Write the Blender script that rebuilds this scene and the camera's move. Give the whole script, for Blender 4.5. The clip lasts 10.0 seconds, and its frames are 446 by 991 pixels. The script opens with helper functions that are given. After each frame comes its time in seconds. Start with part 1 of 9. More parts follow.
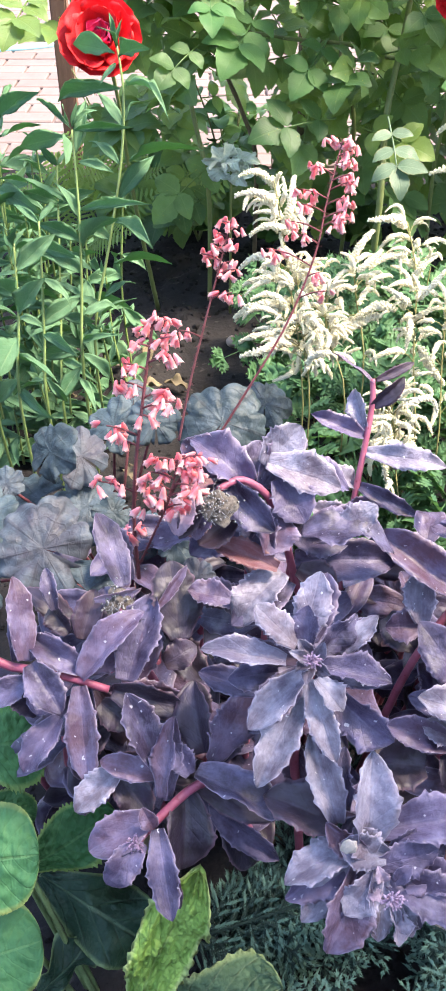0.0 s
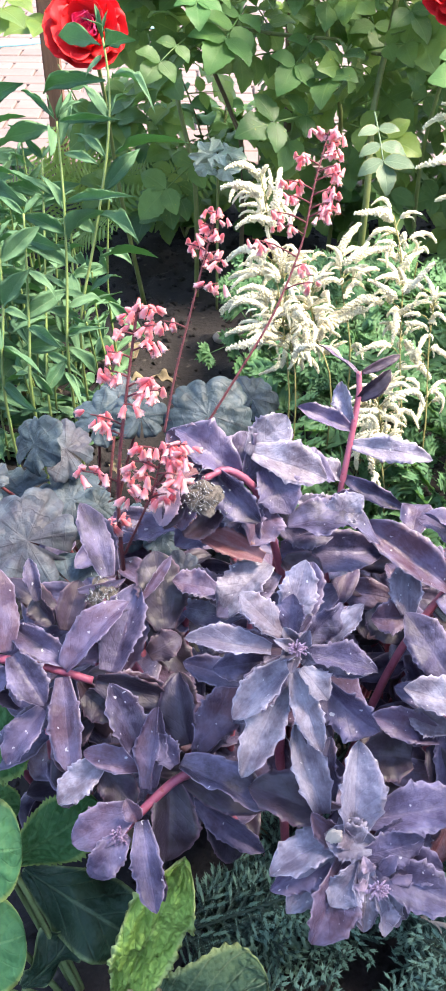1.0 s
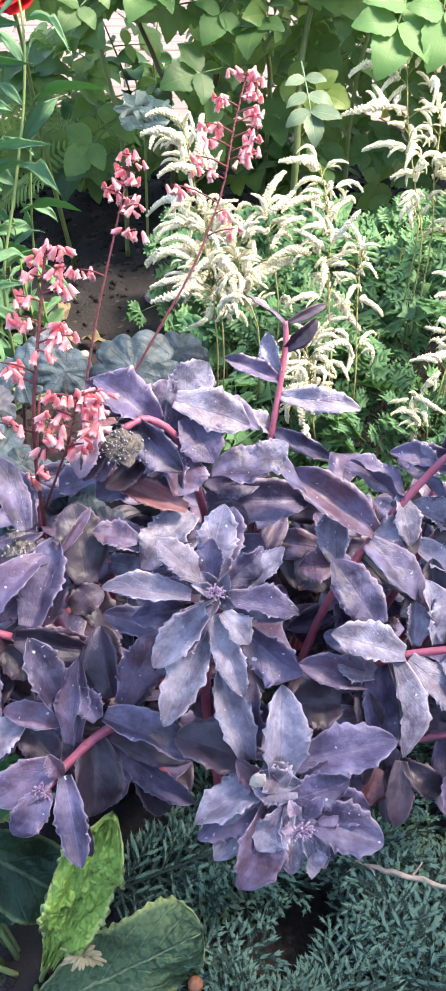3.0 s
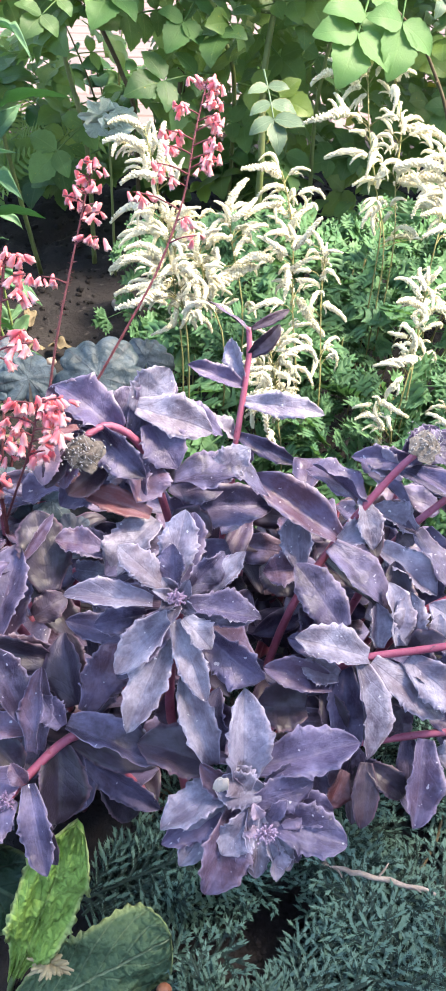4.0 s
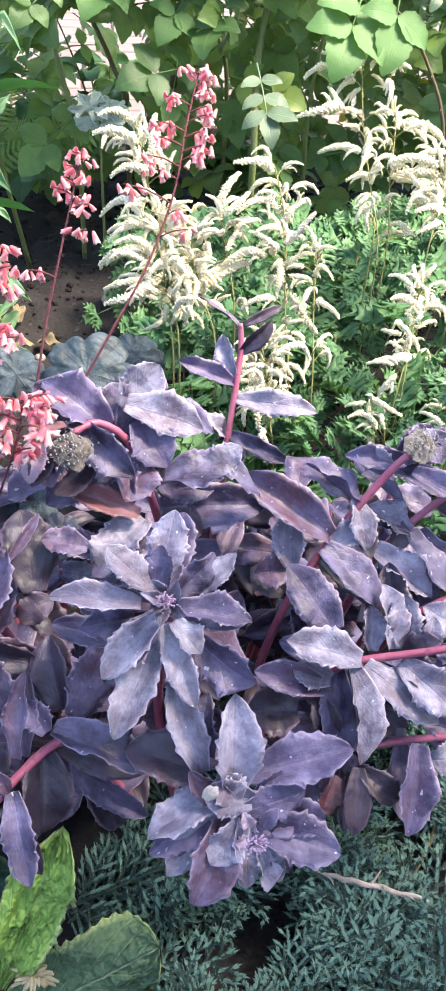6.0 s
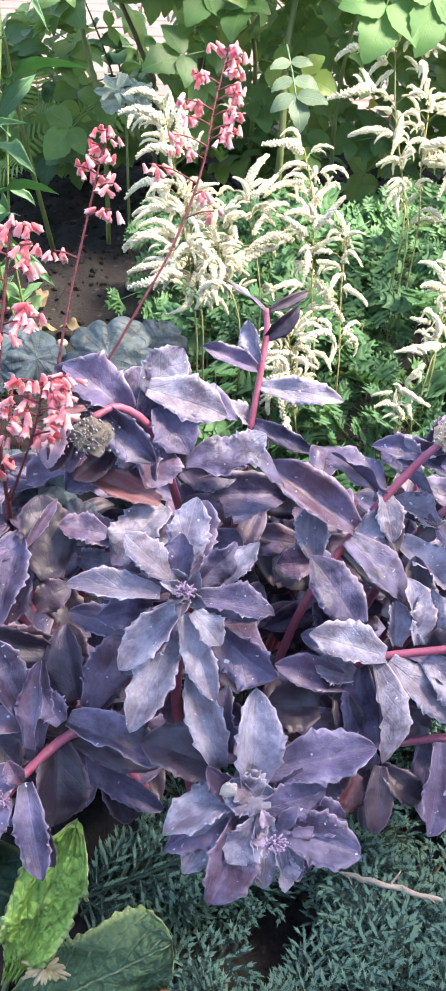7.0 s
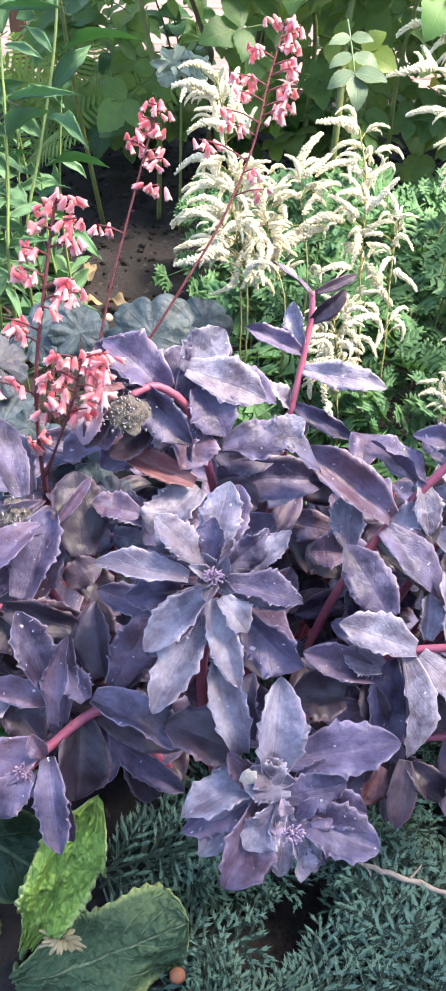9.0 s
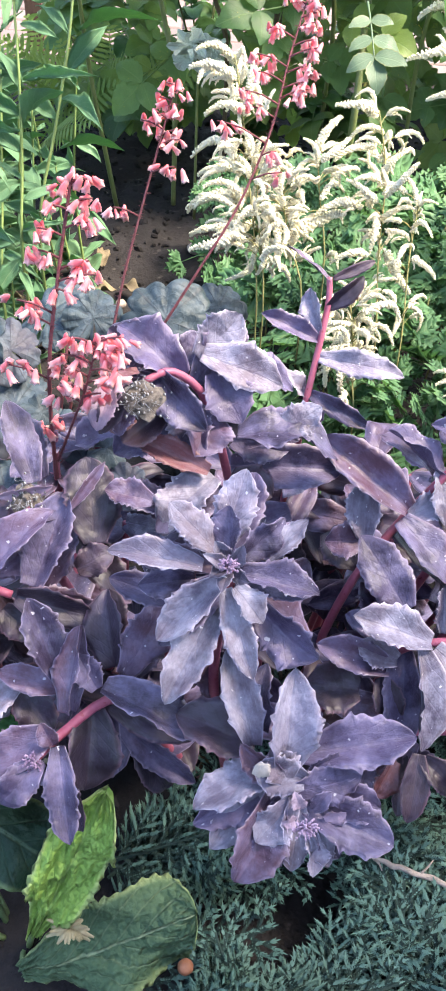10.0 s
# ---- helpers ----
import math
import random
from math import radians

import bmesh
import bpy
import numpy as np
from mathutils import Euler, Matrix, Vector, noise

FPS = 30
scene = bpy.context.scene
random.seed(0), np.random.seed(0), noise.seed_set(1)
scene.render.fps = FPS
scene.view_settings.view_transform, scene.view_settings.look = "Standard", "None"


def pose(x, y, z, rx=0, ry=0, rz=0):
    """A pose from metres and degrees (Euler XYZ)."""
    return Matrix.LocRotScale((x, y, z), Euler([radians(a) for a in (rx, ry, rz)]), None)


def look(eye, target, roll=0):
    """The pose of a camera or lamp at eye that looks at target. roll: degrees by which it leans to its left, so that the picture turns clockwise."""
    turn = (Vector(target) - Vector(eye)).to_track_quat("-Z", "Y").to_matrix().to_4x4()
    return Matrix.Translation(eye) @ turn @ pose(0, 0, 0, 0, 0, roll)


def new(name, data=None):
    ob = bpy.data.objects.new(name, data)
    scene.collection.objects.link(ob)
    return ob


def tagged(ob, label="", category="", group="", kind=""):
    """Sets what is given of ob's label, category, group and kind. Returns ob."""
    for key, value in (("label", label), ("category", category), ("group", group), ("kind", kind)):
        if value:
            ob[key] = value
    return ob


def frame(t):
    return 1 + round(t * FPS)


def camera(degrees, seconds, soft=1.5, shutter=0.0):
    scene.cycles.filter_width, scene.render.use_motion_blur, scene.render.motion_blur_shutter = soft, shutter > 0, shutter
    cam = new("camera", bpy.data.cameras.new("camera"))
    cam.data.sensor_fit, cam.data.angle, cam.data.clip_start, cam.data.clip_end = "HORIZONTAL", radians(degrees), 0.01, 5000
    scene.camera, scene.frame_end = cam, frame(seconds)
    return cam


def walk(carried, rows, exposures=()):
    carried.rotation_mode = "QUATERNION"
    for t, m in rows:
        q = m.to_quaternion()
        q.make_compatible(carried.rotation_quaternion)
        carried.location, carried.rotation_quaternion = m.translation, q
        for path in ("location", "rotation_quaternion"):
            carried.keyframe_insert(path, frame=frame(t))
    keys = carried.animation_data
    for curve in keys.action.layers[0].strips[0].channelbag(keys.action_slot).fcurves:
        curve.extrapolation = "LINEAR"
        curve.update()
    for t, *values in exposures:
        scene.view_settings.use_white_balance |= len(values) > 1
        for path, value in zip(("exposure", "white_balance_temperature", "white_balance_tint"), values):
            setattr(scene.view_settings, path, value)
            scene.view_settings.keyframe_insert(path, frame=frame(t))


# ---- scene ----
cam = camera(29.0, 10.0, soft=2.1)
METRES, EYE, TILT, LEAN, TURN = 0.15, 0.88, -40.0, 0.0, 0.0
EXPOSURE = 2.38
ROWS = [
    (0.0, 0.0, 0.0, 0.0, 0.0, 0.0, -0.0),
    (0.5, -0.0459, -0.0245, -0.0115, -0.29, 0.3, -0.05),
    (1.0, 0.0146, 0.0325, -0.0567, -0.81, 0.04, 0.0),
    (1.5, 0.0372, 0.054, -0.0718, -1.34, -0.44, 0.01),
    (2.0, 0.0937, 0.0888, -0.1088, -1.99, -1.03, 0.07),
    (2.5, 0.1367, 0.1855, -0.1564, -3.16, -1.78, 0.75),
    (2.7, 0.1426, 0.1512, -0.1727, -3.61, -1.93, 1.13),
    (3.8, 0.208, 0.108, -0.1839, -5.77, -1.65, 1.86),
    (4.0, 0.2116, 0.1013, -0.1821, -6.06, -1.59, 2.06),
    (4.5, 0.2442, 0.0827, -0.1776, -6.54, -1.55, 2.26),
    (5.0, 0.262, 0.1002, -0.1819, -6.95, -1.5, 2.38),
    (5.2, 0.2516, 0.1245, -0.1857, -7.14, -1.6, 2.25),
    (6.3, 0.2233, 0.2344, -0.1857, -6.28, -1.77, 1.6),
    (6.5, 0.2381, 0.2527, -0.1969, -5.98, -1.84, 1.43),
    (7.0, 0.2222, 0.3302, -0.1953, -5.3, -2.31, 0.86),
    (7.5, 0.217, 0.3517, -0.1962, -4.62, -2.76, 0.28),
    (8.0, 0.2179, 0.3864, -0.1887, -3.99, -3.06, -0.24),
    (8.5, 0.2146, 0.3883, -0.1782, -2.9, -3.4, -1.16),
    (9.0, 0.2603, 0.371, -0.1737, -2.41, -3.72, -1.53),
    (9.5, 0.2526, 0.397, -0.1761, -2.12, -4.1, -1.85),
    (10.0, 0.2374, 0.4408, -0.1858, -1.74, -4.45, -2.2),
]
walk(cam, [(t, pose(0, 0, EYE, TILT, LEAN, TURN) @ pose(METRES * x, METRES * y, METRES * z, 90 + pitch, roll, yaw)) for t, x, y, z, yaw, pitch, roll in ROWS],
     exposures=[(0.0, EXPOSURE, 7150, 13), (10.0, EXPOSURE, 7150, 13)])

# ---- light ----
world = bpy.data.worlds.new("sky")
scene.world = world
world.use_nodes = True
wn = world.node_tree
sky = wn.nodes.new("ShaderNodeTexSky")
sky.sky_type, sky.sun_disc = "NISHITA", False
SUN_UP, SUN_ROUND = 58.0, 96.0
sky.sun_elevation, sky.sun_rotation = radians(SUN_UP), radians(SUN_ROUND)
wn.links.new(sky.outputs[0], wn.nodes["Background"].inputs[0])
wn.nodes["Background"].inputs[1].default_value = 0.15
sun = new("sun", bpy.data.lights.new("sun", "SUN"))
sun.data.energy, sun.data.angle, sun.data.color = 3.9, radians(22.0), (1.0, 0.92, 0.78)
a, e = radians(SUN_ROUND), radians(SUN_UP)
sun.matrix_world = look((0, 0, 3), Vector((0, 0, 3)) - Vector((math.sin(a) * math.cos(e), math.cos(a) * math.cos(e), math.sin(e))))

# ---- materials ----
def mth(nt, op, a, b=None):
    n = nt.nodes.new("ShaderNodeMath")
    n.operation = op
    for i, v in enumerate((a, b)):
        if v is None:
            continue
        if isinstance(v, (int, float)):
            n.inputs[i].default_value = v
        else:
            nt.links.new(v, n.inputs[i])
    return n.outputs[0]


def mixed(nt, fac, a, b, blend="MIX"):
    n = nt.nodes.new("ShaderNodeMix")
    n.data_type, n.blend_type = "RGBA", blend
    for sock, v in ((n.inputs[0], fac), (n.inputs[6], a), (n.inputs[7], b)):
        if isinstance(v, (int, float)):
            sock.default_value = v
        elif isinstance(v, tuple):
            sock.default_value = (*v, 1.0)
        else:
            nt.links.new(v, sock)
    return n.outputs[2]


def noisy(nt, vec, scale, detail=4.0, rough=0.55):
    n = nt.nodes.new("ShaderNodeTexNoise")
    n.inputs["Scale"].default_value, n.inputs["Detail"].default_value, n.inputs["Roughness"].default_value = scale, detail, rough
    nt.links.new(vec, n.inputs["Vector"])
    return n.outputs[0]


def ramped(nt, v, lo, hi):
    n = nt.nodes.new("ShaderNodeMapRange")
    n.inputs[1].default_value, n.inputs[2].default_value = lo, hi
    nt.links.new(v, n.inputs[0])
    return n.outputs[0]


def started(name):
    m = bpy.data.materials.new(name)
    m.use_nodes = True
    nt = m.node_tree
    return m, nt, nt.nodes["Principled BSDF"], nt.nodes["Material Output"]


def leaf_material(name, dark, light, rib, rough=0.5, bloom=None, bloom_amount=0.5, veins=7.0, vein_gain=0.5, relief=0.4,
                  glow=0.0, glow_colour=None, spots=None, spot_amount=0.06, edge=None, specular=0.3, coat=0.0, sheen=0.0, rib_width=0.035, odd=None, vein_relief=0.7, streak=0.0, pucker=0.0, pucker_scale=190.0):
    """A leaf: two tones by leaf and by blotch, midrib and side veins, a waxy bloom, a rim, spots; glow lets light through."""
    m, nt, p, out = started(name)
    L = nt.links
    geo = nt.nodes.new("ShaderNodeNewGeometry").outputs["Position"]
    rnd = nt.nodes.new("ShaderNodeObjectInfo").outputs["Random"]
    uv = nt.nodes.new("ShaderNodeSeparateXYZ")
    L.new(nt.nodes.new("ShaderNodeUVMap").outputs[0], uv.inputs[0])
    side = mth(nt, "ABSOLUTE", mth(nt, "SUBTRACT", uv.outputs[0], 0.5))
    blot = noisy(nt, geo, 55.0, 5.0)
    fine = noisy(nt, geo, 420.0, 3.0)
    tone = ramped(nt, mth(nt, "ADD", mth(nt, "MULTIPLY", blot, 0.9), mth(nt, "MULTIPLY", rnd, 0.6)), 0.35, 1.15)
    c = mixed(nt, tone, dark, light)
    if odd:
        c = mixed(nt, mth(nt, "MULTIPLY", ramped(nt, mth(nt, "ADD", mth(nt, "FRACT", mth(nt, "MULTIPLY", rnd, 7.31)), mth(nt, "MULTIPLY", noisy(nt, geo, 24.0, 3.0), 0.8)), 0.95, 1.4), 0.8), c, odd)
    if bloom:
        b = ramped(nt, noisy(nt, geo, 38.0, 6.0, 0.65), 0.42, 0.68)
        c = mixed(nt, mth(nt, "MULTIPLY", b, bloom_amount), c, bloom)
    streaks = None
    if streak:
        cv = nt.nodes.new("ShaderNodeCombineXYZ")
        L.new(mth(nt, "MULTIPLY", uv.outputs[0], 6.0), cv.inputs[0])
        L.new(mth(nt, "MULTIPLY", uv.outputs[1], 2.5), cv.inputs[1])
        L.new(mth(nt, "MULTIPLY", rnd, 97.0), cv.inputs[2])
        streaks = noisy(nt, cv.outputs[0], 1.0, 6.0, 0.7)
        c = mixed(nt, mth(nt, "MULTIPLY", ramped(nt, streaks, 0.50, 0.74), streak), c, bloom or light)
        c = mixed(nt, mth(nt, "MULTIPLY", ramped(nt, streaks, 0.46, 0.28), streak * 0.8), c, dark)
    wave = mth(nt, "ABSOLUTE", mth(nt, "SINE", mth(nt, "MULTIPLY", mth(nt, "SUBTRACT", mth(nt, "MULTIPLY", uv.outputs[1], veins), mth(nt, "MULTIPLY", side, veins * 0.75)), math.pi)))
    vein = mth(nt, "SUBTRACT", 1.0, ramped(nt, wave, 0.0, 0.28))
    mid = mth(nt, "SUBTRACT", 1.0, ramped(nt, side, rib_width * 0.4, rib_width))
    c = mixed(nt, mth(nt, "MULTIPLY", vein, vein_gain * 0.5), c, rib)
    c = mixed(nt, mth(nt, "MULTIPLY", mid, min(1.0, vein_gain * 1.4)), c, rib)
    if edge:
        c = mixed(nt, mth(nt, "MULTIPLY", ramped(nt, side, 0.44, 0.5), 0.8), c, edge)
    if spots:
        s = mth(nt, "GREATER_THAN", noisy(nt, geo, 230.0, 1.0), 0.72 - spot_amount)
        c = mixed(nt, mth(nt, "MULTIPLY", s, 0.75), c, spots)
    c = mixed(nt, mth(nt, "MULTIPLY", ramped(nt, fine, 0.35, 0.65), 0.5), c, mixed(nt, 1.0, c, (0.75, 0.75, 0.75), "MULTIPLY"))
    L.new(c, p.inputs["Base Color"])
    L.new(mth(nt, "ADD", mth(nt, "MULTIPLY", blot, 0.3), rough - 0.15), p.inputs["Roughness"])
    p.inputs["Specular IOR Level"].default_value = specular
    p.inputs["Coat Weight"].default_value, p.inputs["Coat Roughness"].default_value = coat, 0.3
    p.inputs["Sheen Weight"].default_value = sheen
    h = mth(nt, "ADD", mth(nt, "MULTIPLY", vein, -vein_relief), mth(nt, "ADD", mth(nt, "MULTIPLY", mid, -1.4 * vein_relief), mth(nt, "ADD", mth(nt, "MULTIPLY", blot, 0.9), mth(nt, "MULTIPLY", fine, 0.35))))
    if pucker:
        vo = nt.nodes.new("ShaderNodeTexVoronoi")
        vo.inputs["Scale"].default_value = pucker_scale
        L.new(geo, vo.inputs["Vector"])
        h = mth(nt, "ADD", h, mth(nt, "MULTIPLY", vo.outputs[0], -pucker))
    if streaks:
        h = mth(nt, "ADD", h, mth(nt, "MULTIPLY", streaks, 0.8))
    bump = nt.nodes.new("ShaderNodeBump")
    bump.inputs["Strength"].default_value, bump.inputs["Distance"].default_value = relief, 0.0015
    L.new(h, bump.inputs["Height"])
    L.new(bump.outputs[0], p.inputs["Normal"])
    if glow:
        tr = nt.nodes.new("ShaderNodeBsdfTranslucent")
        L.new(mixed(nt, 0.6, c, glow_colour or light), tr.inputs[0])
        mx = nt.nodes.new("ShaderNodeMixShader")
        mx.inputs[0].default_value = glow
        L.new(p.outputs[0], mx.inputs[1])
        L.new(tr.outputs[0], mx.inputs[2])
        L.new(mx.outputs[0], out.inputs[0])
    return m


def plain_material(name, dark, light, scale, rough=0.6, relief=0.4, distance=0.002, fleck=None, fleck_at=0.66, specular=0.4, stretch=(1, 1, 1), glow=0.0):
    """A two-tone surface with grain at two scales, flecks and relief."""
    m, nt, p, out = started(name)
    L = nt.links
    mp = nt.nodes.new("ShaderNodeMapping")
    mp.inputs["Scale"].default_value = stretch
    L.new(nt.nodes.new("ShaderNodeTexCoord").outputs["Object"], mp.inputs[0])
    v = mp.outputs[0]
    rnd = nt.nodes.new("ShaderNodeObjectInfo").outputs["Random"]
    big, small = noisy(nt, v, scale), noisy(nt, v, scale * 7.3, 5.0, 0.65)
    tone = ramped(nt, mth(nt, "ADD", mth(nt, "ADD", mth(nt, "MULTIPLY", big, 0.7), mth(nt, "MULTIPLY", small, 0.4)), mth(nt, "MULTIPLY", rnd, 0.3)), 0.4, 0.95)
    c = mixed(nt, tone, dark, light)
    if fleck:
        c = mixed(nt, mth(nt, "MULTIPLY", ramped(nt, noisy(nt, v, scale * 3.1, 2.0), fleck_at, fleck_at + 0.05), 0.85), c, fleck)
    L.new(c, p.inputs["Base Color"])
    p.inputs["Roughness"].default_value, p.inputs["Specular IOR Level"].default_value = rough, specular
    bump = nt.nodes.new("ShaderNodeBump")
    bump.inputs["Strength"].default_value, bump.inputs["Distance"].default_value = relief, distance
    L.new(mth(nt, "ADD", big, mth(nt, "MULTIPLY", small, 0.5)), bump.inputs["Height"])
    L.new(bump.outputs[0], p.inputs["Normal"])
    if glow:
        tr = nt.nodes.new("ShaderNodeBsdfTranslucent")
        L.new(c, tr.inputs[0])
        mx = nt.nodes.new("ShaderNodeMixShader")
        mx.inputs[0].default_value = glow
        L.new(p.outputs[0], mx.inputs[1])
        L.new(tr.outputs[0], mx.inputs[2])
        L.new(mx.outputs[0], out.inputs[0])
    return m


M_SEDUM = leaf_material("stonecrop_leaf", (0.027, 0.019, 0.042), (0.101, 0.076, 0.150), (0.19, 0.14, 0.25), rough=0.43, bloom=(0.258, 0.226, 0.385), bloom_amount=0.60,
                        veins=5.0, vein_gain=0.08, relief=0.75, pucker=0.4, pucker_scale=150.0, spots=(0.62, 0.58, 0.66), spot_amount=-0.03, edge=(0.36, 0.29, 0.42), specular=0.46, glow=0.05, glow_colour=(0.35, 0.06, 0.10),
                        odd=(0.120, 0.056, 0.080), vein_relief=0.12, streak=0.26)
M_SEDUM_YOUNG = leaf_material("stonecrop_leaf_young", (0.082, 0.064, 0.100), (0.24, 0.21, 0.30), (0.22, 0.19, 0.26), rough=0.44, bloom=(0.50, 0.48, 0.60), bloom_amount=0.70,
                              veins=5.0, vein_gain=0.10, relief=0.8, pucker=0.45, pucker_scale=150.0, spots=(0.75, 0.72, 0.78), spot_amount=-0.03, edge=(0.52, 0.46, 0.60), specular=0.46, glow=0.06, glow_colour=(0.35, 0.12, 0.20),
                              odd=(0.15, 0.105, 0.125), vein_relief=0.15, streak=0.32)
# old under-layer leaves; the clump's inner shade is put into this dark colour
M_SEDUM_OLD_SHADED = leaf_material("stonecrop_leaf_old_shaded", (0.018, 0.012, 0.020), (0.044, 0.030, 0.050), (0.09, 0.06, 0.085), rough=0.44, bloom=(0.105, 0.082, 0.150), bloom_amount=0.38,
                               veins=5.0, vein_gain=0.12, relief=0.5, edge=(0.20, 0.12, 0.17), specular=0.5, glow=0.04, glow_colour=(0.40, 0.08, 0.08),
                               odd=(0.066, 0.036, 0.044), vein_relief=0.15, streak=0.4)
M_SEDUM_RUSTY = leaf_material("stonecrop_leaf_red", (0.09, 0.026, 0.033), (0.19, 0.062, 0.068), (0.22, 0.09, 0.09), rough=0.45, veins=5.0, vein_gain=0.2, relief=0.6, specular=0.5, bloom=(0.26, 0.20, 0.26), bloom_amount=0.3, vein_relief=0.15, streak=0.4)
M_SEDUM_PINK = leaf_material("stonecrop_leaf_pink", (0.34, 0.22, 0.31), (0.55, 0.42, 0.51), (0.44, 0.31, 0.40), rough=0.5, veins=5.0, vein_gain=0.15, relief=0.6, specular=0.4, glow=0.1, vein_relief=0.15, streak=0.3)
M_SEDUM_STEM = plain_material("stonecrop_stem", (0.25, 0.045, 0.085), (0.43, 0.13, 0.20), 60.0, rough=0.4, fleck=(0.25, 0.04, 0.06))
M_SEDUM_BUD = plain_material("stonecrop_bud", (0.22, 0.13, 0.24), (0.52, 0.38, 0.50), 200.0, rough=0.5)
M_HEUCH = leaf_material("coral_bells_leaf", (0.024, 0.039, 0.045), (0.060, 0.092, 0.108), (0.034, 0.024, 0.030), rough=0.55, bloom=(0.150, 0.198, 0.240), bloom_amount=0.5, odd=(0.078, 0.068, 0.092),
                        veins=4.0, vein_gain=0.20, relief=0.8, vein_relief=0.2, rib_width=0.022, pucker=1.0, pucker_scale=110.0, specular=0.35, glow=0.05, glow_colour=(0.2, 0.1, 0.12))
M_HEUCH_STEM = plain_material("coral_bells_stem", (0.085, 0.024, 0.032), (0.19, 0.050, 0.062), 150.0, rough=0.7, relief=0.8)
M_BELL, _nt, _p, _out = started("coral_bells_calyx")
_sep = _nt.nodes.new("ShaderNodeSeparateXYZ")
_co = _nt.nodes.new("ShaderNodeTexCoord").outputs["Object"]
_nt.links.new(_co, _sep.inputs[0])
_down = mth(_nt, "ADD", mth(_nt, "MULTIPLY", _sep.outputs[2], -1.0), mth(_nt, "MULTIPLY", noisy(_nt, _co, 3.5), 0.35))
_pink = mixed(_nt, _nt.nodes.new("ShaderNodeObjectInfo").outputs["Random"], (0.80, 0.13, 0.16), (0.88, 0.33, 0.34))
_nt.links.new(mixed(_nt, mth(_nt, "MULTIPLY", ramped(_nt, _down, 0.70, 1.30), 0.80), _pink, (0.92, 0.72, 0.69)), _p.inputs["Base Color"])
_p.inputs["Roughness"].default_value, _p.inputs["Subsurface Weight"].default_value, _p.inputs["Subsurface Scale"].default_value = 0.6, 0.2, 0.002
M_PRIM = leaf_material("primrose_leaf", (0.024, 0.115, 0.036), (0.070, 0.215, 0.068), (0.18, 0.36, 0.14), rough=0.6, veins=8.0, vein_gain=0.22, relief=0.9, vein_relief=0.4, pucker=1.3, pucker_scale=160.0, specular=0.35, edge=(0.32, 0.44, 0.12), glow=0.2, glow_colour=(0.15, 0.30, 0.03), rib_width=0.03)
M_PRIM_GREY = leaf_material("primrose_leaf_greyish", (0.050, 0.105, 0.058), (0.095, 0.170, 0.092), (0.34, 0.44, 0.26), rough=0.7, veins=7.0, vein_gain=0.6, relief=1.0, pucker=1.6, pucker_scale=210.0, specular=0.3, edge=(0.36, 0.46, 0.2), glow=0.1, glow_colour=(0.15, 0.30, 0.05), rib_width=0.022)
M_PRIM_PALE = leaf_material("primrose_leaf_broad", (0.052, 0.19, 0.075), (0.105, 0.30, 0.120), (0.22, 0.42, 0.17), rough=0.6, veins=7.0, vein_gain=0.3, relief=0.9, vein_relief=0.3, pucker=1.4, pucker_scale=120.0, specular=0.35, edge=(0.46, 0.55, 0.18), glow=0.2, glow_colour=(0.25, 0.42, 0.08), rib_width=0.02)
M_STRAW = plain_material("straw", (0.30, 0.235, 0.12), (0.52, 0.44, 0.27), 60.0, rough=0.8, glow=0.15)
M_SHELL = plain_material("shell", (0.22, 0.085, 0.045), (0.34, 0.15, 0.085), 200.0, rough=0.45)
M_PRIM_YELLOW = leaf_material("primrose_leaf_pale", (0.19, 0.37, 0.075), (0.33, 0.53, 0.13), (0.45, 0.57, 0.26), rough=0.7, veins=8.0, vein_gain=0.15, relief=0.9, pucker=1.8, pucker_scale=230.0, specular=0.3, edge=(0.5, 0.58, 0.26), glow=0.15, glow_colour=(0.45, 0.62, 0.18), rib_width=0.03)
# low primrose leaves and stalks, colour darkened to stand for shade under the stonecrop
M_PRIM_SHADED = leaf_material("primrose_leaf_shaded", (0.008, 0.032, 0.021), (0.022, 0.062, 0.038), (0.12, 0.20, 0.12), rough=0.55, veins=5.0, vein_gain=0.40, relief=0.9, pucker=0.7, pucker_scale=240.0, edge=(0.22, 0.32, 0.14), glow=0.08, glow_colour=(0.08, 0.2, 0.03))
M_PHLOX = leaf_material("phlox_leaf", (0.080, 0.200, 0.110), (0.190, 0.350, 0.200), (0.30, 0.44, 0.24), rough=0.65, veins=8.0, vein_gain=0.3, relief=0.5, glow=0.40, glow_colour=(0.22, 0.46, 0.13))
M_PHLOX_STEM = plain_material("phlox_stem", (0.11, 0.18, 0.05), (0.22, 0.29, 0.10), 50.0, rough=0.5)
M_ROSE_LEAF = leaf_material("rose_leaf", (0.028, 0.088, 0.036), (0.130, 0.245, 0.090), (0.20, 0.31, 0.12), rough=0.48, veins=7.0, vein_gain=0.25, vein_relief=0.35, relief=0.5, glow=0.42, glow_colour=(0.32, 0.52, 0.09), spots=(0.4, 0.34, 0.06), spot_amount=-0.03, odd=(0.17, 0.25, 0.055), specular=0.4)
M_ROSE_YOUNG = leaf_material("rose_leaf_greyish", (0.060, 0.110, 0.072), (0.115, 0.175, 0.115), (0.26, 0.36, 0.24), rough=0.5, veins=8.0, vein_gain=0.15, relief=0.4, glow=0.15, glow_colour=(0.25, 0.42, 0.12), edge=(0.24, 0.22, 0.10))
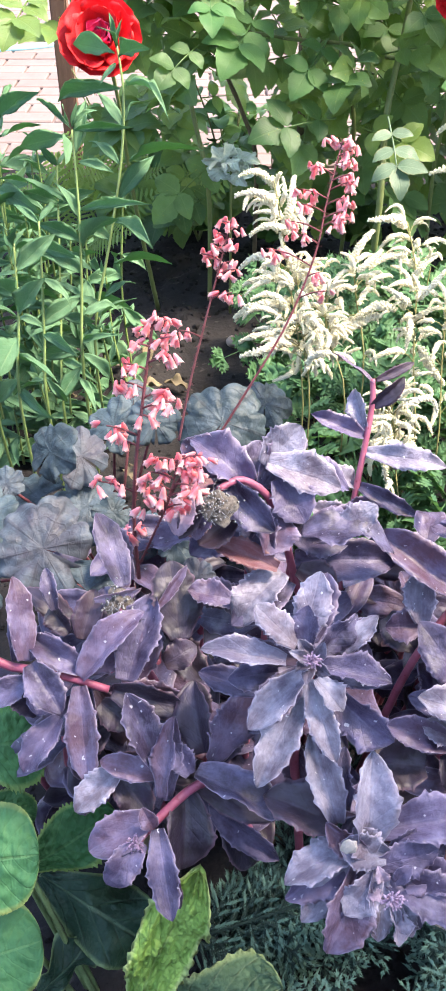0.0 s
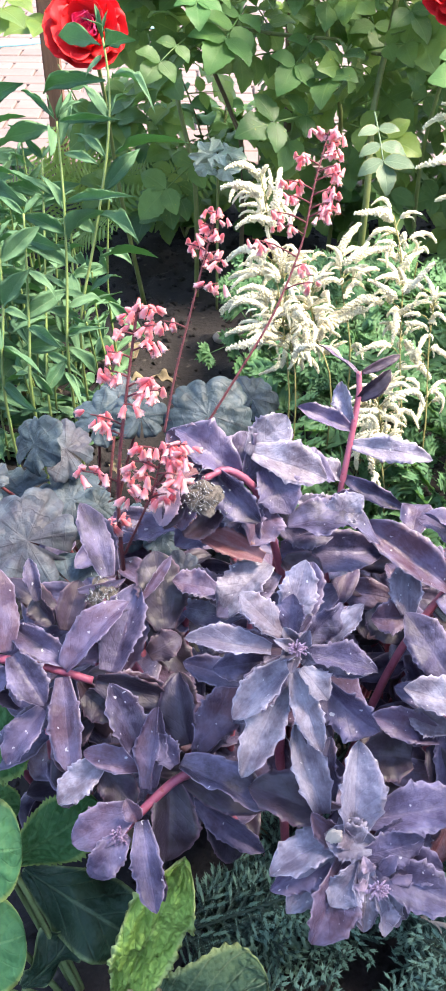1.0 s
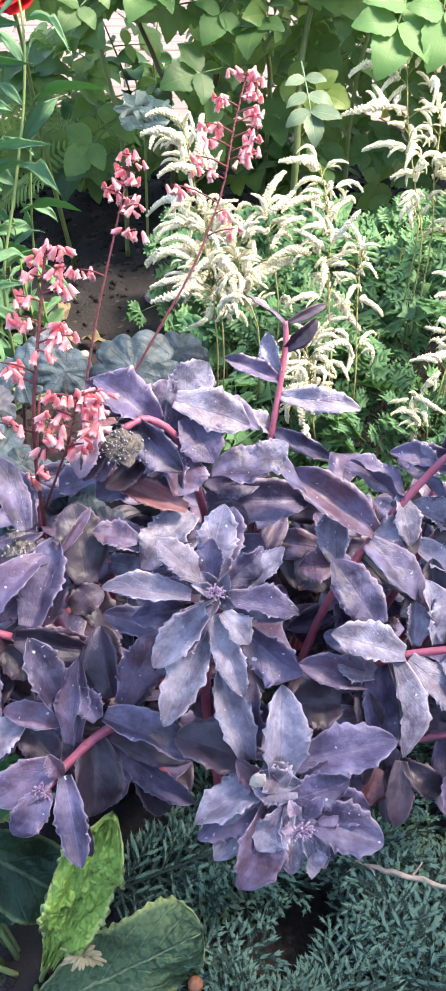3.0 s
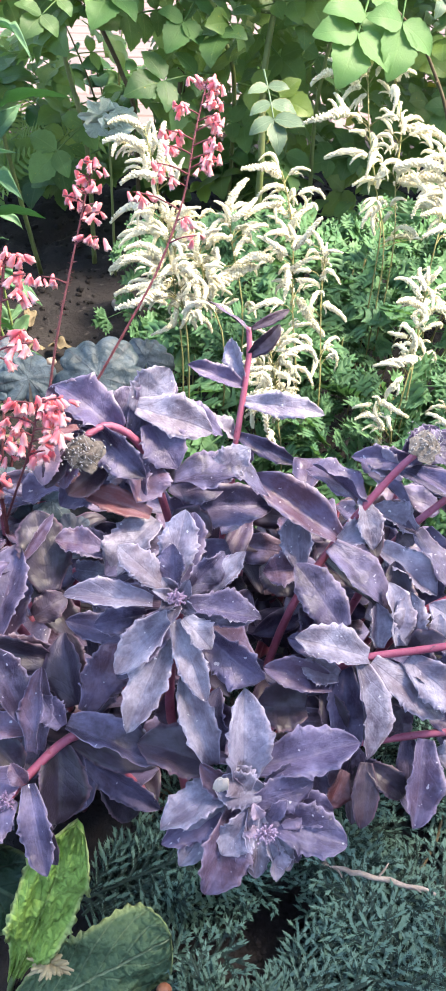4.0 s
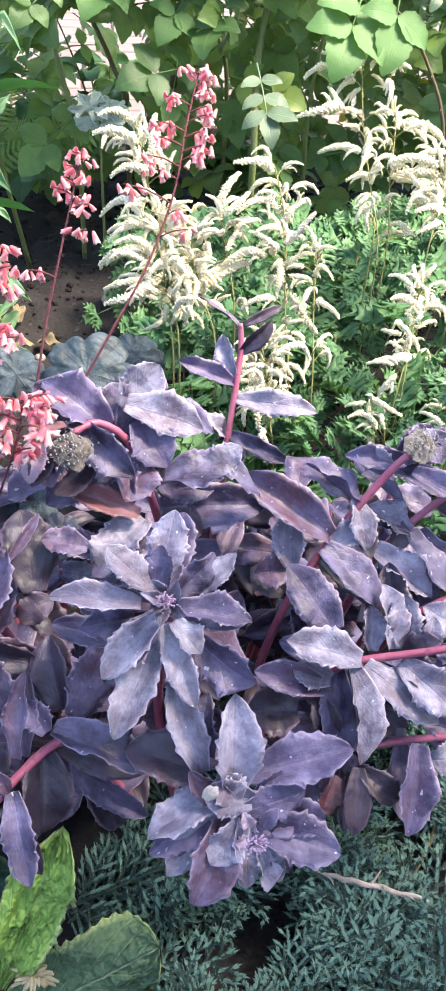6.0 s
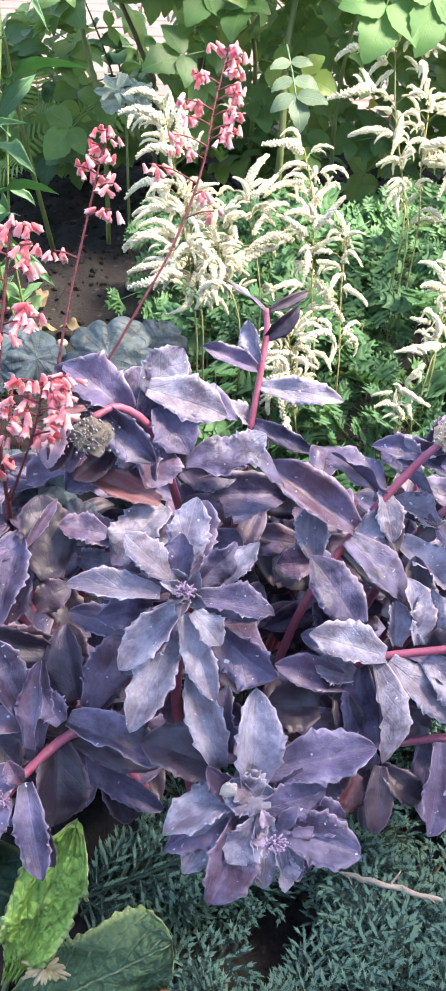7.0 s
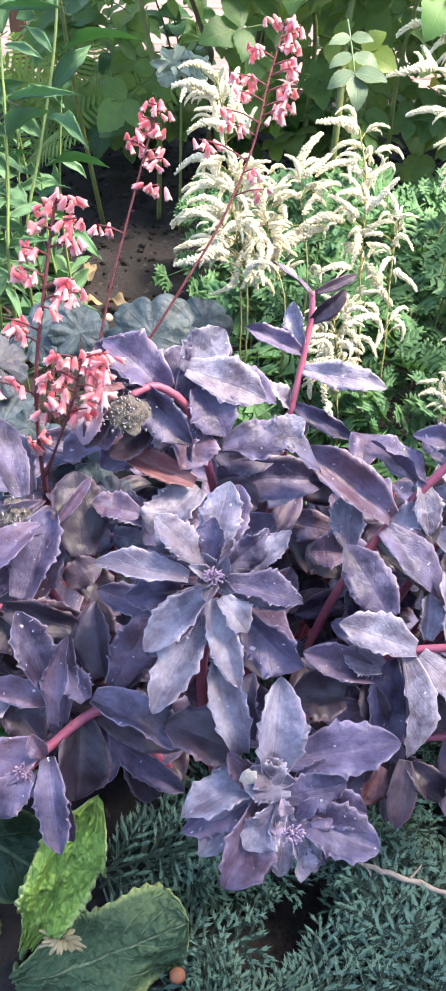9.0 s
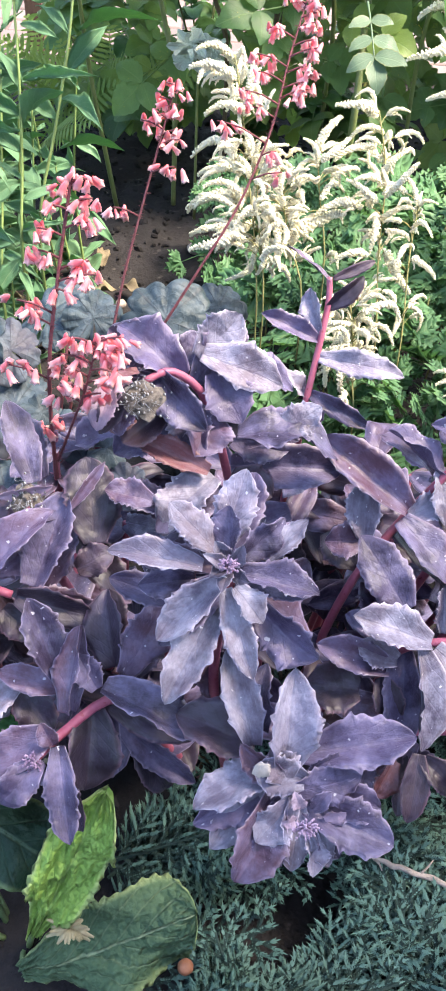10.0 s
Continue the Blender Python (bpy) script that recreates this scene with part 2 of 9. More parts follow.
M_ROSE_LIGHT = leaf_material("rose_leaf_fresh", (0.045, 0.135, 0.042), (0.10, 0.215, 0.070), (0.16, 0.28, 0.10), rough=0.55, veins=7.0, vein_gain=0.10, vein_relief=0.2, relief=0.4, glow=0.3, glow_colour=(0.25, 0.45, 0.08))
M_CANE = plain_material("rose_cane", (0.09, 0.12, 0.04), (0.18, 0.21, 0.08), 40.0, rough=0.5)
M_CANE_BROWN = plain_material("rose_cane_old", (0.06, 0.045, 0.025), (0.14, 0.10, 0.06), 60.0, rough=0.7)
M_PETAL = plain_material("rose_petal", (0.70, 0.008, 0.014), (0.88, 0.035, 0.045), 60.0, rough=0.55, glow=0.2)
M_PETAL_IN = plain_material("rose_petal_inner", (0.80, 0.03, 0.14), (0.92, 0.10, 0.32), 60.0, rough=0.55, glow=0.2)
M_AST = plain_material("astilbe_floret", (0.76, 0.70, 0.48), (0.86, 0.81, 0.63), 300.0, rough=0.8, glow=0.08)
M_AST_STEM = plain_material("astilbe_stem", (0.14, 0.15, 0.05), (0.28, 0.25, 0.10), 90.0, rough=0.6)
M_AST_LEAF = leaf_material("astilbe_leaf", (0.052, 0.150, 0.072), (0.145, 0.295, 0.135), (0.19, 0.36, 0.14), rough=0.5, veins=7.0, vein_gain=0.2, relief=0.4, glow=0.28, glow_colour=(0.15, 0.35, 0.06))
# inner scales: shade of the gaps is put into this near-black green
M_JUN_SHADED = plain_material("juniper_scale_shaded", (0.006, 0.020, 0.016), (0.028, 0.062, 0.050), 60.0, rough=0.65, glow=0.08)
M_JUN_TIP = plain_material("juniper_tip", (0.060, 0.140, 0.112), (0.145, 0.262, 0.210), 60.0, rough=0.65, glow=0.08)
M_JUN_WOOD = plain_material("juniper_wood", (0.07, 0.05, 0.03), (0.18, 0.14, 0.075), 120.0, rough=0.8, relief=0.8)
M_TWIG = plain_material("dry_twig", (0.20, 0.155, 0.13), (0.52, 0.45, 0.40), 130.0, rough=0.85, relief=0.9)
M_SOIL = plain_material("soil", (0.011, 0.0100, 0.0108), (0.034, 0.0305, 0.0320), 14.0, rough=0.95, relief=1.0, distance=0.01, fleck=(0.066, 0.058, 0.055), fleck_at=0.66, specular=0.15)
M_PAVER = plain_material("paver", (0.125, 0.092, 0.090), (0.175, 0.132, 0.128), 9.0, rough=0.85, relief=0.4, fleck=(0.11, 0.082, 0.076), fleck_at=0.7)
M_JOINT = plain_material("paving_bed", (0.118, 0.088, 0.085), (0.16, 0.122, 0.118), 20.0, rough=0.95)
M_POST = plain_material("post_wood", (0.09, 0.045, 0.03), (0.19, 0.105, 0.07), 18.0, rough=0.8, relief=0.7, stretch=(6, 6, 0.6))
M_HOSE = plain_material("hose", (0.20, 0.46, 0.52), (0.30, 0.58, 0.64), 30.0, rough=0.45)
M_THREAD = plain_material("cobweb_thread", (0.24, 0.24, 0.26), (0.44, 0.44, 0.46), 200.0, rough=0.8)
M_WEB = plain_material("cobweb_fluff", (0.060, 0.048, 0.040), (0.33, 0.285, 0.25), 300.0, rough=0.95)
M_FLUFF = plain_material("seed_fluff", (0.34, 0.27, 0.25), (0.56, 0.48, 0.43), 300.0, rough=0.9)
M_DRY = plain_material("dry_leaf", (0.13, 0.10, 0.065), (0.27, 0.22, 0.14), 40.0, rough=0.8, glow=0.15)
M_YELLOW = leaf_material("yellow_leaf", (0.48, 0.46, 0.10), (0.66, 0.64, 0.22), (0.6, 0.58, 0.25), rough=0.65, glow=0.3, glow_colour=(0.75, 0.70, 0.15))
M_SILVER = leaf_material("silver_leaf", (0.34, 0.40, 0.345), (0.50, 0.56, 0.49), (0.55, 0.60, 0.54), rough=0.8, veins=6.0, vein_gain=0.3, relief=0.6, sheen=0.3)
M_FERN = leaf_material("fern_leaf", (0.11, 0.20, 0.04), (0.22, 0.34, 0.08), (0.25, 0.36, 0.12), rough=0.55, veins=6.0, vein_gain=0.2, glow=0.3, glow_colour=(0.35, 0.5, 0.08))
M_STONE = plain_material("pebble", (0.22, 0.17, 0.15), (0.40, 0.33, 0.30), 60.0, rough=0.8)
M_WALL = plain_material("rendered_wall", (0.36, 0.33, 0.29), (0.50, 0.46, 0.41), 3.0, rough=0.9, relief=0.5, fleck=(0.30, 0.27, 0.24), fleck_at=0.7)

# ---- builders ----
UP = Vector((0, 0, 1))
VIEW = Vector((0.0, -0.62, 0.78))


def part(name, me, material, parent, label=""):
    """Links a bmesh or a mesh as one object under a thing or a part."""
    if isinstance(me, bmesh.types.BMesh):
        bm, me = me, bpy.data.meshes.new(name)
        bm.to_mesh(me)
        bm.free()
    if material and not me.materials:
        me.materials.append(material)
    ob = new(name, me)
    ob.parent = parent
    return tagged(ob, label)


def thing(name, label, category, group="", kind="", at=(0, 0, 0)):
    ob = new(name)
    ob.location, ob.empty_display_size = at, 0.02
    return tagged(ob, label, category, group, kind)


def meshed(name, verts, faces, material, uvs=None, smooth=True):
    me = bpy.data.meshes.new(name)
    me.from_pydata(verts, [], faces)
    if uvs:
        lay = me.uv_layers.new(name="UVMap")
        for lp in me.loops:
            lay.data[lp.index].uv = uvs[lp.vertex_index]
    for q in me.polygons:
        q.use_smooth = smooth
    for m in material if isinstance(material, (list, tuple)) else [material]:
        me.materials.append(m)
    return me


def framed(base, tip, facing=VIEW, roll=0.0):
    """A frame at base whose y runs to tip and whose z looks to facing."""
    y = (Vector(tip) - Vector(base)).normalized()
    z = Vector(facing) - y * y.dot(Vector(facing))
    if z.length < 1e-4:
        z = y.orthogonal()
    z.normalize()
    m = Matrix((y.cross(z), y, z)).transposed().to_4x4()
    m.translation = base
    return m @ Matrix.Rotation(radians(roll), 4, "Y")


def blade(name, material, outline, along=16, across=4, thick=0.03, arch=0.1, fold=0.1, wave=0.0, teeth=0, bite=0.0, twist=0.0, rough=0.0, seed=0, curl=0.0, hook=0.0, start=0.08, keel=1.7, crinkle=0.0):
    """A leaf one long and one wide: outline(u) gives the half width share. Closed, with a thin rim; arch bows it, fold keels it."""
    rng = random.Random(seed)
    ph = rng.uniform(0, 6.28)
    verts, uvs, faces = [], [], []
    cols = 2 * across + 1
    for lay in (1, -1):
        for i in range(along + 1):
            u = i / along
            hw = 0.5 * outline(u)
            tooth = 0.0
            if teeth and start < u < 0.96:
                k = (u * teeth + 0.13 * math.sin(ph + 9 * u)) % 1.0
                tooth = bite * (k if k < 0.75 else 3 * (1 - k)) * (0.6 + 0.4 * math.sin(ph + 23 * u))
            for j in range(cols):
                v = j / across - 1
                x = v * hw * (1 + (tooth if abs(v) > 0.95 else 0))
                z = arch * 4 * u * (1 - u) * (1 + 0.3 * math.sin(ph + 5 * u)) + fold * abs(v) ** keel * hw * 2 - curl * v * v * hw
                z -= hook * max(0.0, u - 0.6) ** 2 * 6
                z += wave * abs(v) ** 1.5 * math.sin(u * 11 + ph + (1.6 if v > 0 else 0)) * hw
                if rough:
                    z += rough * noise.noise((v * 5 + seed * 3.1, u * 9 + seed, 0.3))
                    z += rough * 0.5 * noise.noise((v * 11 + seed * 1.7, u * 20, 4.3))
                if crinkle:
                    z += crinkle * (0.5 - abs(noise.noise((v * 4.5 + seed, u * 22, 1.7)))) + 0.4 * crinkle * noise.noise((v * 10, u * 46 + seed, 2.2))
                t = thick * 0.5 * math.sqrt(max(0.04, 1 - v * v)) * max(0.35, 1 - 0.6 * u)
                a = twist * u
                xx, zz = x * math.cos(a) - z * math.sin(a), x * math.sin(a) + z * math.cos(a)
                verts.append((xx, u, zz + lay * t))
                uvs.append((0.5 + 0.5 * v, u))
    n = (along + 1) * cols
    for i in range(along):
        for j in range(cols - 1):
            a = i * cols + j
            faces.append((a, a + 1, a + cols + 1, a + cols))
            faces.append((n + a, n + a + cols, n + a + cols + 1, n + a + 1))
        for j, s in ((0, 1), (cols - 1, -1)):
            a, b = i * cols + j, (i + 1) * cols + j
            faces.append((a, b, n + b, n + a)[::s])
    for i, s in ((0, -1), (along, 1)):
        for j in range(cols - 1):
            a = i * cols + j
            faces.append((a, a + 1, n + a + 1, n + a)[::s])
    return meshed(name, verts, faces, material, uvs)


def tube_data(points, radii, sides=7, verts=None, faces=None, steps=4):
    """Adds a smooth tapered tube through the points to verts and faces."""
    verts = [] if verts is None else verts
    faces = [] if faces is None else faces
    pts = [Vector(p) for p in points]
    path, rad = [], []
    for i in range(len(pts) - 1):
        p0, p1, p2, p3 = pts[max(i - 1, 0)], pts[i], pts[i + 1], pts[min(i + 2, len(pts) - 1)]
        for k in range(steps):
            t = k / steps
            path.append(0.5 * ((2 * p1) + (p2 - p0) * t + (2 * p0 - 5 * p1 + 4 * p2 - p3) * t * t + (3 * p1 - p0 - 3 * p2 + p3) * t ** 3))
            rad.append(radii[i] * (1 - t) + radii[i + 1] * t)
    path.append(pts[-1])
    rad.append(radii[-1])
    s0 = len(verts)
    side = None
    for i, p in enumerate(path):
        d = (path[min(i + 1, len(path) - 1)] - path[max(i - 1, 0)]).normalized()
        side = d.orthogonal() if side is None else side - d * side.dot(d)
        side.normalize()
        other = d.cross(side)
        for k in range(sides):
            a = 2 * math.pi * k / sides
            verts.append(tuple(p + (side * math.cos(a) + other * math.sin(a)) * rad[i]))
    for i in range(len(path) - 1):
        for k in range(sides):
            a, b = s0 + i * sides + k, s0 + i * sides + (k + 1) % sides
            faces.append((a, b, b + sides, a + sides))
    faces.append(tuple(s0 + k for k in range(sides))[::-1])
    e = s0 + (len(path) - 1) * sides
    faces.append(tuple(e + k for k in range(sides)))
    return verts, faces, path


def tube(name, points, radii, material, sides=7, steps=4):
    v, f, path = tube_data(points, radii, sides, steps=steps)
    return meshed(name, v, f, material), path


def evened(points, radii):
    return list(points), [radii[0] + (radii[1] - radii[0]) * i / (len(points) - 1) for i in range(len(points))]


def put(name, me, parent, m, label=""):
    ob = new(name, me)
    ob.parent = parent
    home = Matrix()
    while parent:
        home = parent.matrix_basis @ home
        parent = parent.parent
    ob.matrix_basis = home.inverted() @ m
    return tagged(ob, label)


def ico(verts, faces, at, r, squash=1.0):
    """Adds a small twenty-sided bead."""
    g = (1 + 5 ** 0.5) / 2
    s = len(verts)
    k = r / math.sqrt(1 + g * g)
    for a, b, c in ((-1, g, 0), (1, g, 0), (-1, -g, 0), (1, -g, 0), (0, -1, g), (0, 1, g), (0, -1, -g), (0, 1, -g), (g, 0, -1), (g, 0, 1), (-g, 0, -1), (-g, 0, 1)):
        verts.append((at[0] + a * k, at[1] + b * k, at[2] + c * k * squash))
    for q in ((0, 11, 5), (0, 5, 1), (0, 1, 7), (0, 7, 10), (0, 10, 11), (1, 5, 9), (5, 11, 4), (11, 10, 2), (10, 7, 6), (7, 1, 8),
              (3, 9, 4), (3, 4, 2), (3, 2, 6), (3, 6, 8), (3, 8, 9), (4, 9, 5), (2, 4, 11), (6, 2, 10), (8, 6, 7), (9, 8, 1)):
        faces.append(tuple(s + i for i in q))


def bead(verts, faces, at, r):
    """Adds a tiny eight-sided bead."""
    s = len(verts)
    verts.extend([(at[0] + a * r, at[1] + b * r, at[2] + c * r) for a, b, c in ((1, 0, 0), (0, 1, 0), (-1, 0, 0), (0, -1, 0), (0, 0, 1), (0, 0, -1))])
    for i in range(4):
        faces.append((s + i, s + (i + 1) % 4, s + 4))
        faces.append((s + (i + 1) % 4, s + i, s + 5))

# ---- ground, paving ----
def spaced(lo, hi, mid0, mid1, n_mid, n_out):
    near = [mid0 + (mid1 - mid0) * i / n_mid for i in range(n_mid + 1)]
    left = [mid0 - (mid0 - lo) * (i / n_out) ** 3 for i in range(n_out, 0, -1)]
    right = [mid1 + (hi - mid1) * (i / n_out) ** 3 for i in range(1, n_out + 1)]
    return left + near + right


gx, gy = spaced(-400, 400, -1.0, 1.3, 110, 10), spaced(-400, 900, 0.0, 2.4, 120, 10)
verts = []
for y in gy:
    for x in gx:
        near = max(0.0, min(1.0, (2.45 - y) * 5)) * max(0.0, min(1.0, (y + 1) * 2)) * max(0.0, min(1.0, (2 - abs(x)) * 2))
        z = near * (0.02 * noise.noise((x * 5, y * 5, 0)) + 0.016 * noise.noise((x * 17, y * 17, 3)) + 0.007 * noise.noise((x * 45, y * 45, 5)))
        verts.append((x, y, z - 0.012 * (1 - near)))
w = len(gx)
ground = new("ground", meshed("ground", verts, [(j * w + i, j * w + i + 1, (j + 1) * w + i + 1, (j + 1) * w + i) for j in range(len(gy) - 1) for i in range(w - 1)], M_SOIL))
tagged(ground, "dark brown crumbly garden soil under the plants", "soil", kind="structure")

rng = random.Random(3)
verts, faces = [], []
for _ in range(3600):
    x, y, r = rng.uniform(-0.5, 0.8), rng.uniform(0.25, 2.2), rng.choice((0.003, 0.003, 0.004, 0.004, 0.005, 0.006, 0.009))
    c = Vector((x, y, 0.02 * noise.noise((x * 5, y * 5, 0)) + 0.016 * noise.noise((x * 17, y * 17, 3)) + r * 0.2))
    s = len(verts)
    ico(verts, faces, c, r, 0.8)
    for i in range(s, len(verts)):
        verts[i] = tuple(c + (Vector(verts[i]) - c) * (0.7 + 0.6 * rng.random()))
tagged(new("soil_clods", meshed("soil_clods", verts, faces, M_SOIL, smooth=False)), "loose dark crumbs of garden soil", "soil", kind="stuff")

verts = [(x, y, z) for z in (-0.03, 0.004) for x, y in ((-40, 2.5), (40, 2.5), (40, 60), (-40, 60))]
pavement = new("pavement", meshed("pavement", verts, [(3, 2, 1, 0), (4, 5, 6, 7), (0, 1, 5, 4), (1, 2, 6, 5), (2, 3, 7, 6), (3, 0, 4, 7)], M_JOINT, smooth=False))
tagged(pavement, "pale pink brick paving in sunlight beyond the bed", "paving", kind="structure")


# invented wall behind the camera, kept low so sky light reaches the front
verts = [(x, y, z) for z in (-0.05, 1.1) for x, y in ((-6, -2.1), (6, -2.1), (6, -1.8), (-6, -1.8))]
tagged(new("wall_south", meshed("wall_south", verts, [(3, 2, 1, 0), (4, 5, 6, 7), (0, 1, 5, 4), (1, 2, 6, 5), (2, 3, 7, 6), (3, 0, 4, 7)], M_WALL, smooth=False)), "plain low beige wall out of view, added behind the camera", "wall", kind="structure")


# added wall out of view: blocks the sun over the front of the bed
verts = [(x, y, z) for z in (-0.05, 5.4) for x, y in ((2.1, -1.8), (2.4, -1.8), (2.4, 0.45), (2.1, 0.45))]
tagged(new("wall_east", meshed("wall_east", verts, [(3, 2, 1, 0), (4, 5, 6, 7), (0, 1, 5, 4), (1, 2, 6, 5), (2, 3, 7, 6), (3, 0, 4, 7)], M_WALL, smooth=False)), "plain beige wall out of view, added to shade the front of the bed", "wall", kind="structure")


def paver_mesh(lx, ly, h, b):
    bm = bmesh.new()
    bmesh.ops.create_cube(bm, size=1.0)
    for v in bm.verts:
        v.co = (v.co.x * lx, v.co.y * ly, v.co.z * h)
    bmesh.ops.bevel(bm, geom=[e for e in bm.edges], offset=b, segments=1, affect="EDGES")
    me = bpy.data.meshes.new("paver")
    bm.to_mesh(me)
    bm.free()
    me.materials.append(M_PAVER)
    return me

# ---- stonecrop ----
def sedum_outline(u):
    if u < 0.46:
        return 0.46 + 0.54 * math.sin(math.pi / 2 * u / 0.46)
    return max(0.0, 1 - ((u - 0.46) / 0.54) ** 2.4) ** 0.74


def pointed_outline(u):
    if u < 0.52:
        return 0.46 + 0.54 * math.sin(math.pi / 2 * u / 0.52)
    return max(0.0, 1 - ((u - 0.52) / 0.48) ** 2.0) ** 0.80


def stonecrop_leaves(n, outline, material, along, across, bite, seed):
    """A set of fleshy leaves that differ in bow, keel, twist, waviness and teeth."""
    return [blade("leaf", material, outline, along=along, across=across, thick=0.026, arch=(0.03, 0.08, 0.12, -0.04, 0.06, 0.10, 0.01)[i % 7], fold=(0.21, 0.32, 0.14, 0.27, 0.36)[i % 5],
                  wave=0.09 + 0.07 * (i % 3), teeth=7 + i % 4, bite=bite + 0.05 * (i % 3), twist=(-0.25, 0.1, 0.22, -0.1, 0.16)[i % 5], rough=0.030, seed=seed + i,
                  curl=(0.0, 0.12, -0.08)[i % 3], hook=(0.10, -0.10, 0.20, 0.0)[i % 4], start=0.26, keel=1.22) for i in range(n)]


SEDUM_LEAVES = stonecrop_leaves(20, sedum_outline, M_SEDUM, 36, 4, 0.20, 0)
YOUNG = stonecrop_leaves(12, pointed_outline, M_SEDUM_YOUNG, 48, 4, 0.34, 40)
TOOTHED = stonecrop_leaves(12, pointed_outline, M_SEDUM, 48, 4, 0.34, 60)
INNER = stonecrop_leaves(8, sedum_outline, M_SEDUM, 14, 2, 0.10, 80)


def tinted(meshes, material):
    """Copies of leaf meshes in another leaf tone."""
    made = [m.copy() for m in meshes]
    for m in made:
        m.materials[0] = material
    return made


RUSTY, PINKISH = tinted(TOOTHED, M_SEDUM_RUSTY), tinted(YOUNG, M_SEDUM_PINK)
# same leaves again in the old tone darkened for shade
OLD_SHADED, INNER_OLD_SHADED = tinted(SEDUM_LEAVES, M_SEDUM_OLD_SHADED), tinted(INNER, M_SEDUM_OLD_SHADED)
picked = random.Random(11)


def shoot(label, points):
    s = thing("stonecrop_shoot", label, "stonecrop", "stonecrop shoots in the clump", at=points[0])
    pts, rad = evened(points, (0.0042, 0.0030))
    me, _ = tube("stem", pts, rad, M_SEDUM_STEM, sides=9)
    put("stem", me, s, Matrix())
    return s


def leaf(s, base, tip, width, roll, meshes=SEDUM_LEAVES):
    long = (Vector(tip) - Vector(base)).length
    me = picked.choice(meshes)
    m = framed(base, tip, VIEW + Vector((picked.uniform(-0.38, 0.38), picked.uniform(-0.3, 0.45), 0)), roll)
    return put("leaf", me, s, m @ Matrix.Diagonal((width, long, 0.8 * min(long, 1.75 * width), 1)))



s = shoot_c = shoot("purple succulent stonecrop shoot ending in an open pale rosette",
          [(0.081, 0.441, 0.000), (0.058, 0.368, 0.261), (0.053, 0.368, 0.323), (0.056, 0.368, 0.385), (0.061, 0.368, 0.425)])
leaf(s, (0.049, 0.377, 0.432), (0.021, 0.393, 0.456), 0.020, 0, YOUNG)
leaf(s, (0.055, 0.385, 0.428), (0.067, 0.419, 0.461), 0.024, 10, YOUNG)
leaf(s, (0.057, 0.378, 0.431), (0.057, 0.394, 0.454), 0.020, -20, TOOTHED)
leaf(s, (0.064, 0.375, 0.427), (0.093, 0.392, 0.444), 0.021, 15, TOOTHED)
leaf(s, (0.080, 0.378, 0.423), (0.105, 0.393, 0.445), 0.015, -20, YOUNG)
leaf(s, (0.065, 0.368, 0.422), (0.113, 0.360, 0.414), 0.020, -15, TOOTHED)
leaf(s, (0.042, 0.371, 0.423), (-0.015, 0.376, 0.433), 0.018, 12, YOUNG)
leaf(s, (0.054, 0.362, 0.421), (0.017, 0.337, 0.395), 0.021, 15, YOUNG)
leaf(s, (0.053, 0.363, 0.406), (0.022, 0.311, 0.367), 0.023, -10, YOUNG)
leaf(s, (0.056, 0.358, 0.420), (0.074, 0.318, 0.386), 0.018, 15, YOUNG)
leaf(s, (0.061, 0.358, 0.421), (0.078, 0.341, 0.409), 0.017, -20, YOUNG)
leaf(s, (0.077, 0.360, 0.401), (0.114, 0.334, 0.383), 0.027, 10, TOOTHED)
leaf(s, (0.042, 0.384, 0.427), (0.027, 0.400, 0.441), 0.018, 0, TOOTHED)
leaf(s, (0.052, 0.359, 0.395), (0.044, 0.329, 0.373), 0.011, 20, RUSTY)
leaf(s, (0.038, 0.375, 0.408), (0.003, 0.371, 0.405), 0.019, 0, TOOTHED)
leaf(s, (0.058, 0.364, 0.435), (0.048, 0.364, 0.455), 0.010, 0, YOUNG)
leaf(s, (0.059, 0.365, 0.436), (0.065, 0.362, 0.456), 0.009, 0, YOUNG)
leaf(s, (0.057, 0.360, 0.435), (0.046, 0.348, 0.442), 0.009, 0, YOUNG)
leaf(s, (0.060, 0.360, 0.434), (0.067, 0.347, 0.440), 0.009, 0, YOUNG)
leaf(s, (0.057, 0.360, 0.434), (0.053, 0.343, 0.436), 0.009, 0, YOUNG)
leaf(s, (0.056, 0.360, 0.438), (0.043, 0.354, 0.454), 0.008, 0, YOUNG)
leaf(s, (0.054, 0.388, 0.416), (0.020, 0.399, 0.446), 0.019, 0, TOOTHED)
leaf(s, (0.060, 0.391, 0.420), (0.074, 0.436, 0.441), 0.022, 10, TOOTHED)
leaf(s, (0.065, 0.383, 0.416), (0.105, 0.400, 0.431), 0.019, -15, TOOTHED)
leaf(s, (0.064, 0.376, 0.415), (0.110, 0.365, 0.408), 0.019, -10, SEDUM_LEAVES)
leaf(s, (0.057, 0.381, 0.412), (-0.014, 0.393, 0.415), 0.018, 15, TOOTHED)
leaf(s, (0.032, 0.386, 0.372), (-0.018, 0.396, 0.381), 0.020, 10, SEDUM_LEAVES)
leaf(s, (0.057, 0.376, 0.408), (0.017, 0.342, 0.384), 0.024, 15, SEDUM_LEAVES)
leaf(s, (0.060, 0.373, 0.406), (0.071, 0.339, 0.359), 0.019, -15, SEDUM_LEAVES)
leaf(s, (0.065, 0.377, 0.402), (0.115, 0.359, 0.353), 0.028, -10, TOOTHED)
leaf(s, (0.048, 0.375, 0.365), (0.026, 0.342, 0.318), 0.022, 5, OLD_SHADED)
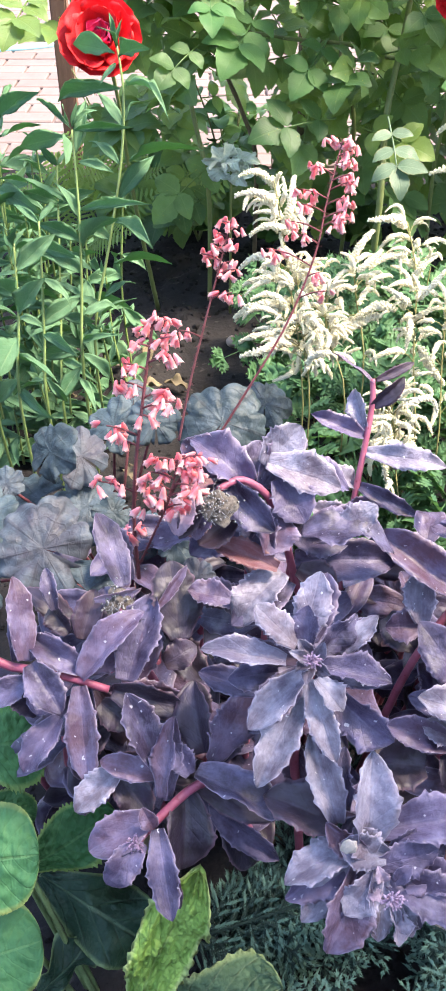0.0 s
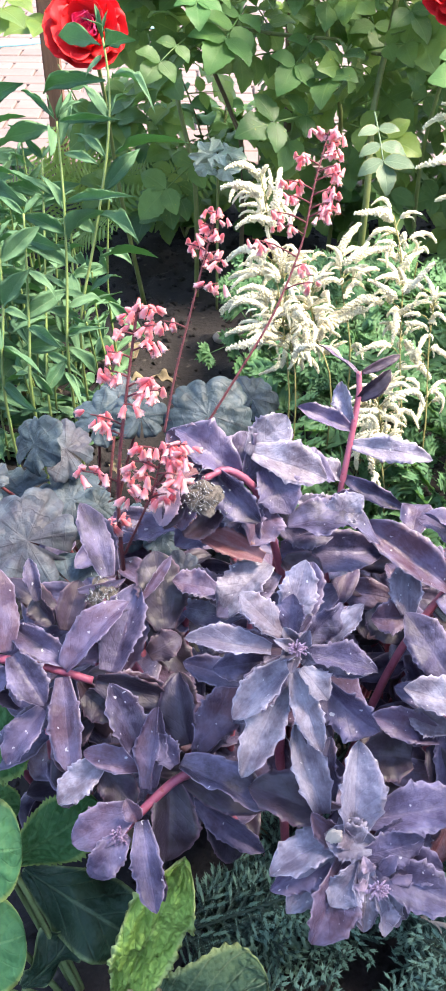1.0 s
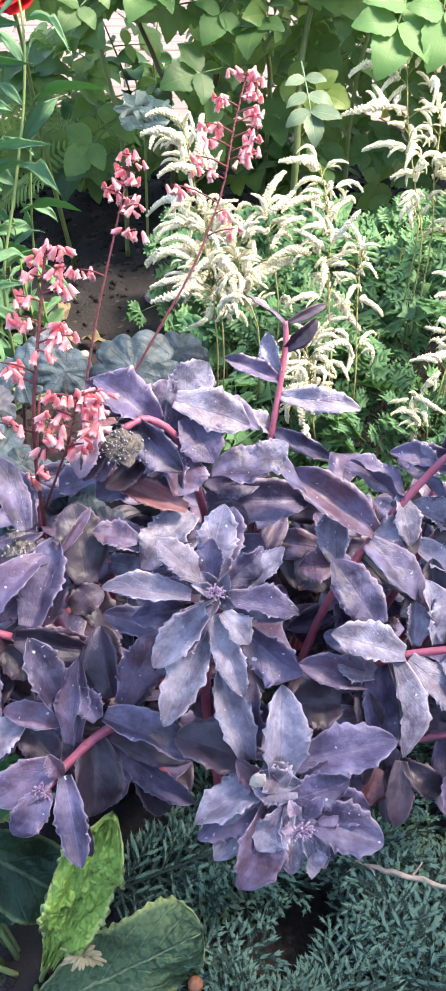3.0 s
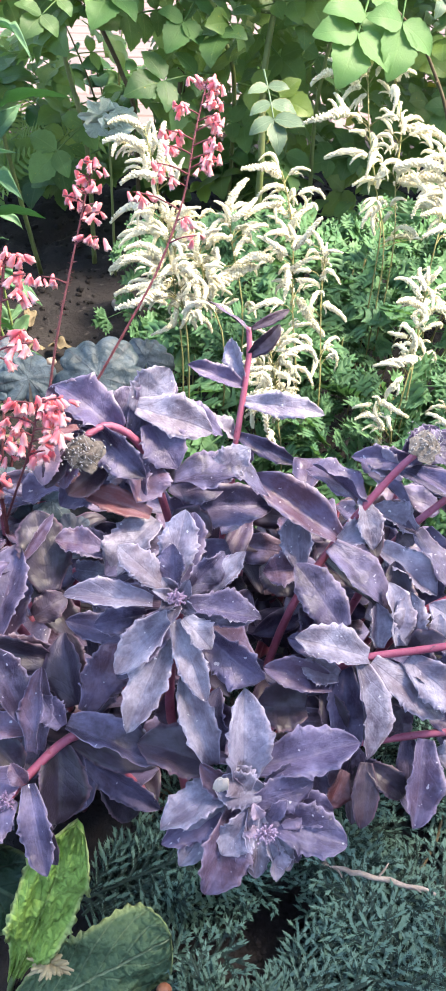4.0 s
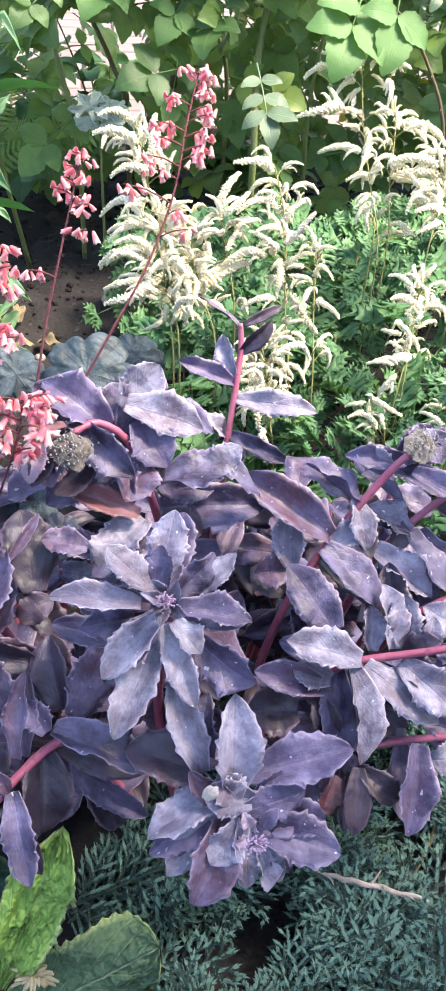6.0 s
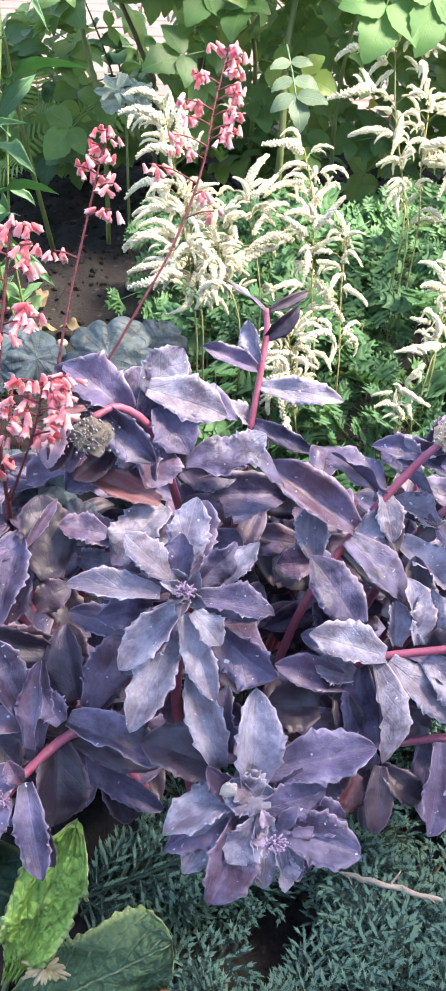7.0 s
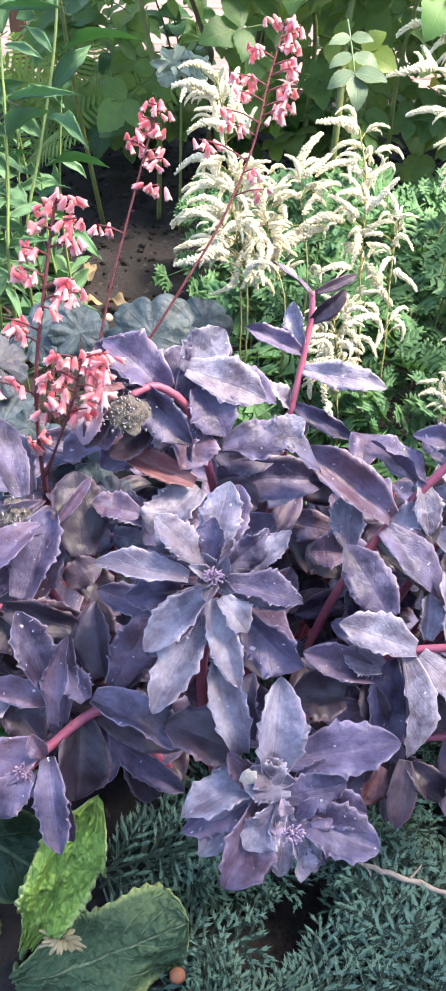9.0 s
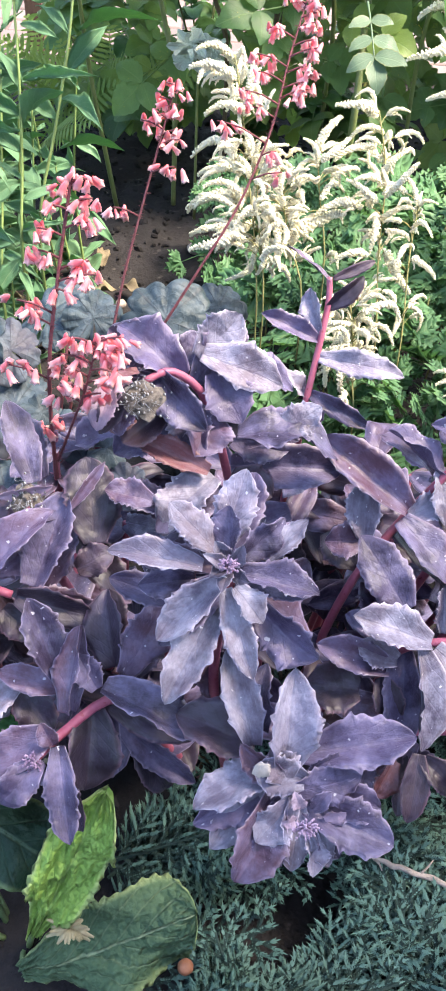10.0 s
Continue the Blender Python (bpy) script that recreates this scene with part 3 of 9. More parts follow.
leaf(s, (0.053, 0.373, 0.327), (0.059, 0.360, 0.294), 0.024, 0, TOOTHED)

s = shoot_l = shoot("purple succulent stonecrop shoot with two crowded heads near the ground",
          [(0.107, 0.432, 0.000), (0.115, 0.348, 0.268), (0.098, 0.305, 0.310), (0.087, 0.289, 0.322)])
leaf(s, (0.095, 0.296, 0.321), (0.101, 0.339, 0.371), 0.029, 10, YOUNG)
leaf(s, (0.085, 0.319, 0.327), (0.083, 0.348, 0.358), 0.022, -15, TOOTHED)
leaf(s, (0.078, 0.310, 0.325), (0.060, 0.353, 0.371), 0.022, 12, YOUNG)
leaf(s, (0.109, 0.306, 0.323), (0.181, 0.313, 0.332), 0.031, -22, TOOTHED)
leaf(s, (0.094, 0.299, 0.321), (0.040, 0.278, 0.309), 0.027, 18, YOUNG)
leaf(s, (0.092, 0.295, 0.308), (0.042, 0.274, 0.291), 0.021, 0, TOOTHED)
leaf(s, (0.092, 0.287, 0.309), (0.068, 0.247, 0.274), 0.031, -10, TOOTHED)
leaf(s, (0.097, 0.281, 0.308), (0.090, 0.251, 0.278), 0.023, 14, TOOTHED)
leaf(s, (0.102, 0.283, 0.315), (0.104, 0.251, 0.285), 0.020, -14, YOUNG)
leaf(s, (0.110, 0.289, 0.323), (0.077, 0.291, 0.333), 0.024, -18, YOUNG)
leaf(s, (0.099, 0.288, 0.323), (0.088, 0.299, 0.339), 0.022, 10, YOUNG)
leaf(s, (0.103, 0.285, 0.316), (0.145, 0.291, 0.325), 0.023, 18, TOOTHED)
leaf(s, (0.111, 0.281, 0.307), (0.166, 0.263, 0.290), 0.030, -14, TOOTHED)
leaf(s, (0.114, 0.293, 0.308), (0.161, 0.282, 0.300), 0.025, 12, TOOTHED)
leaf(s, (0.080, 0.314, 0.315), (0.029, 0.330, 0.328), 0.034, 0, OLD_SHADED)
leaf(s, (0.106, 0.269, 0.303), (0.103, 0.248, 0.285), 0.015, 10, YOUNG)
leaf(s, (0.112, 0.267, 0.302), (0.116, 0.245, 0.284), 0.015, -10, YOUNG)
leaf(s, (0.117, 0.270, 0.303), (0.126, 0.250, 0.287), 0.014, 12, YOUNG)
leaf(s, (0.098, 0.271, 0.303), (0.096, 0.254, 0.288), 0.011, 0, TOOTHED)
leaf(s, (0.122, 0.272, 0.308), (0.135, 0.272, 0.315), 0.012, 20, PINKISH)
leaf(s, (0.115, 0.275, 0.312), (0.125, 0.280, 0.324), 0.010, -15, TOOTHED)
leaf(s, (0.108, 0.275, 0.312), (0.103, 0.279, 0.324), 0.009, 10, PINKISH)
leaf(s, (0.106, 0.270, 0.309), (0.096, 0.266, 0.311), 0.009, -10, PINKISH)
leaf(s, (0.091, 0.294, 0.310), (0.053, 0.262, 0.282), 0.025, 14, YOUNG)
leaf(s, (0.105, 0.282, 0.301), (0.134, 0.259, 0.279), 0.023, -12, TOOTHED)
leaf(s, (0.098, 0.293, 0.319), (0.070, 0.307, 0.335), 0.019, 0, TOOTHED)
leaf(s, (0.103, 0.280, 0.313), (0.081, 0.261, 0.296), 0.022, -14, YOUNG)
leaf(s, (0.112, 0.293, 0.321), (0.131, 0.301, 0.333), 0.017, 12, TOOTHED)

s = shoot_d = shoot("low purple stonecrop shoot with a pink stem and a withered head",
          [(0.063, 0.449, 0.000), (0.017, 0.387, 0.190), (-0.000, 0.372, 0.265), (-0.019, 0.349, 0.309), (-0.049, 0.321, 0.306), (-0.062, 0.309, 0.299)])
leaf(s, (-0.049, 0.352, 0.330), (-0.071, 0.385, 0.372), 0.025, 15, TOOTHED)
leaf(s, (-0.042, 0.332, 0.320), (-0.033, 0.372, 0.362), 0.020, -15, TOOTHED)
leaf(s, (-0.020, 0.345, 0.330), (0.045, 0.321, 0.306), 0.030, -20, SEDUM_LEAVES)
leaf(s, (-0.028, 0.345, 0.307), (-0.029, 0.303, 0.271), 0.035, 0, OLD_SHADED)
leaf(s, (-0.046, 0.316, 0.307), (-0.034, 0.268, 0.271), 0.021, -15, TOOTHED)
leaf(s, (-0.057, 0.310, 0.300), (-0.082, 0.286, 0.283), 0.022, 15, SEDUM_LEAVES)
leaf(s, (-0.053, 0.325, 0.309), (-0.096, 0.306, 0.294), 0.028, 0, SEDUM_LEAVES)
leaf(s, (-0.049, 0.315, 0.309), (-0.057, 0.323, 0.323), 0.013, 0, SEDUM_LEAVES)
leaf(s, (-0.049, 0.350, 0.321), (-0.090, 0.357, 0.329), 0.018, 10, SEDUM_LEAVES)
leaf(s, (-0.076, 0.356, 0.321), (-0.109, 0.331, 0.304), 0.023, 0, YOUNG)
leaf(s, (-0.078, 0.357, 0.314), (-0.053, 0.333, 0.295), 0.026, 0, OLD_SHADED)
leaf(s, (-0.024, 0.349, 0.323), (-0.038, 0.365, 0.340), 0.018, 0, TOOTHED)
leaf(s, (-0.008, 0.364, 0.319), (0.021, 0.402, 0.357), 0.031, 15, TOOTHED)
leaf(s, (-0.013, 0.371, 0.317), (-0.023, 0.411, 0.351), 0.029, 0, OLD_SHADED)
leaf(s, (-0.032, 0.375, 0.311), (-0.070, 0.409, 0.341), 0.023, 10, OLD_SHADED)
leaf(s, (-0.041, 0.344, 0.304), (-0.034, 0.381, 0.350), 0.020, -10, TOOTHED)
leaf(s, (-0.021, 0.354, 0.306), (0.043, 0.339, 0.281), 0.024, -15, OLD_SHADED)
leaf(s, (-0.042, 0.367, 0.301), (-0.090, 0.380, 0.292), 0.020, 0, OLD_SHADED)
leaf(s, (-0.044, 0.331, 0.289), (-0.032, 0.287, 0.244), 0.019, 10, OLD_SHADED)
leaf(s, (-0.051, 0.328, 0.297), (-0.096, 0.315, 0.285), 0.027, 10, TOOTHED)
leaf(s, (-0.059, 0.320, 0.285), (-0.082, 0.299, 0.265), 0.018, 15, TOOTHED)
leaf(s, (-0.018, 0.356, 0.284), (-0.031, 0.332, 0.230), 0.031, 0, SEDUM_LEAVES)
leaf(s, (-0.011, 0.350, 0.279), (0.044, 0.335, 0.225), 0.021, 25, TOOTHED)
leaf(s, (-0.001, 0.356, 0.255), (0.024, 0.334, 0.209), 0.024, 0, OLD_SHADED)
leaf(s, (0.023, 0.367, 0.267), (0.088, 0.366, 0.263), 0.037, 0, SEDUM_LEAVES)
leaf(s, (-0.078, 0.372, 0.285), (-0.114, 0.360, 0.253), 0.022, 10, OLD_SHADED)
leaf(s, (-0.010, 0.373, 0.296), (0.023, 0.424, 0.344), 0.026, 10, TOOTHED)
leaf(s, (-0.021, 0.400, 0.302), (-0.024, 0.432, 0.326), 0.028, 0, OLD_SHADED)
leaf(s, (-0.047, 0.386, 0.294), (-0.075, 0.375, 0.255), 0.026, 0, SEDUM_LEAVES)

s = shoot_e = shoot("purple stonecrop shoot lying over with a bright pink stem",
          [(-0.031, 0.465, 0.000), (-0.190, 0.422, 0.356), (-0.160, 0.418, 0.359), (-0.125, 0.411, 0.359), (-0.086, 0.404, 0.350)])
leaf(s, (-0.150, 0.418, 0.367), (-0.157, 0.461, 0.414), 0.022, 15, SEDUM_LEAVES)
leaf(s, (-0.144, 0.415, 0.367), (-0.120, 0.386, 0.344), 0.026, -10, TOOTHED)
leaf(s, (-0.107, 0.402, 0.357), (-0.099, 0.348, 0.311), 0.024, -12, TOOTHED)
leaf(s, (-0.122, 0.389, 0.336), (-0.149, 0.359, 0.310), 0.022, 10, SEDUM_LEAVES)
leaf(s, (-0.105, 0.406, 0.360), (-0.062, 0.443, 0.397), 0.026, -20, SEDUM_LEAVES)
leaf(s, (-0.105, 0.416, 0.357), (-0.149, 0.434, 0.377), 0.021, 0, SEDUM_LEAVES)
leaf(s, (-0.083, 0.405, 0.349), (-0.030, 0.396, 0.339), 0.026, 0, OLD_SHADED)
leaf(s, (-0.093, 0.401, 0.338), (-0.069, 0.388, 0.325), 0.024, 0, OLD_SHADED)
leaf(s, (-0.148, 0.408, 0.356), (-0.174, 0.396, 0.344), 0.021, 0, SEDUM_LEAVES)
leaf(s, (-0.140, 0.395, 0.331), (-0.161, 0.412, 0.344), 0.025, 0, OLD_SHADED)
leaf(s, (-0.088, 0.391, 0.322), (-0.117, 0.381, 0.312), 0.027, 0, OLD_SHADED)
leaf(s, (-0.160, 0.430, 0.352), (-0.161, 0.468, 0.397), 0.020, 20, SEDUM_LEAVES)
leaf(s, (-0.130, 0.420, 0.348), (-0.140, 0.392, 0.333), 0.027, 0, SEDUM_LEAVES)
leaf(s, (-0.104, 0.413, 0.343), (-0.108, 0.369, 0.282), 0.023, 5, SEDUM_LEAVES)
leaf(s, (-0.111, 0.409, 0.333), (-0.153, 0.381, 0.283), 0.024, 10, TOOTHED)
leaf(s, (-0.126, 0.423, 0.341), (-0.136, 0.440, 0.373), 0.021, 0, TOOTHED)
leaf(s, (-0.160, 0.430, 0.342), (-0.192, 0.413, 0.324), 0.026, 0, OLD_SHADED)
leaf(s, (-0.097, 0.413, 0.339), (-0.068, 0.400, 0.285), 0.026, 0, OLD_SHADED)
leaf(s, (-0.088, 0.418, 0.330), (-0.031, 0.425, 0.311), 0.024, 0, TOOTHED)
leaf(s, (-0.105, 0.413, 0.324), (-0.079, 0.389, 0.286), 0.023, -10, SEDUM_LEAVES)

s = shoot_e2 = shoot("purple stonecrop shoot with a webbed brown head",
          [(0.028, 0.480, 0.000), (-0.060, 0.455, 0.302), (-0.077, 0.452, 0.345), (-0.080, 0.458, 0.383)])
leaf(s, (-0.078, 0.472, 0.391), (-0.099, 0.518, 0.430), 0.024, 15, SEDUM_LEAVES)
leaf(s, (-0.073, 0.414, 0.347), (-0.054, 0.467, 0.389), 0.033, 10, TOOTHED)
leaf(s, (-0.100, 0.461, 0.387), (-0.063, 0.465, 0.393), 0.012, 35, PINKISH)
leaf(s, (-0.034, 0.445, 0.359), (-0.043, 0.494, 0.398), 0.039, 0, OLD_SHADED)
leaf(s, (-0.051, 0.457, 0.382), (-0.028, 0.484, 0.403), 0.008, 30, TOOTHED)
leaf(s, (0.006, 0.466, 0.383), (-0.028, 0.470, 0.387), 0.021, 0, TOOTHED)
leaf(s, (-0.110, 0.445, 0.359), (-0.101, 0.476, 0.384), 0.022, 0, OLD_SHADED)
leaf(s, (-0.120, 0.447, 0.364), (-0.137, 0.464, 0.377), 0.017, 0, OLD_SHADED)
leaf(s, (-0.131, 0.459, 0.378), (-0.140, 0.484, 0.400), 0.012, 0, SEDUM_LEAVES)
leaf(s, (-0.046, 0.433, 0.345), (-0.021, 0.444, 0.354), 0.022, 0, OLD_SHADED)
leaf(s, (-0.071, 0.472, 0.386), (-0.092, 0.459, 0.376), 0.017, 20, SEDUM_LEAVES)
leaf(s, (-0.076, 0.492, 0.376), (-0.100, 0.542, 0.400), 0.020, 10, TOOTHED)
leaf(s, (-0.112, 0.425, 0.343), (-0.059, 0.454, 0.375), 0.022, 40, TOOTHED)
leaf(s, (-0.075, 0.431, 0.319), (-0.053, 0.482, 0.365), 0.029, -10, SEDUM_LEAVES)
leaf(s, (-0.116, 0.462, 0.347), (-0.162, 0.487, 0.375), 0.020, 20, OLD_SHADED)
leaf(s, (-0.047, 0.476, 0.331), (-0.045, 0.524, 0.351), 0.031, 0, OLD_SHADED)
leaf(s, (-0.051, 0.466, 0.342), (-0.017, 0.449, 0.305), 0.027, 0, OLD_SHADED)
leaf(s, (-0.113, 0.469, 0.332), (-0.148, 0.454, 0.311), 0.026, 0, SEDUM_LEAVES)
leaf(s, (-0.081, 0.462, 0.341), (-0.098, 0.496, 0.366), 0.027, 10, SEDUM_LEAVES)

s = shoot_f = shoot("purple stonecrop shoot arching over with a cobwebbed dry heart",
          [(0.089, 0.520, 0.000), (0.076, 0.545, 0.254), (0.064, 0.551, 0.323), (0.043, 0.558, 0.401), (0.017, 0.560, 0.427), (-0.004, 0.547, 0.427)])
leaf(s, (0.023, 0.567, 0.415), (-0.027, 0.594, 0.446), 0.035, 0, TOOTHED)
leaf(s, (0.036, 0.582, 0.424), (0.067, 0.604, 0.452), 0.035, 10, YOUNG)
leaf(s, (0.038, 0.581, 0.429), (0.101, 0.564, 0.415), 0.033, -20, YOUNG)
leaf(s, (0.047, 0.571, 0.420), (0.070, 0.542, 0.395), 0.036, -10, TOOTHED)
leaf(s, (0.005, 0.562, 0.424), (0.044, 0.529, 0.397), 0.028, 10, TOOTHED)
leaf(s, (-0.026, 0.553, 0.417), (-0.041, 0.527, 0.396), 0.021, 0, PINKISH)
leaf(s, (-0.010, 0.535, 0.400), (-0.030, 0.528, 0.394), 0.013, 0, RUSTY)
leaf(s, (0.046, 0.516, 0.367), (-0.011, 0.533, 0.383), 0.021, 10, RUSTY)
leaf(s, (0.067, 0.540, 0.383), (0.147, 0.534, 0.379), 0.042, -12, TOOTHED)
leaf(s, (0.097, 0.543, 0.383), (0.132, 0.557, 0.402), 0.025, 0, YOUNG)
leaf(s, (0.020, 0.502, 0.338), (-0.027, 0.509, 0.346), 0.024, 0, TOOTHED)
leaf(s, (0.051, 0.519, 0.359), (0.009, 0.481, 0.334), 0.034, 15, YOUNG)
leaf(s, (0.007, 0.562, 0.418), (-0.019, 0.563, 0.419), 0.021, 25, TOOTHED)
leaf(s, (0.010, 0.549, 0.395), (-0.021, 0.530, 0.380), 0.028, 0, OLD_SHADED)
leaf(s, (0.064, 0.527, 0.355), (0.097, 0.515, 0.343), 0.027, 0, OLD_SHADED)
leaf(s, (0.025, 0.574, 0.409), (-0.035, 0.610, 0.429), 0.035, 0, TOOTHED)
leaf(s, (0.041, 0.590, 0.399), (0.063, 0.645, 0.418), 0.031, 0, SEDUM_LEAVES)
leaf(s, (0.047, 0.591, 0.408), (0.115, 0.593, 0.394), 0.032, -10, TOOTHED)
leaf(s, (0.051, 0.567, 0.363), (0.072, 0.604, 0.392), 0.031, -10, OLD_SHADED)
leaf(s, (0.025, 0.569, 0.396), (0.037, 0.519, 0.375), 0.034, 10, TOOTHED)
leaf(s, (-0.024, 0.541, 0.424), (-0.034, 0.512, 0.405), 0.019, 0, OLD_SHADED)
leaf(s, (0.042, 0.526, 0.357), (-0.015, 0.534, 0.382), 0.013, 0, TOOTHED)
leaf(s, (0.046, 0.556, 0.396), (0.035, 0.521, 0.377), 0.036, 0, SEDUM_LEAVES)
leaf(s, (0.033, 0.575, 0.403), (0.063, 0.627, 0.433), 0.035, 0, TOOTHED)
leaf(s, (0.065, 0.562, 0.333), (0.159, 0.558, 0.336), 0.037, 0, SEDUM_LEAVES)
leaf(s, (0.070, 0.587, 0.333), (0.138, 0.614, 0.349), 0.032, 10, TOOTHED)
leaf(s, (0.057, 0.525, 0.343), (0.008, 0.481, 0.337), 0.036, -10, SEDUM_LEAVES)
leaf(s, (0.015, 0.524, 0.321), (-0.030, 0.532, 0.315), 0.023, 0, OLD_SHADED)
leaf(s, (0.022, 0.575, 0.409), (-0.012, 0.566, 0.429), 0.028, 20, SEDUM_LEAVES)
leaf(s, (-0.002, 0.566, 0.410), (-0.027, 0.536, 0.405), 0.023, -30, OLD_SHADED)
leaf(s, (-0.002, 0.563, 0.370), (-0.063, 0.567, 0.344), 0.030, 0, SEDUM_LEAVES)
leaf(s, (0.010, 0.568, 0.414), (0.029, 0.538, 0.402), 0.017, 0, TOOTHED)
leaf(s, (0.118, 0.549, 0.294), (0.074, 0.548, 0.262), 0.034, 0, SEDUM_LEAVES)
leaf(s, (0.010, 0.560, 0.402), (-0.027, 0.541, 0.411), 0.025, 20, OLD_SHADED)
leaf(s, (0.036, 0.575, 0.380), (0.004, 0.536, 0.364), 0.031, 0, TOOTHED)
leaf(s, (0.042, 0.579, 0.384), (0.063, 0.551, 0.366), 0.032, 0, OLD_SHADED)
leaf(s, (0.030, 0.580, 0.404), (0.091, 0.602, 0.414), 0.030, -10, SEDUM_LEAVES)
leaf(s, (0.047, 0.586, 0.392), (0.103, 0.604, 0.398), 0.027, 0, OLD_SHADED)
leaf(s, (0.022, 0.585, 0.415), (0.036, 0.611, 0.429), 0.024, 0, SEDUM_LEAVES)
leaf(s, (0.065, 0.575, 0.352), (0.114, 0.564, 0.354), 0.033, 5, SEDUM_LEAVES)
leaf(s, (0.004, 0.555, 0.377), (-0.028, 0.534, 0.367), 0.031, 0, TOOTHED)
leaf(s, (-0.026, 0.534, 0.432), (-0.037, 0.510, 0.410), 0.021, 0, PINKISH)
leaf(s, (-0.015, 0.536, 0.423), (-0.023, 0.513, 0.403), 0.020, 10, TOOTHED)
leaf(s, (-0.008, 0.546, 0.436), (-0.036, 0.533, 0.426), 0.013, 30, RUSTY)

s = shoot_g = shoot("upright purple stonecrop stem with paired leaves",
          [(0.118, 0.595, 0.000), (0.141, 0.711, 0.172), (0.145, 0.730, 0.248), (0.157, 0.765, 0.314), (0.164, 0.790, 0.352), (0.163, 0.802, 0.373)])
leaf(s, (0.155, 0.770, 0.319), (0.096, 0.777, 0.344), 0.020, 10)
leaf(s, (0.158, 0.759, 0.306), (0.242, 0.733, 0.306), 0.026, 20, YOUNG)
leaf(s, (0.165, 0.799, 0.370), (0.119, 0.813, 0.402), 0.011, 20)
leaf(s, (0.167, 0.801, 0.372), (0.209, 0.813, 0.387), 0.011, 20, OLD_SHADED)
leaf(s, (0.164, 0.787, 0.348), (0.197, 0.794, 0.379), 0.019, 25, OLD_SHADED)
leaf(s, (0.156, 0.774, 0.325), (0.145, 0.808, 0.357), 0.021, -20, YOUNG)
leaf(s, (0.150, 0.743, 0.272), (0.213, 0.706, 0.259), 0.019, 20)
leaf(s, (0.148, 0.745, 0.266), (0.113, 0.748, 0.294), 0.022, 0, YOUNG)
leaf(s, (0.143, 0.727, 0.246), (0.166, 0.725, 0.266), 0.023, 0)
leaf(s, (0.140, 0.722, 0.231), (0.096, 0.728, 0.254), 0.025, 0, YOUNG)

s = shoot_h = shoot("purple stonecrop shoot leaning over with a crimson stem and cobwebbed tip",
          [(0.129, 0.500, 0.000), (0.163, 0.499, 0.231), (0.205, 0.526, 0.307), (0.257, 0.546, 0.376), (0.284, 0.552, 0.403)])
leaf(s, (0.208, 0.522, 0.327), (0.134, 0.561, 0.368), 0.034, 15, SEDUM_LEAVES)
leaf(s, (0.235, 0.541, 0.347), (0.190, 0.566, 0.374), 0.024, 20, SEDUM_LEAVES)
leaf(s, (0.243, 0.569, 0.357), (0.279, 0.547, 0.337), 0.017, -20, SEDUM_LEAVES)
leaf(s, (0.233, 0.544, 0.352), (0.240, 0.507, 0.325), 0.022, -25, YOUNG)
leaf(s, (0.201, 0.513, 0.325), (0.248, 0.471, 0.291), 0.035, -10, SEDUM_LEAVES)
leaf(s, (0.271, 0.566, 0.364), (0.329, 0.541, 0.345), 0.029, -15, SEDUM_LEAVES)
leaf(s, (0.275, 0.573, 0.368), (0.309, 0.592, 0.390), 0.030, 10, TOOTHED)
leaf(s, (0.266, 0.561, 0.363), (0.235, 0.577, 0.381), 0.022, 0, YOUNG)
leaf(s, (0.342, 0.560, 0.352), (0.326, 0.581, 0.374), 0.026, 0, PINKISH)
leaf(s, (0.211, 0.521, 0.320), (0.241, 0.534, 0.331), 0.022, 0, YOUNG)
leaf(s, (0.175, 0.506, 0.309), (0.174, 0.540, 0.343), 0.027, 0, YOUNG)
leaf(s, (0.176, 0.507, 0.305), (0.143, 0.508, 0.302), 0.027, 0, TOOTHED)
leaf(s, (0.317, 0.579, 0.377), (0.304, 0.586, 0.391), 0.015, 20, TOOTHED)
leaf(s, (0.212, 0.545, 0.303), (0.137, 0.580, 0.346), 0.031, 5, SEDUM_LEAVES)
leaf(s, (0.233, 0.556, 0.337), (0.190, 0.575, 0.363), 0.023, 15, SEDUM_LEAVES)
leaf(s, (0.236, 0.558, 0.331), (0.243, 0.509, 0.309), 0.021, -10, OLD_SHADED)
leaf(s, (0.203, 0.536, 0.293), (0.249, 0.482, 0.274), 0.029, -25, OLD_SHADED)
leaf(s, (0.180, 0.534, 0.275), (0.218, 0.471, 0.250), 0.030, -15, TOOTHED)
leaf(s, (0.183, 0.550, 0.263), (0.174, 0.591, 0.291), 0.027, 0, TOOTHED)
leaf(s, (0.153, 0.546, 0.273), (0.177, 0.510, 0.265), 0.034, 0, OLD_SHADED)
leaf(s, (0.279, 0.564, 0.374), (0.225, 0.569, 0.379), 0.020, -15, TOOTHED)
leaf(s, (0.284, 0.562, 0.383), (0.319, 0.577, 0.387), 0.030, 10, SEDUM_LEAVES)
leaf(s, (0.280, 0.549, 0.374), (0.327, 0.518, 0.357), 0.022, -10, SEDUM_LEAVES)
leaf(s, (0.278, 0.565, 0.384), (0.301, 0.589, 0.386), 0.024, 10, SEDUM_LEAVES)
leaf(s, (0.231, 0.557, 0.329), (0.285, 0.531, 0.322), 0.017, -10, TOOTHED)
leaf(s, (0.191, 0.525, 0.233), (0.205, 0.483, 0.215), 0.031, 0, TOOTHED)

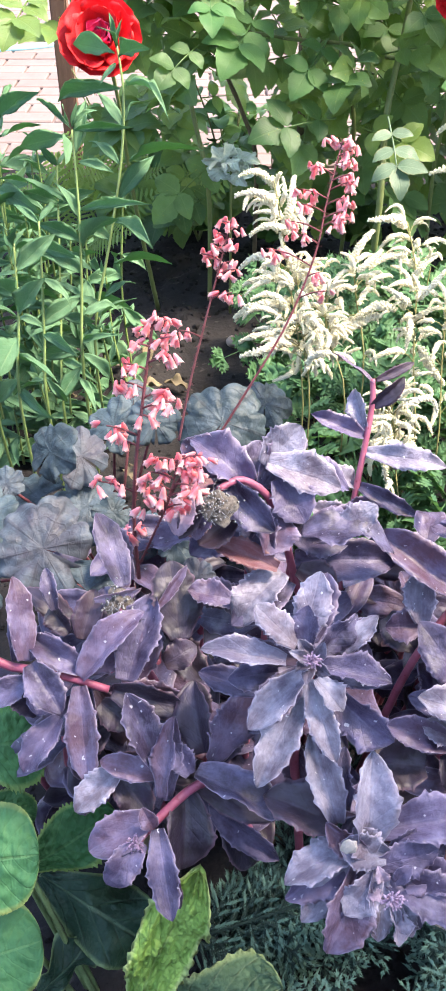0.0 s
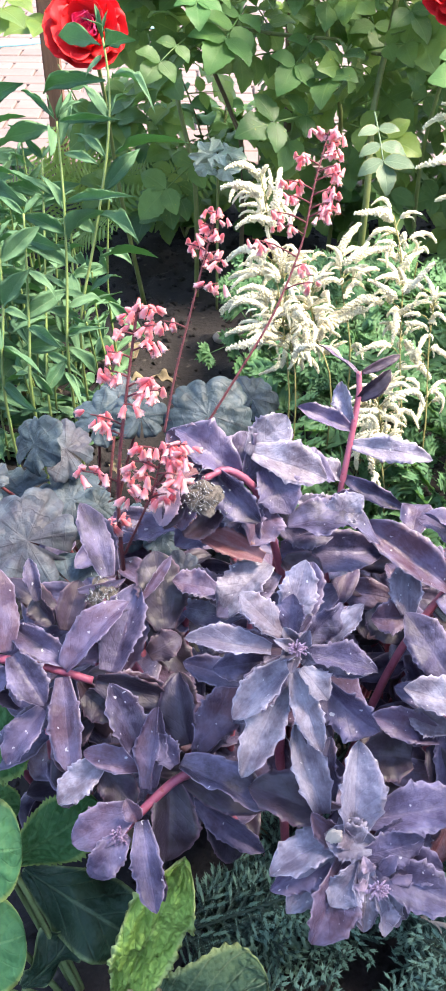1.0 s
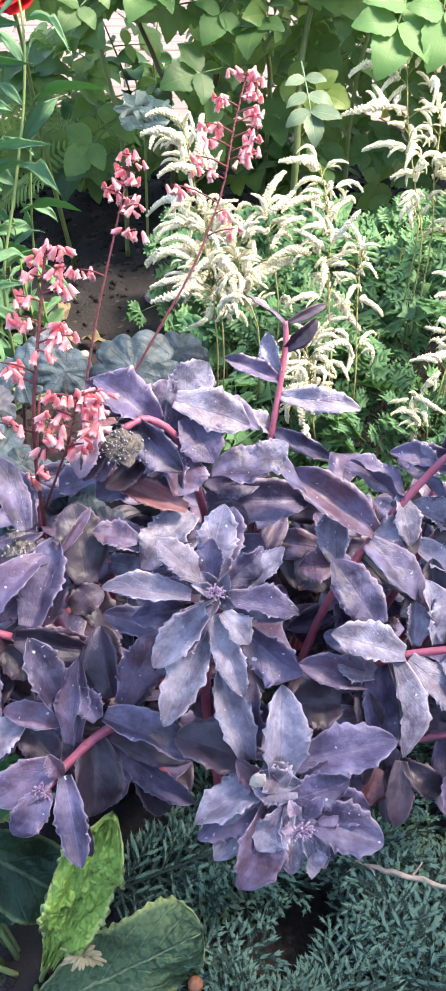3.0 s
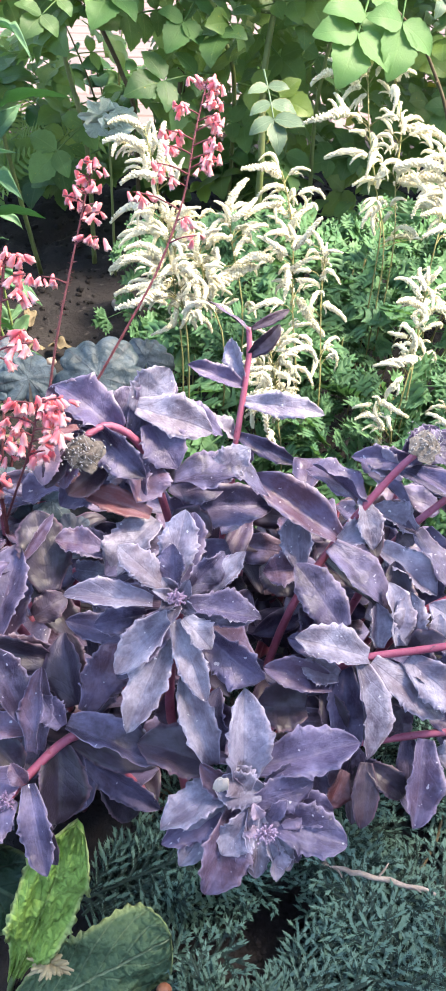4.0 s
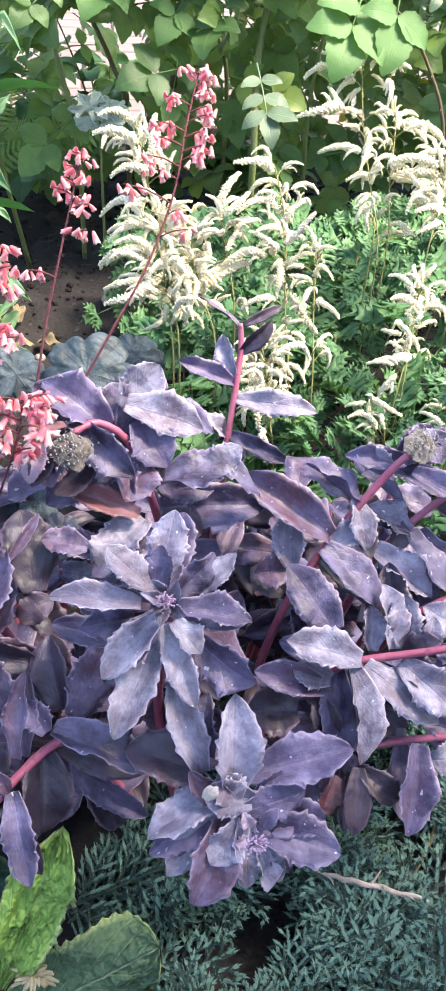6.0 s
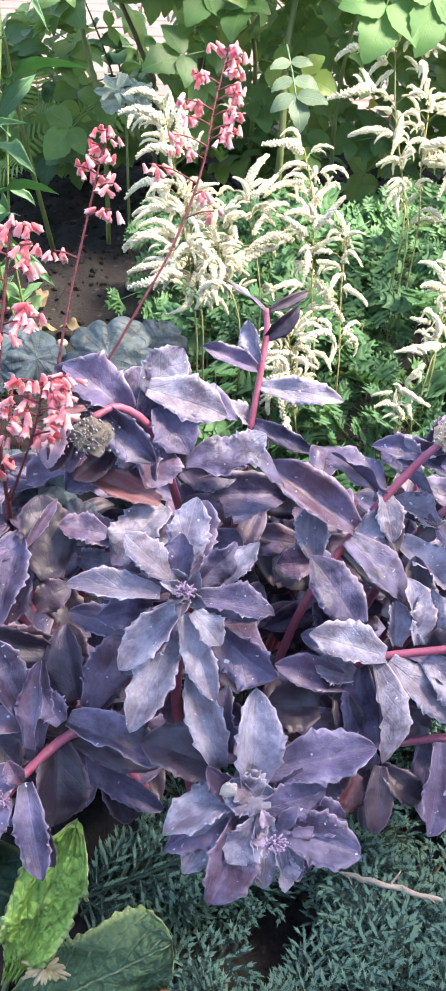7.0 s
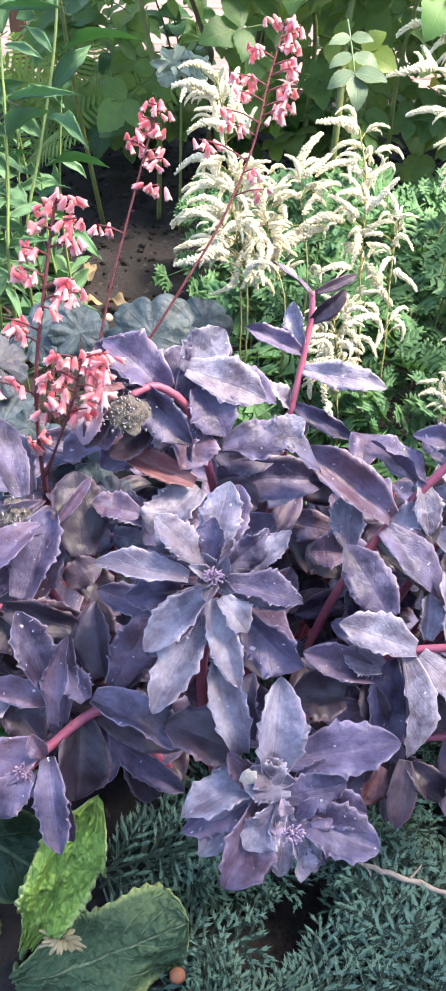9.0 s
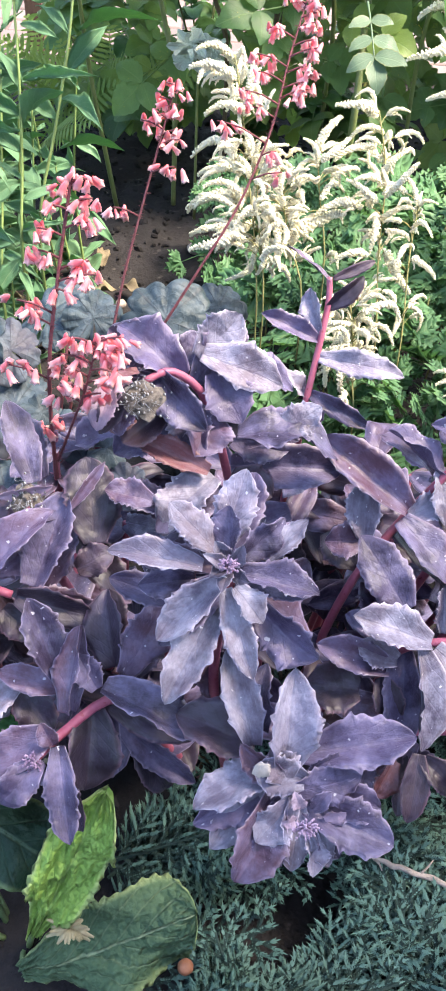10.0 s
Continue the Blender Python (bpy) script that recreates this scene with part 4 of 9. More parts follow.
s = shoot_h2 = shoot("purple stonecrop shoot with narrow leaning stem",
          [(0.166, 0.512, 0.000), (0.247, 0.528, 0.262), (0.269, 0.541, 0.296), (0.312, 0.551, 0.338), (0.352, 0.554, 0.370)])
leaf(s, (0.284, 0.533, 0.315), (0.245, 0.551, 0.334), 0.025, 20, YOUNG)
leaf(s, (0.284, 0.531, 0.321), (0.318, 0.486, 0.282), 0.028, -25, SEDUM_LEAVES)
leaf(s, (0.270, 0.533, 0.320), (0.279, 0.520, 0.313), 0.019, 0, OLD_SHADED)
leaf(s, (0.249, 0.524, 0.308), (0.300, 0.490, 0.278), 0.030, -10, YOUNG)
leaf(s, (0.328, 0.553, 0.331), (0.359, 0.563, 0.344), 0.024, 0, SEDUM_LEAVES)
leaf(s, (0.317, 0.558, 0.337), (0.298, 0.568, 0.350), 0.015, 0, SEDUM_LEAVES)
leaf(s, (0.297, 0.555, 0.308), (0.256, 0.567, 0.318), 0.022, 15, OLD_SHADED)
leaf(s, (0.301, 0.554, 0.299), (0.328, 0.491, 0.268), 0.031, -20, TOOTHED)
leaf(s, (0.317, 0.562, 0.319), (0.342, 0.534, 0.312), 0.021, -10, OLD_SHADED)
leaf(s, (0.271, 0.540, 0.288), (0.286, 0.499, 0.271), 0.029, -20, SEDUM_LEAVES)
leaf(s, (0.265, 0.541, 0.277), (0.247, 0.508, 0.262), 0.021, 0, TOOTHED)
leaf(s, (0.323, 0.564, 0.333), (0.298, 0.588, 0.348), 0.023, 0, SEDUM_LEAVES)

s = shoot_h3 = shoot("purple stonecrop shoot with broad pale leaves",
          [(0.173, 0.490, 0.000), (0.262, 0.477, 0.239), (0.287, 0.481, 0.270), (0.329, 0.483, 0.295), (0.367, 0.487, 0.313)])
leaf(s, (0.250, 0.441, 0.273), (0.249, 0.480, 0.312), 0.026, 15, YOUNG)
leaf(s, (0.265, 0.442, 0.272), (0.266, 0.474, 0.305), 0.027, -15, YOUNG)
leaf(s, (0.234, 0.443, 0.270), (0.236, 0.469, 0.298), 0.021, 10, YOUNG)
leaf(s, (0.318, 0.453, 0.275), (0.285, 0.467, 0.294), 0.030, -10, YOUNG)
leaf(s, (0.283, 0.438, 0.271), (0.290, 0.458, 0.292), 0.019, 0, YOUNG)
leaf(s, (0.307, 0.448, 0.271), (0.334, 0.464, 0.292), 0.025, 0, PINKISH)
leaf(s, (0.261, 0.456, 0.260), (0.260, 0.507, 0.309), 0.029, 10, OLD_SHADED)
leaf(s, (0.241, 0.459, 0.249), (0.248, 0.505, 0.280), 0.025, 10, TOOTHED)
leaf(s, (0.289, 0.480, 0.262), (0.306, 0.444, 0.253), 0.030, -10, OLD_SHADED)
leaf(s, (0.291, 0.489, 0.266), (0.299, 0.516, 0.285), 0.029, 0, TOOTHED)
leaf(s, (0.306, 0.493, 0.268), (0.324, 0.457, 0.249), 0.033, -10, SEDUM_LEAVES)
leaf(s, (0.327, 0.492, 0.275), (0.355, 0.518, 0.295), 0.025, 0, TOOTHED)

s = shoot_i = shoot("purple stonecrop shoot lying sideways with a magenta stem",
          [(0.135, 0.469, 0.000), (0.178, 0.432, 0.234), (0.200, 0.427, 0.269), (0.221, 0.426, 0.280), (0.274, 0.422, 0.292), (0.322, 0.419, 0.304)])
leaf(s, (0.220, 0.423, 0.283), (0.158, 0.435, 0.298), 0.031, 15, YOUNG)
leaf(s, (0.209, 0.418, 0.282), (0.208, 0.359, 0.235), 0.033, -10, YOUNG)
leaf(s, (0.223, 0.420, 0.281), (0.282, 0.384, 0.246), 0.031, -15, YOUNG)
leaf(s, (0.255, 0.423, 0.278), (0.297, 0.389, 0.251), 0.033, 10, YOUNG)
leaf(s, (0.191, 0.414, 0.260), (0.134, 0.428, 0.272), 0.026, 10, SEDUM_LEAVES)
leaf(s, (0.196, 0.418, 0.268), (0.164, 0.426, 0.278), 0.022, 0, YOUNG)
leaf(s, (0.282, 0.420, 0.278), (0.318, 0.412, 0.269), 0.024, 0, TOOTHED)
leaf(s, (0.202, 0.446, 0.294), (0.167, 0.485, 0.335), 0.036, 12, SEDUM_LEAVES)
leaf(s, (0.185, 0.412, 0.253), (0.196, 0.384, 0.231), 0.023, 10, OLD_SHADED)
leaf(s, (0.170, 0.408, 0.240), (0.128, 0.411, 0.243), 0.040, 0, OLD_SHADED)
leaf(s, (0.217, 0.435, 0.265), (0.159, 0.455, 0.275), 0.025, -10, SEDUM_LEAVES)
leaf(s, (0.204, 0.431, 0.266), (0.205, 0.373, 0.219), 0.029, 5, SEDUM_LEAVES)
leaf(s, (0.223, 0.430, 0.264), (0.281, 0.395, 0.237), 0.027, -20, OLD_SHADED)
leaf(s, (0.241, 0.434, 0.263), (0.295, 0.410, 0.257), 0.029, -15, TOOTHED)
leaf(s, (0.189, 0.429, 0.238), (0.136, 0.440, 0.248), 0.024, 0, SEDUM_LEAVES)
leaf(s, (0.261, 0.435, 0.273), (0.287, 0.429, 0.294), 0.021, 0, OLD_SHADED)
leaf(s, (0.247, 0.433, 0.268), (0.270, 0.402, 0.265), 0.019, -20, TOOTHED)
leaf(s, (0.176, 0.433, 0.224), (0.190, 0.407, 0.196), 0.022, 0, TOOTHED)
leaf(s, (0.287, 0.430, 0.282), (0.312, 0.408, 0.279), 0.023, 0, TOOTHED)

s = shoot_j = shoot("greyish purple stonecrop shoot with drooping lower leaves",
          [(0.141, 0.452, 0.000), (0.192, 0.394, 0.193), (0.235, 0.393, 0.207), (0.286, 0.386, 0.223), (0.339, 0.374, 0.242)])
leaf(s, (0.269, 0.384, 0.219), (0.253, 0.328, 0.174), 0.030, 12, SEDUM_LEAVES)
leaf(s, (0.219, 0.374, 0.205), (0.211, 0.333, 0.170), 0.022, 10, OLD_SHADED)
leaf(s, (0.222, 0.372, 0.201), (0.253, 0.352, 0.183), 0.023, -10, OLD_SHADED)
leaf(s, (0.310, 0.375, 0.211), (0.276, 0.373, 0.210), 0.026, 0, YOUNG)
leaf(s, (0.259, 0.397, 0.218), (0.238, 0.411, 0.235), 0.024, 0, OLD_SHADED)
leaf(s, (0.201, 0.374, 0.195), (0.184, 0.351, 0.174), 0.021, 0, RUSTY)
leaf(s, (0.307, 0.393, 0.218), (0.275, 0.400, 0.226), 0.019, 0, SEDUM_LEAVES)
leaf(s, (0.246, 0.391, 0.211), (0.254, 0.405, 0.227), 0.022, 0, OLD_SHADED)
leaf(s, (0.300, 0.382, 0.209), (0.322, 0.357, 0.186), 0.028, 0, SEDUM_LEAVES)
leaf(s, (0.263, 0.398, 0.200), (0.258, 0.347, 0.161), 0.024, 0, SEDUM_LEAVES)
leaf(s, (0.215, 0.394, 0.180), (0.210, 0.351, 0.144), 0.019, 0, OLD_SHADED)
leaf(s, (0.219, 0.395, 0.178), (0.252, 0.369, 0.159), 0.020, -10, TOOTHED)
leaf(s, (0.289, 0.396, 0.206), (0.314, 0.372, 0.202), 0.022, 0, TOOTHED)
leaf(s, (0.192, 0.397, 0.172), (0.179, 0.370, 0.139), 0.025, 0, TOOTHED)
leaf(s, (0.223, 0.397, 0.187), (0.195, 0.381, 0.158), 0.025, 0, TOOTHED)
leaf(s, (0.325, 0.392, 0.221), (0.322, 0.350, 0.193), 0.024, 0, OLD_SHADED)
leaf(s, (0.255, 0.404, 0.201), (0.227, 0.433, 0.211), 0.030, 0, SEDUM_LEAVES)

# older leaves deep in the clump, every third in the tone darkened for shade
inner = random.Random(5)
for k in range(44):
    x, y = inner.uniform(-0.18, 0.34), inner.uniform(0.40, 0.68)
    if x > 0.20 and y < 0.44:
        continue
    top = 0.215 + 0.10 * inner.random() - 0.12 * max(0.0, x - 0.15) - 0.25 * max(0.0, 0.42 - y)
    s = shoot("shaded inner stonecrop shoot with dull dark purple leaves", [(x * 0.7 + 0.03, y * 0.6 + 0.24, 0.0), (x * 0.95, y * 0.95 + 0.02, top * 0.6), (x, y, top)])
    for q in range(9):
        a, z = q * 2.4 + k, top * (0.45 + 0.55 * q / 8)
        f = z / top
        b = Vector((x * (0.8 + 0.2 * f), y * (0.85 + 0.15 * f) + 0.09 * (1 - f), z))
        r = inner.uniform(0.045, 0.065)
        leaf(s, b, b + Vector((math.cos(a) * r, math.sin(a) * r, inner.uniform(-0.02, 0.02))), inner.uniform(0.024, 0.034), 0, INNER_OLD_SHADED if q % 3 == 0 else INNER)

# ---- coral bells ----
def lobed(name, material, seed, lobes=7, rings=9, seg=108, dome=0.20, ruffle=0.11):
    """A round lobed leaf of radius one with a notch at its stalk, radial veins sunk in and a scalloped rim; y points away from the stalk."""
    rng = random.Random(seed)
    ph = rng.uniform(0, 6)
    span = radians(350)
    verts, uvs, faces = [], [], []
    for lay in (1, -1):
        for i in range(rings + 1):
            r = (i / rings) ** 0.85
            for j in range(seg + 1):
                q = j / seg
                a = -span / 2 + span * q
                q += 0.020 * math.sin(2 * math.pi * q + ph) + 0.012 * math.sin(6 * math.pi * q + 2 * ph)
                lobe = abs(math.sin(q * lobes * math.pi))
                scallop = abs(math.sin(q * lobes * 3 * math.pi))
                rim = 0.69 + 0.22 * lobe ** 0.55 + 0.055 * scallop ** 0.8 + 0.06 * math.sin(a * 2 + ph)
                rim *= 1 - 0.22 * max(0, abs(a) / (span / 2) - 0.75) * 2
                rr = r * rim
                vein = (1 - min(1.0, abs(((q * lobes) % 1.0) - 0.5) * 14)) * r * (1.1 - r)
                z = dome * (0.3 * r - r * r) - 0.014 * vein + 0.012 * lobe * r * (1.2 - r)
                z += ruffle * r ** 3 * (math.sin(q * 5 * 2 * math.pi + ph) + 0.22 * math.sin(q * 13 * 2 * math.pi + 2 * ph)) + 0.075 * noise.noise((rr * math.sin(a) * 4 + seed, rr * math.cos(a) * 4, 1)) + 0.02 * noise.noise((rr * math.sin(a) * 14, rr * math.cos(a) * 14, seed))
                verts.append((rr * math.sin(a), rr * math.cos(a), z + lay * 0.008))
                uvs.append((0.5 + 0.45 * (q * lobes % 1.0 - 0.5), r))
    w, n = seg + 1, (rings + 1) * (seg + 1)
    for i in range(rings):
        for j in range(seg):
            a = i * w + j
            faces.append((a, a + w, a + w + 1, a + 1))
            faces.append((n + a, n + a + 1, n + a + w + 1, n + a + w))
    for j in range(seg):
        a = rings * w + j
        faces.append((a, n + a, n + a + 1, a + 1))
    return meshed(name, verts, faces, material, uvs)


HEUCH_LEAVES = [lobed("leaf", M_HEUCH, i, lobes=(6, 5, 7, 6)[i]) for i in range(4)]
heuchera = thing("coral_bells", "coral bells plant with ruffled slate-grey leaves and red flower stalks", "coral bells", at=(-0.16, 0.78, 0.0))
crown = Vector((-0.14, 0.80, 0.02))


def round_leaf(centre, radius, facing, turn, k):
    """A leaf blade at centre on its own thin stalk from the crown."""
    c = Vector(centre)
    z = Vector(facing).normalized()
    y = c - crown - z * (c - crown).dot(z)
    if y.length < 1e-4:
        y = Vector((0, 1, 0)) - z * z.y
    m = framed(c, c + y, z) @ Matrix.Rotation(radians(turn), 4, "Z")
    ob = put("leaf", HEUCH_LEAVES[k % 4], heuchera, m @ Matrix.Diagonal((radius, radius, radius, 1)))
    me, _ = tube("leaf_stalk", [crown, (crown + c) / 2 + Vector((0, 0, 0.03)), c - z * 0.003], [0.0022, 0.002, 0.0016], M_HEUCH_STEM, sides=6)
    put("leaf_stalk", me, heuchera, Matrix())
    return ob


def bell_mesh(seed):
    """A hanging bell: pink calyx with pale pleated petal tips; hangs along -z, one long."""
    rng = random.Random(seed)
    prof = ((0.0, 0.05), (-0.07, 0.14), (-0.25, 0.22), (-0.45, 0.27), (-0.62, 0.30), (-0.80, 0.32), (-1.0, 0.38))
    verts, faces, seg = [], [], 15
    for i, (z, r) in enumerate(prof):
        for k in range(seg):
            a = 2 * math.pi * k / seg
            rr, zz = r, z
            if i >= 5:
                rr *= 1 + 0.16 * math.cos(5 * a)
                zz += 0.07 * (1 - math.cos(5 * a)) * (i - 4) / 2
            rr *= 1 + 0.09 * rng.uniform(-1, 1)
            zz += 0.05 * rng.uniform(-1, 1)
            verts.append((rr * math.cos(a), rr * math.sin(a), zz))
    for i in range(len(prof) - 1):
        for k in range(seg):
            a, b = i * seg + k, i * seg + (k + 1) % seg
            faces.append((a, a + seg, b + seg, b))
    inner = len(verts)
    for k in range(seg):
        a = 2 * math.pi * k / seg
        verts.append((0.2 * math.cos(a), 0.2 * math.sin(a), -0.6))
    e = (len(prof) - 1) * seg
    for k in range(seg):
        faces.append((e + k, inner + k, inner + (k + 1) % seg, e + (k + 1) % seg))
    faces.append(tuple(inner + k for k in range(seg)))
    me = meshed("bell", verts, faces, M_BELL)
    return me


BELLS = [bell_mesh(i) for i in range(4)]


def flower_stalk(points, clusters, thick=(0.0018, 0.0010), size=0.0108, seed=0):
    """A hairy red stalk with side twigs that end in hanging bells; clusters: share along the stalk, bells, reach, sideways."""
    rng = random.Random(seed)
    pts, rad = evened(points, thick)
    v, f, path = tube_data(pts, rad, 8, steps=8)
    for i in range(0, len(path) - 1):
        for _ in range(5):
            d = Vector((rng.uniform(-1, 1), rng.uniform(-1, 1), rng.uniform(-0.4, 0.4))).normalized()
            p = path[i].lerp(path[i + 1], rng.random())
            tube_data([p, p + d * 0.0045], [0.00025, 0.0001], 3, v, f, steps=1)
    for share, n, reach, turn in clusters:
        k = min(len(path) - 2, int(share * (len(path) - 1)))
        p = path[k].lerp(path[k + 1], share * (len(path) - 1) - k)
        d = Vector((math.cos(radians(turn)), -math.sin(radians(turn)) * 0.8, 0.35)).normalized()
        e = p + d * reach
        tube_data([p, (p + e) / 2 + Vector((0, 0, reach * 0.08)), e], [0.0009, 0.0008, 0.0006], 5, v, f, steps=2)
        ends.append((p, e, n))
    me = meshed("flower_stalk", v, f, M_HEUCH_STEM)
    st = put("flower_stalk", me, heuchera, Matrix(), "thin hairy dark red stalk with coral pink bells")
    for p, e, n in ends:
        for b in range(n + n // 2):
            q = p.lerp(e, 1.0 - 0.55 * rng.random() * (b > 0)) + Vector((rng.uniform(-1, 1), rng.uniform(-1, 1), rng.uniform(-0.5, 0.7))) * 0.006
            s = size * rng.uniform(0.72, 1.12)
            tilt = Euler((rng.uniform(-1.0, 0.6), rng.uniform(-0.8, 0.8), rng.uniform(0, 6))).to_matrix().to_4x4()
            put("bell", rng.choice(BELLS), st, Matrix.Translation(q) @ tilt @ Matrix.Diagonal((s * 0.76, s * 0.76, s, 1)))
    ends.clear()


ends = []
round_leaf((-0.177, 0.616, 0.295), 0.056, (0.05, -0.62, 0.78), 8, 0)
round_leaf((-0.193, 0.767, 0.300), 0.039, (-0.55, -0.6, 0.55), -20, 1)
round_leaf((-0.161, 0.778, 0.285), 0.039, (0.3, -0.45, 0.85), 20, 2)
round_leaf((-0.129, 0.833, 0.290), 0.038, (-0.2, -0.6, 0.8), -15, 3)
round_leaf((-0.080, 0.831, 0.295), 0.035, (0.3, -0.7, 0.65), 10, 4)
round_leaf((-0.001, 0.835, 0.292), 0.056, (0.05, -0.66, 0.75), 0, 5)
round_leaf((-0.153, 0.739, 0.245), 0.048, (0.1, -0.4, 0.9), 30, 6)
round_leaf((-0.120, 0.707, 0.262), 0.024, (0.2, -0.5, 0.85), 80, 7)
round_leaf((-0.088, 0.664, 0.270), 0.030, (-0.2, -0.5, 0.85), -40, 8)
round_leaf((-0.134, 0.590, 0.262), 0.034, (0.1, -0.6, 0.8), 100, 9)
round_leaf((-0.048, 0.643, 0.275), 0.024, (0.1, -0.5, 0.85), 10, 10)
round_leaf((-0.243, 0.745, 0.270), 0.024, (-0.1, -0.5, 0.85), -60, 11)
round_leaf((-0.026, 0.608, 0.262), 0.023, (0, -0.5, 0.85), 40, 12)
round_leaf((-0.115, 0.931, 0.262), 0.028, (0.1, -0.6, 0.8), 0, 13)
round_leaf((-0.268, 0.698, 0.262), 0.049, (-0.2, -0.5, 0.85), -80, 14)
round_leaf((-0.258, 0.595, 0.262), 0.045, (-0.1, -0.5, 0.85), -100, 15)
round_leaf((0.057, 0.972, 0.225), 0.040, (0.2, -0.6, 0.8), 30, 16)
round_leaf((-0.218, 0.774, 0.225), 0.045, (0, -0.4, 0.9), 60, 17)
flower_stalk([(-0.073, 0.528, 0.343), (-0.074, 0.536, 0.399), (-0.069, 0.535, 0.460), (-0.060, 0.560, 0.520), (-0.052, 0.585, 0.567)],
             [(0.98, 3, 0.004, 90), (0.95, 4, 0.012, 10), (0.93, 3, 0.008, 170), (0.88, 5, 0.018, 0), (0.87, 3, 0.012, 160), (0.82, 5, 0.02, 10), (0.8, 4, 0.018, 175), (0.74, 6, 0.02, 180), (0.71, 7, 0.022, -5), (0.68, 6, 0.03, 15), (0.66, 3, 0.012, 60), (0.6, 5, 0.026, 185), (0.57, 2, 0.014, 190), (0.4, 6, 0.03, 185), (0.4, 1, 0.012, 10), (0.24, 3, 0.01, 20), (0.2, 4, 0.01, 180)], seed=1)
flower_stalk([(-0.071, 0.530, 0.360), (-0.055, 0.518, 0.408), (-0.042, 0.511, 0.447), (-0.034, 0.524, 0.478)],
             [(1.0, 5, 0.006, 0), (0.97, 5, 0.02, 10), (0.95, 5, 0.02, 170), (0.9, 5, 0.02, 30), (0.88, 5, 0.016, -30), (0.84, 5, 0.022, 0), (0.82, 5, 0.022, 180), (0.78, 5, 0.02, 40), (0.74, 4, 0.018, 190), (0.7, 5, 0.018, 10), (0.64, 4, 0.018, 180), (0.58, 4, 0.014, 0), (0.54, 3, 0.014, 190)], seed=2, thick=(0.0011, 0.0007))
flower_stalk([(-0.044, 0.694, 0.369), (-0.033, 0.721, 0.417), (-0.019, 0.748, 0.465), (-0.005, 0.774, 0.511), (0.008, 0.797, 0.554)],
             [(1.0, 2, 0.003, 0), (0.97, 3, 0.008, 170), (0.94, 3, 0.008, 0), (0.9, 3, 0.01, 180), (0.88, 3, 0.008, 10), (0.84, 3, 0.012, 190), (0.8, 4, 0.02, 185), (0.78, 3, 0.016, 5), (0.74, 3, 0.02, 10), (0.63, 5, 0.022, 5), (0.46, 4, 0.024, 180)], seed=3, thick=(0.0013, 0.0008), size=0.011)
flower_stalk([(-0.007, 0.743, 0.335), (0.028, 0.763, 0.389), (0.066, 0.792, 0.447), (0.094, 0.829, 0.506), (0.106, 0.861, 0.552), (0.121, 0.897, 0.595)],
             [(1.0, 4, 0.008, 0), (0.98, 4, 0.014, 180), (0.96, 3, 0.016, 10), (0.93, 4, 0.014, 0), (0.9, 4, 0.019, 10), (0.87, 5, 0.025, 185), (0.85, 4, 0.022, 5), (0.82, 5, 0.027, 0), (0.79, 6, 0.03, 180), (0.77, 5, 0.025, 8), (0.74, 5, 0.025, 185), (0.72, 5, 0.023, 5), (0.69, 6, 0.03, 0), (0.67, 5, 0.033, 182), (0.63, 4, 0.03, 185), (0.56, 5, 0.049, 190), (0.53, 4, 0.014, 0), (0.47, 2, 0.03, 10)], seed=4, thick=(0.0014, 0.0008))

# ---- astilbe ----
def spike_mesh(seed, arch, n=120):
    """A tapering spike from the origin to one along y, bowed upward, packed with tiny round florets."""
    rng = random.Random(seed)
    verts, faces = [], []

    def axis(u):
        return Vector((0.05 * math.sin(u * 4 + seed), u, arch * 4 * u * (1 - u) ** 0.8 * 0.9))

    for i in range(n):
        u = ((i + 0.5) / n) ** 0.9
        r = (0.062 * (1 - u) ** 0.5 + 0.018) * (0.55 + 0.45 * min(1.0, u * 7)) * (0.85 + 0.2 * math.sin(u * 23 + seed))
        a = i * 2.39996
        p = axis(u) + Vector((r * math.cos(a), 0, r * math.sin(a)))
        bead(verts, faces, p, rng.uniform(0.026, 0.046) * (1.05 - 0.4 * u))
    tube_data([axis(k / 4) for k in range(5)], [0.03, 0.068, 0.062, 0.044, 0.014], 6, verts, faces, steps=2)
    return meshed("flower_spike", verts, faces, M_AST)


SMALL = [spike_mesh(20 + i, (0.12, 0.2)[i], 55) for i in range(2)]
SPIKES = [spike_mesh(i, (0.10, 0.18, 0.26, 0.14, 0.22, 0.32)[i]) for i in range(6)]
spiked = random.Random(77)


def flower_stem(owner, points):
    """A wiry stem from the ground through the points."""
    pts, rad = evened([(points[0][0], points[0][1] + 0.02, 0.0), *points], (0.0011, 0.0007))
    me, _ = tube("flower_stem", pts, rad, M_AST_STEM, sides=6)
    return put("flower_stem", me, owner, Matrix())


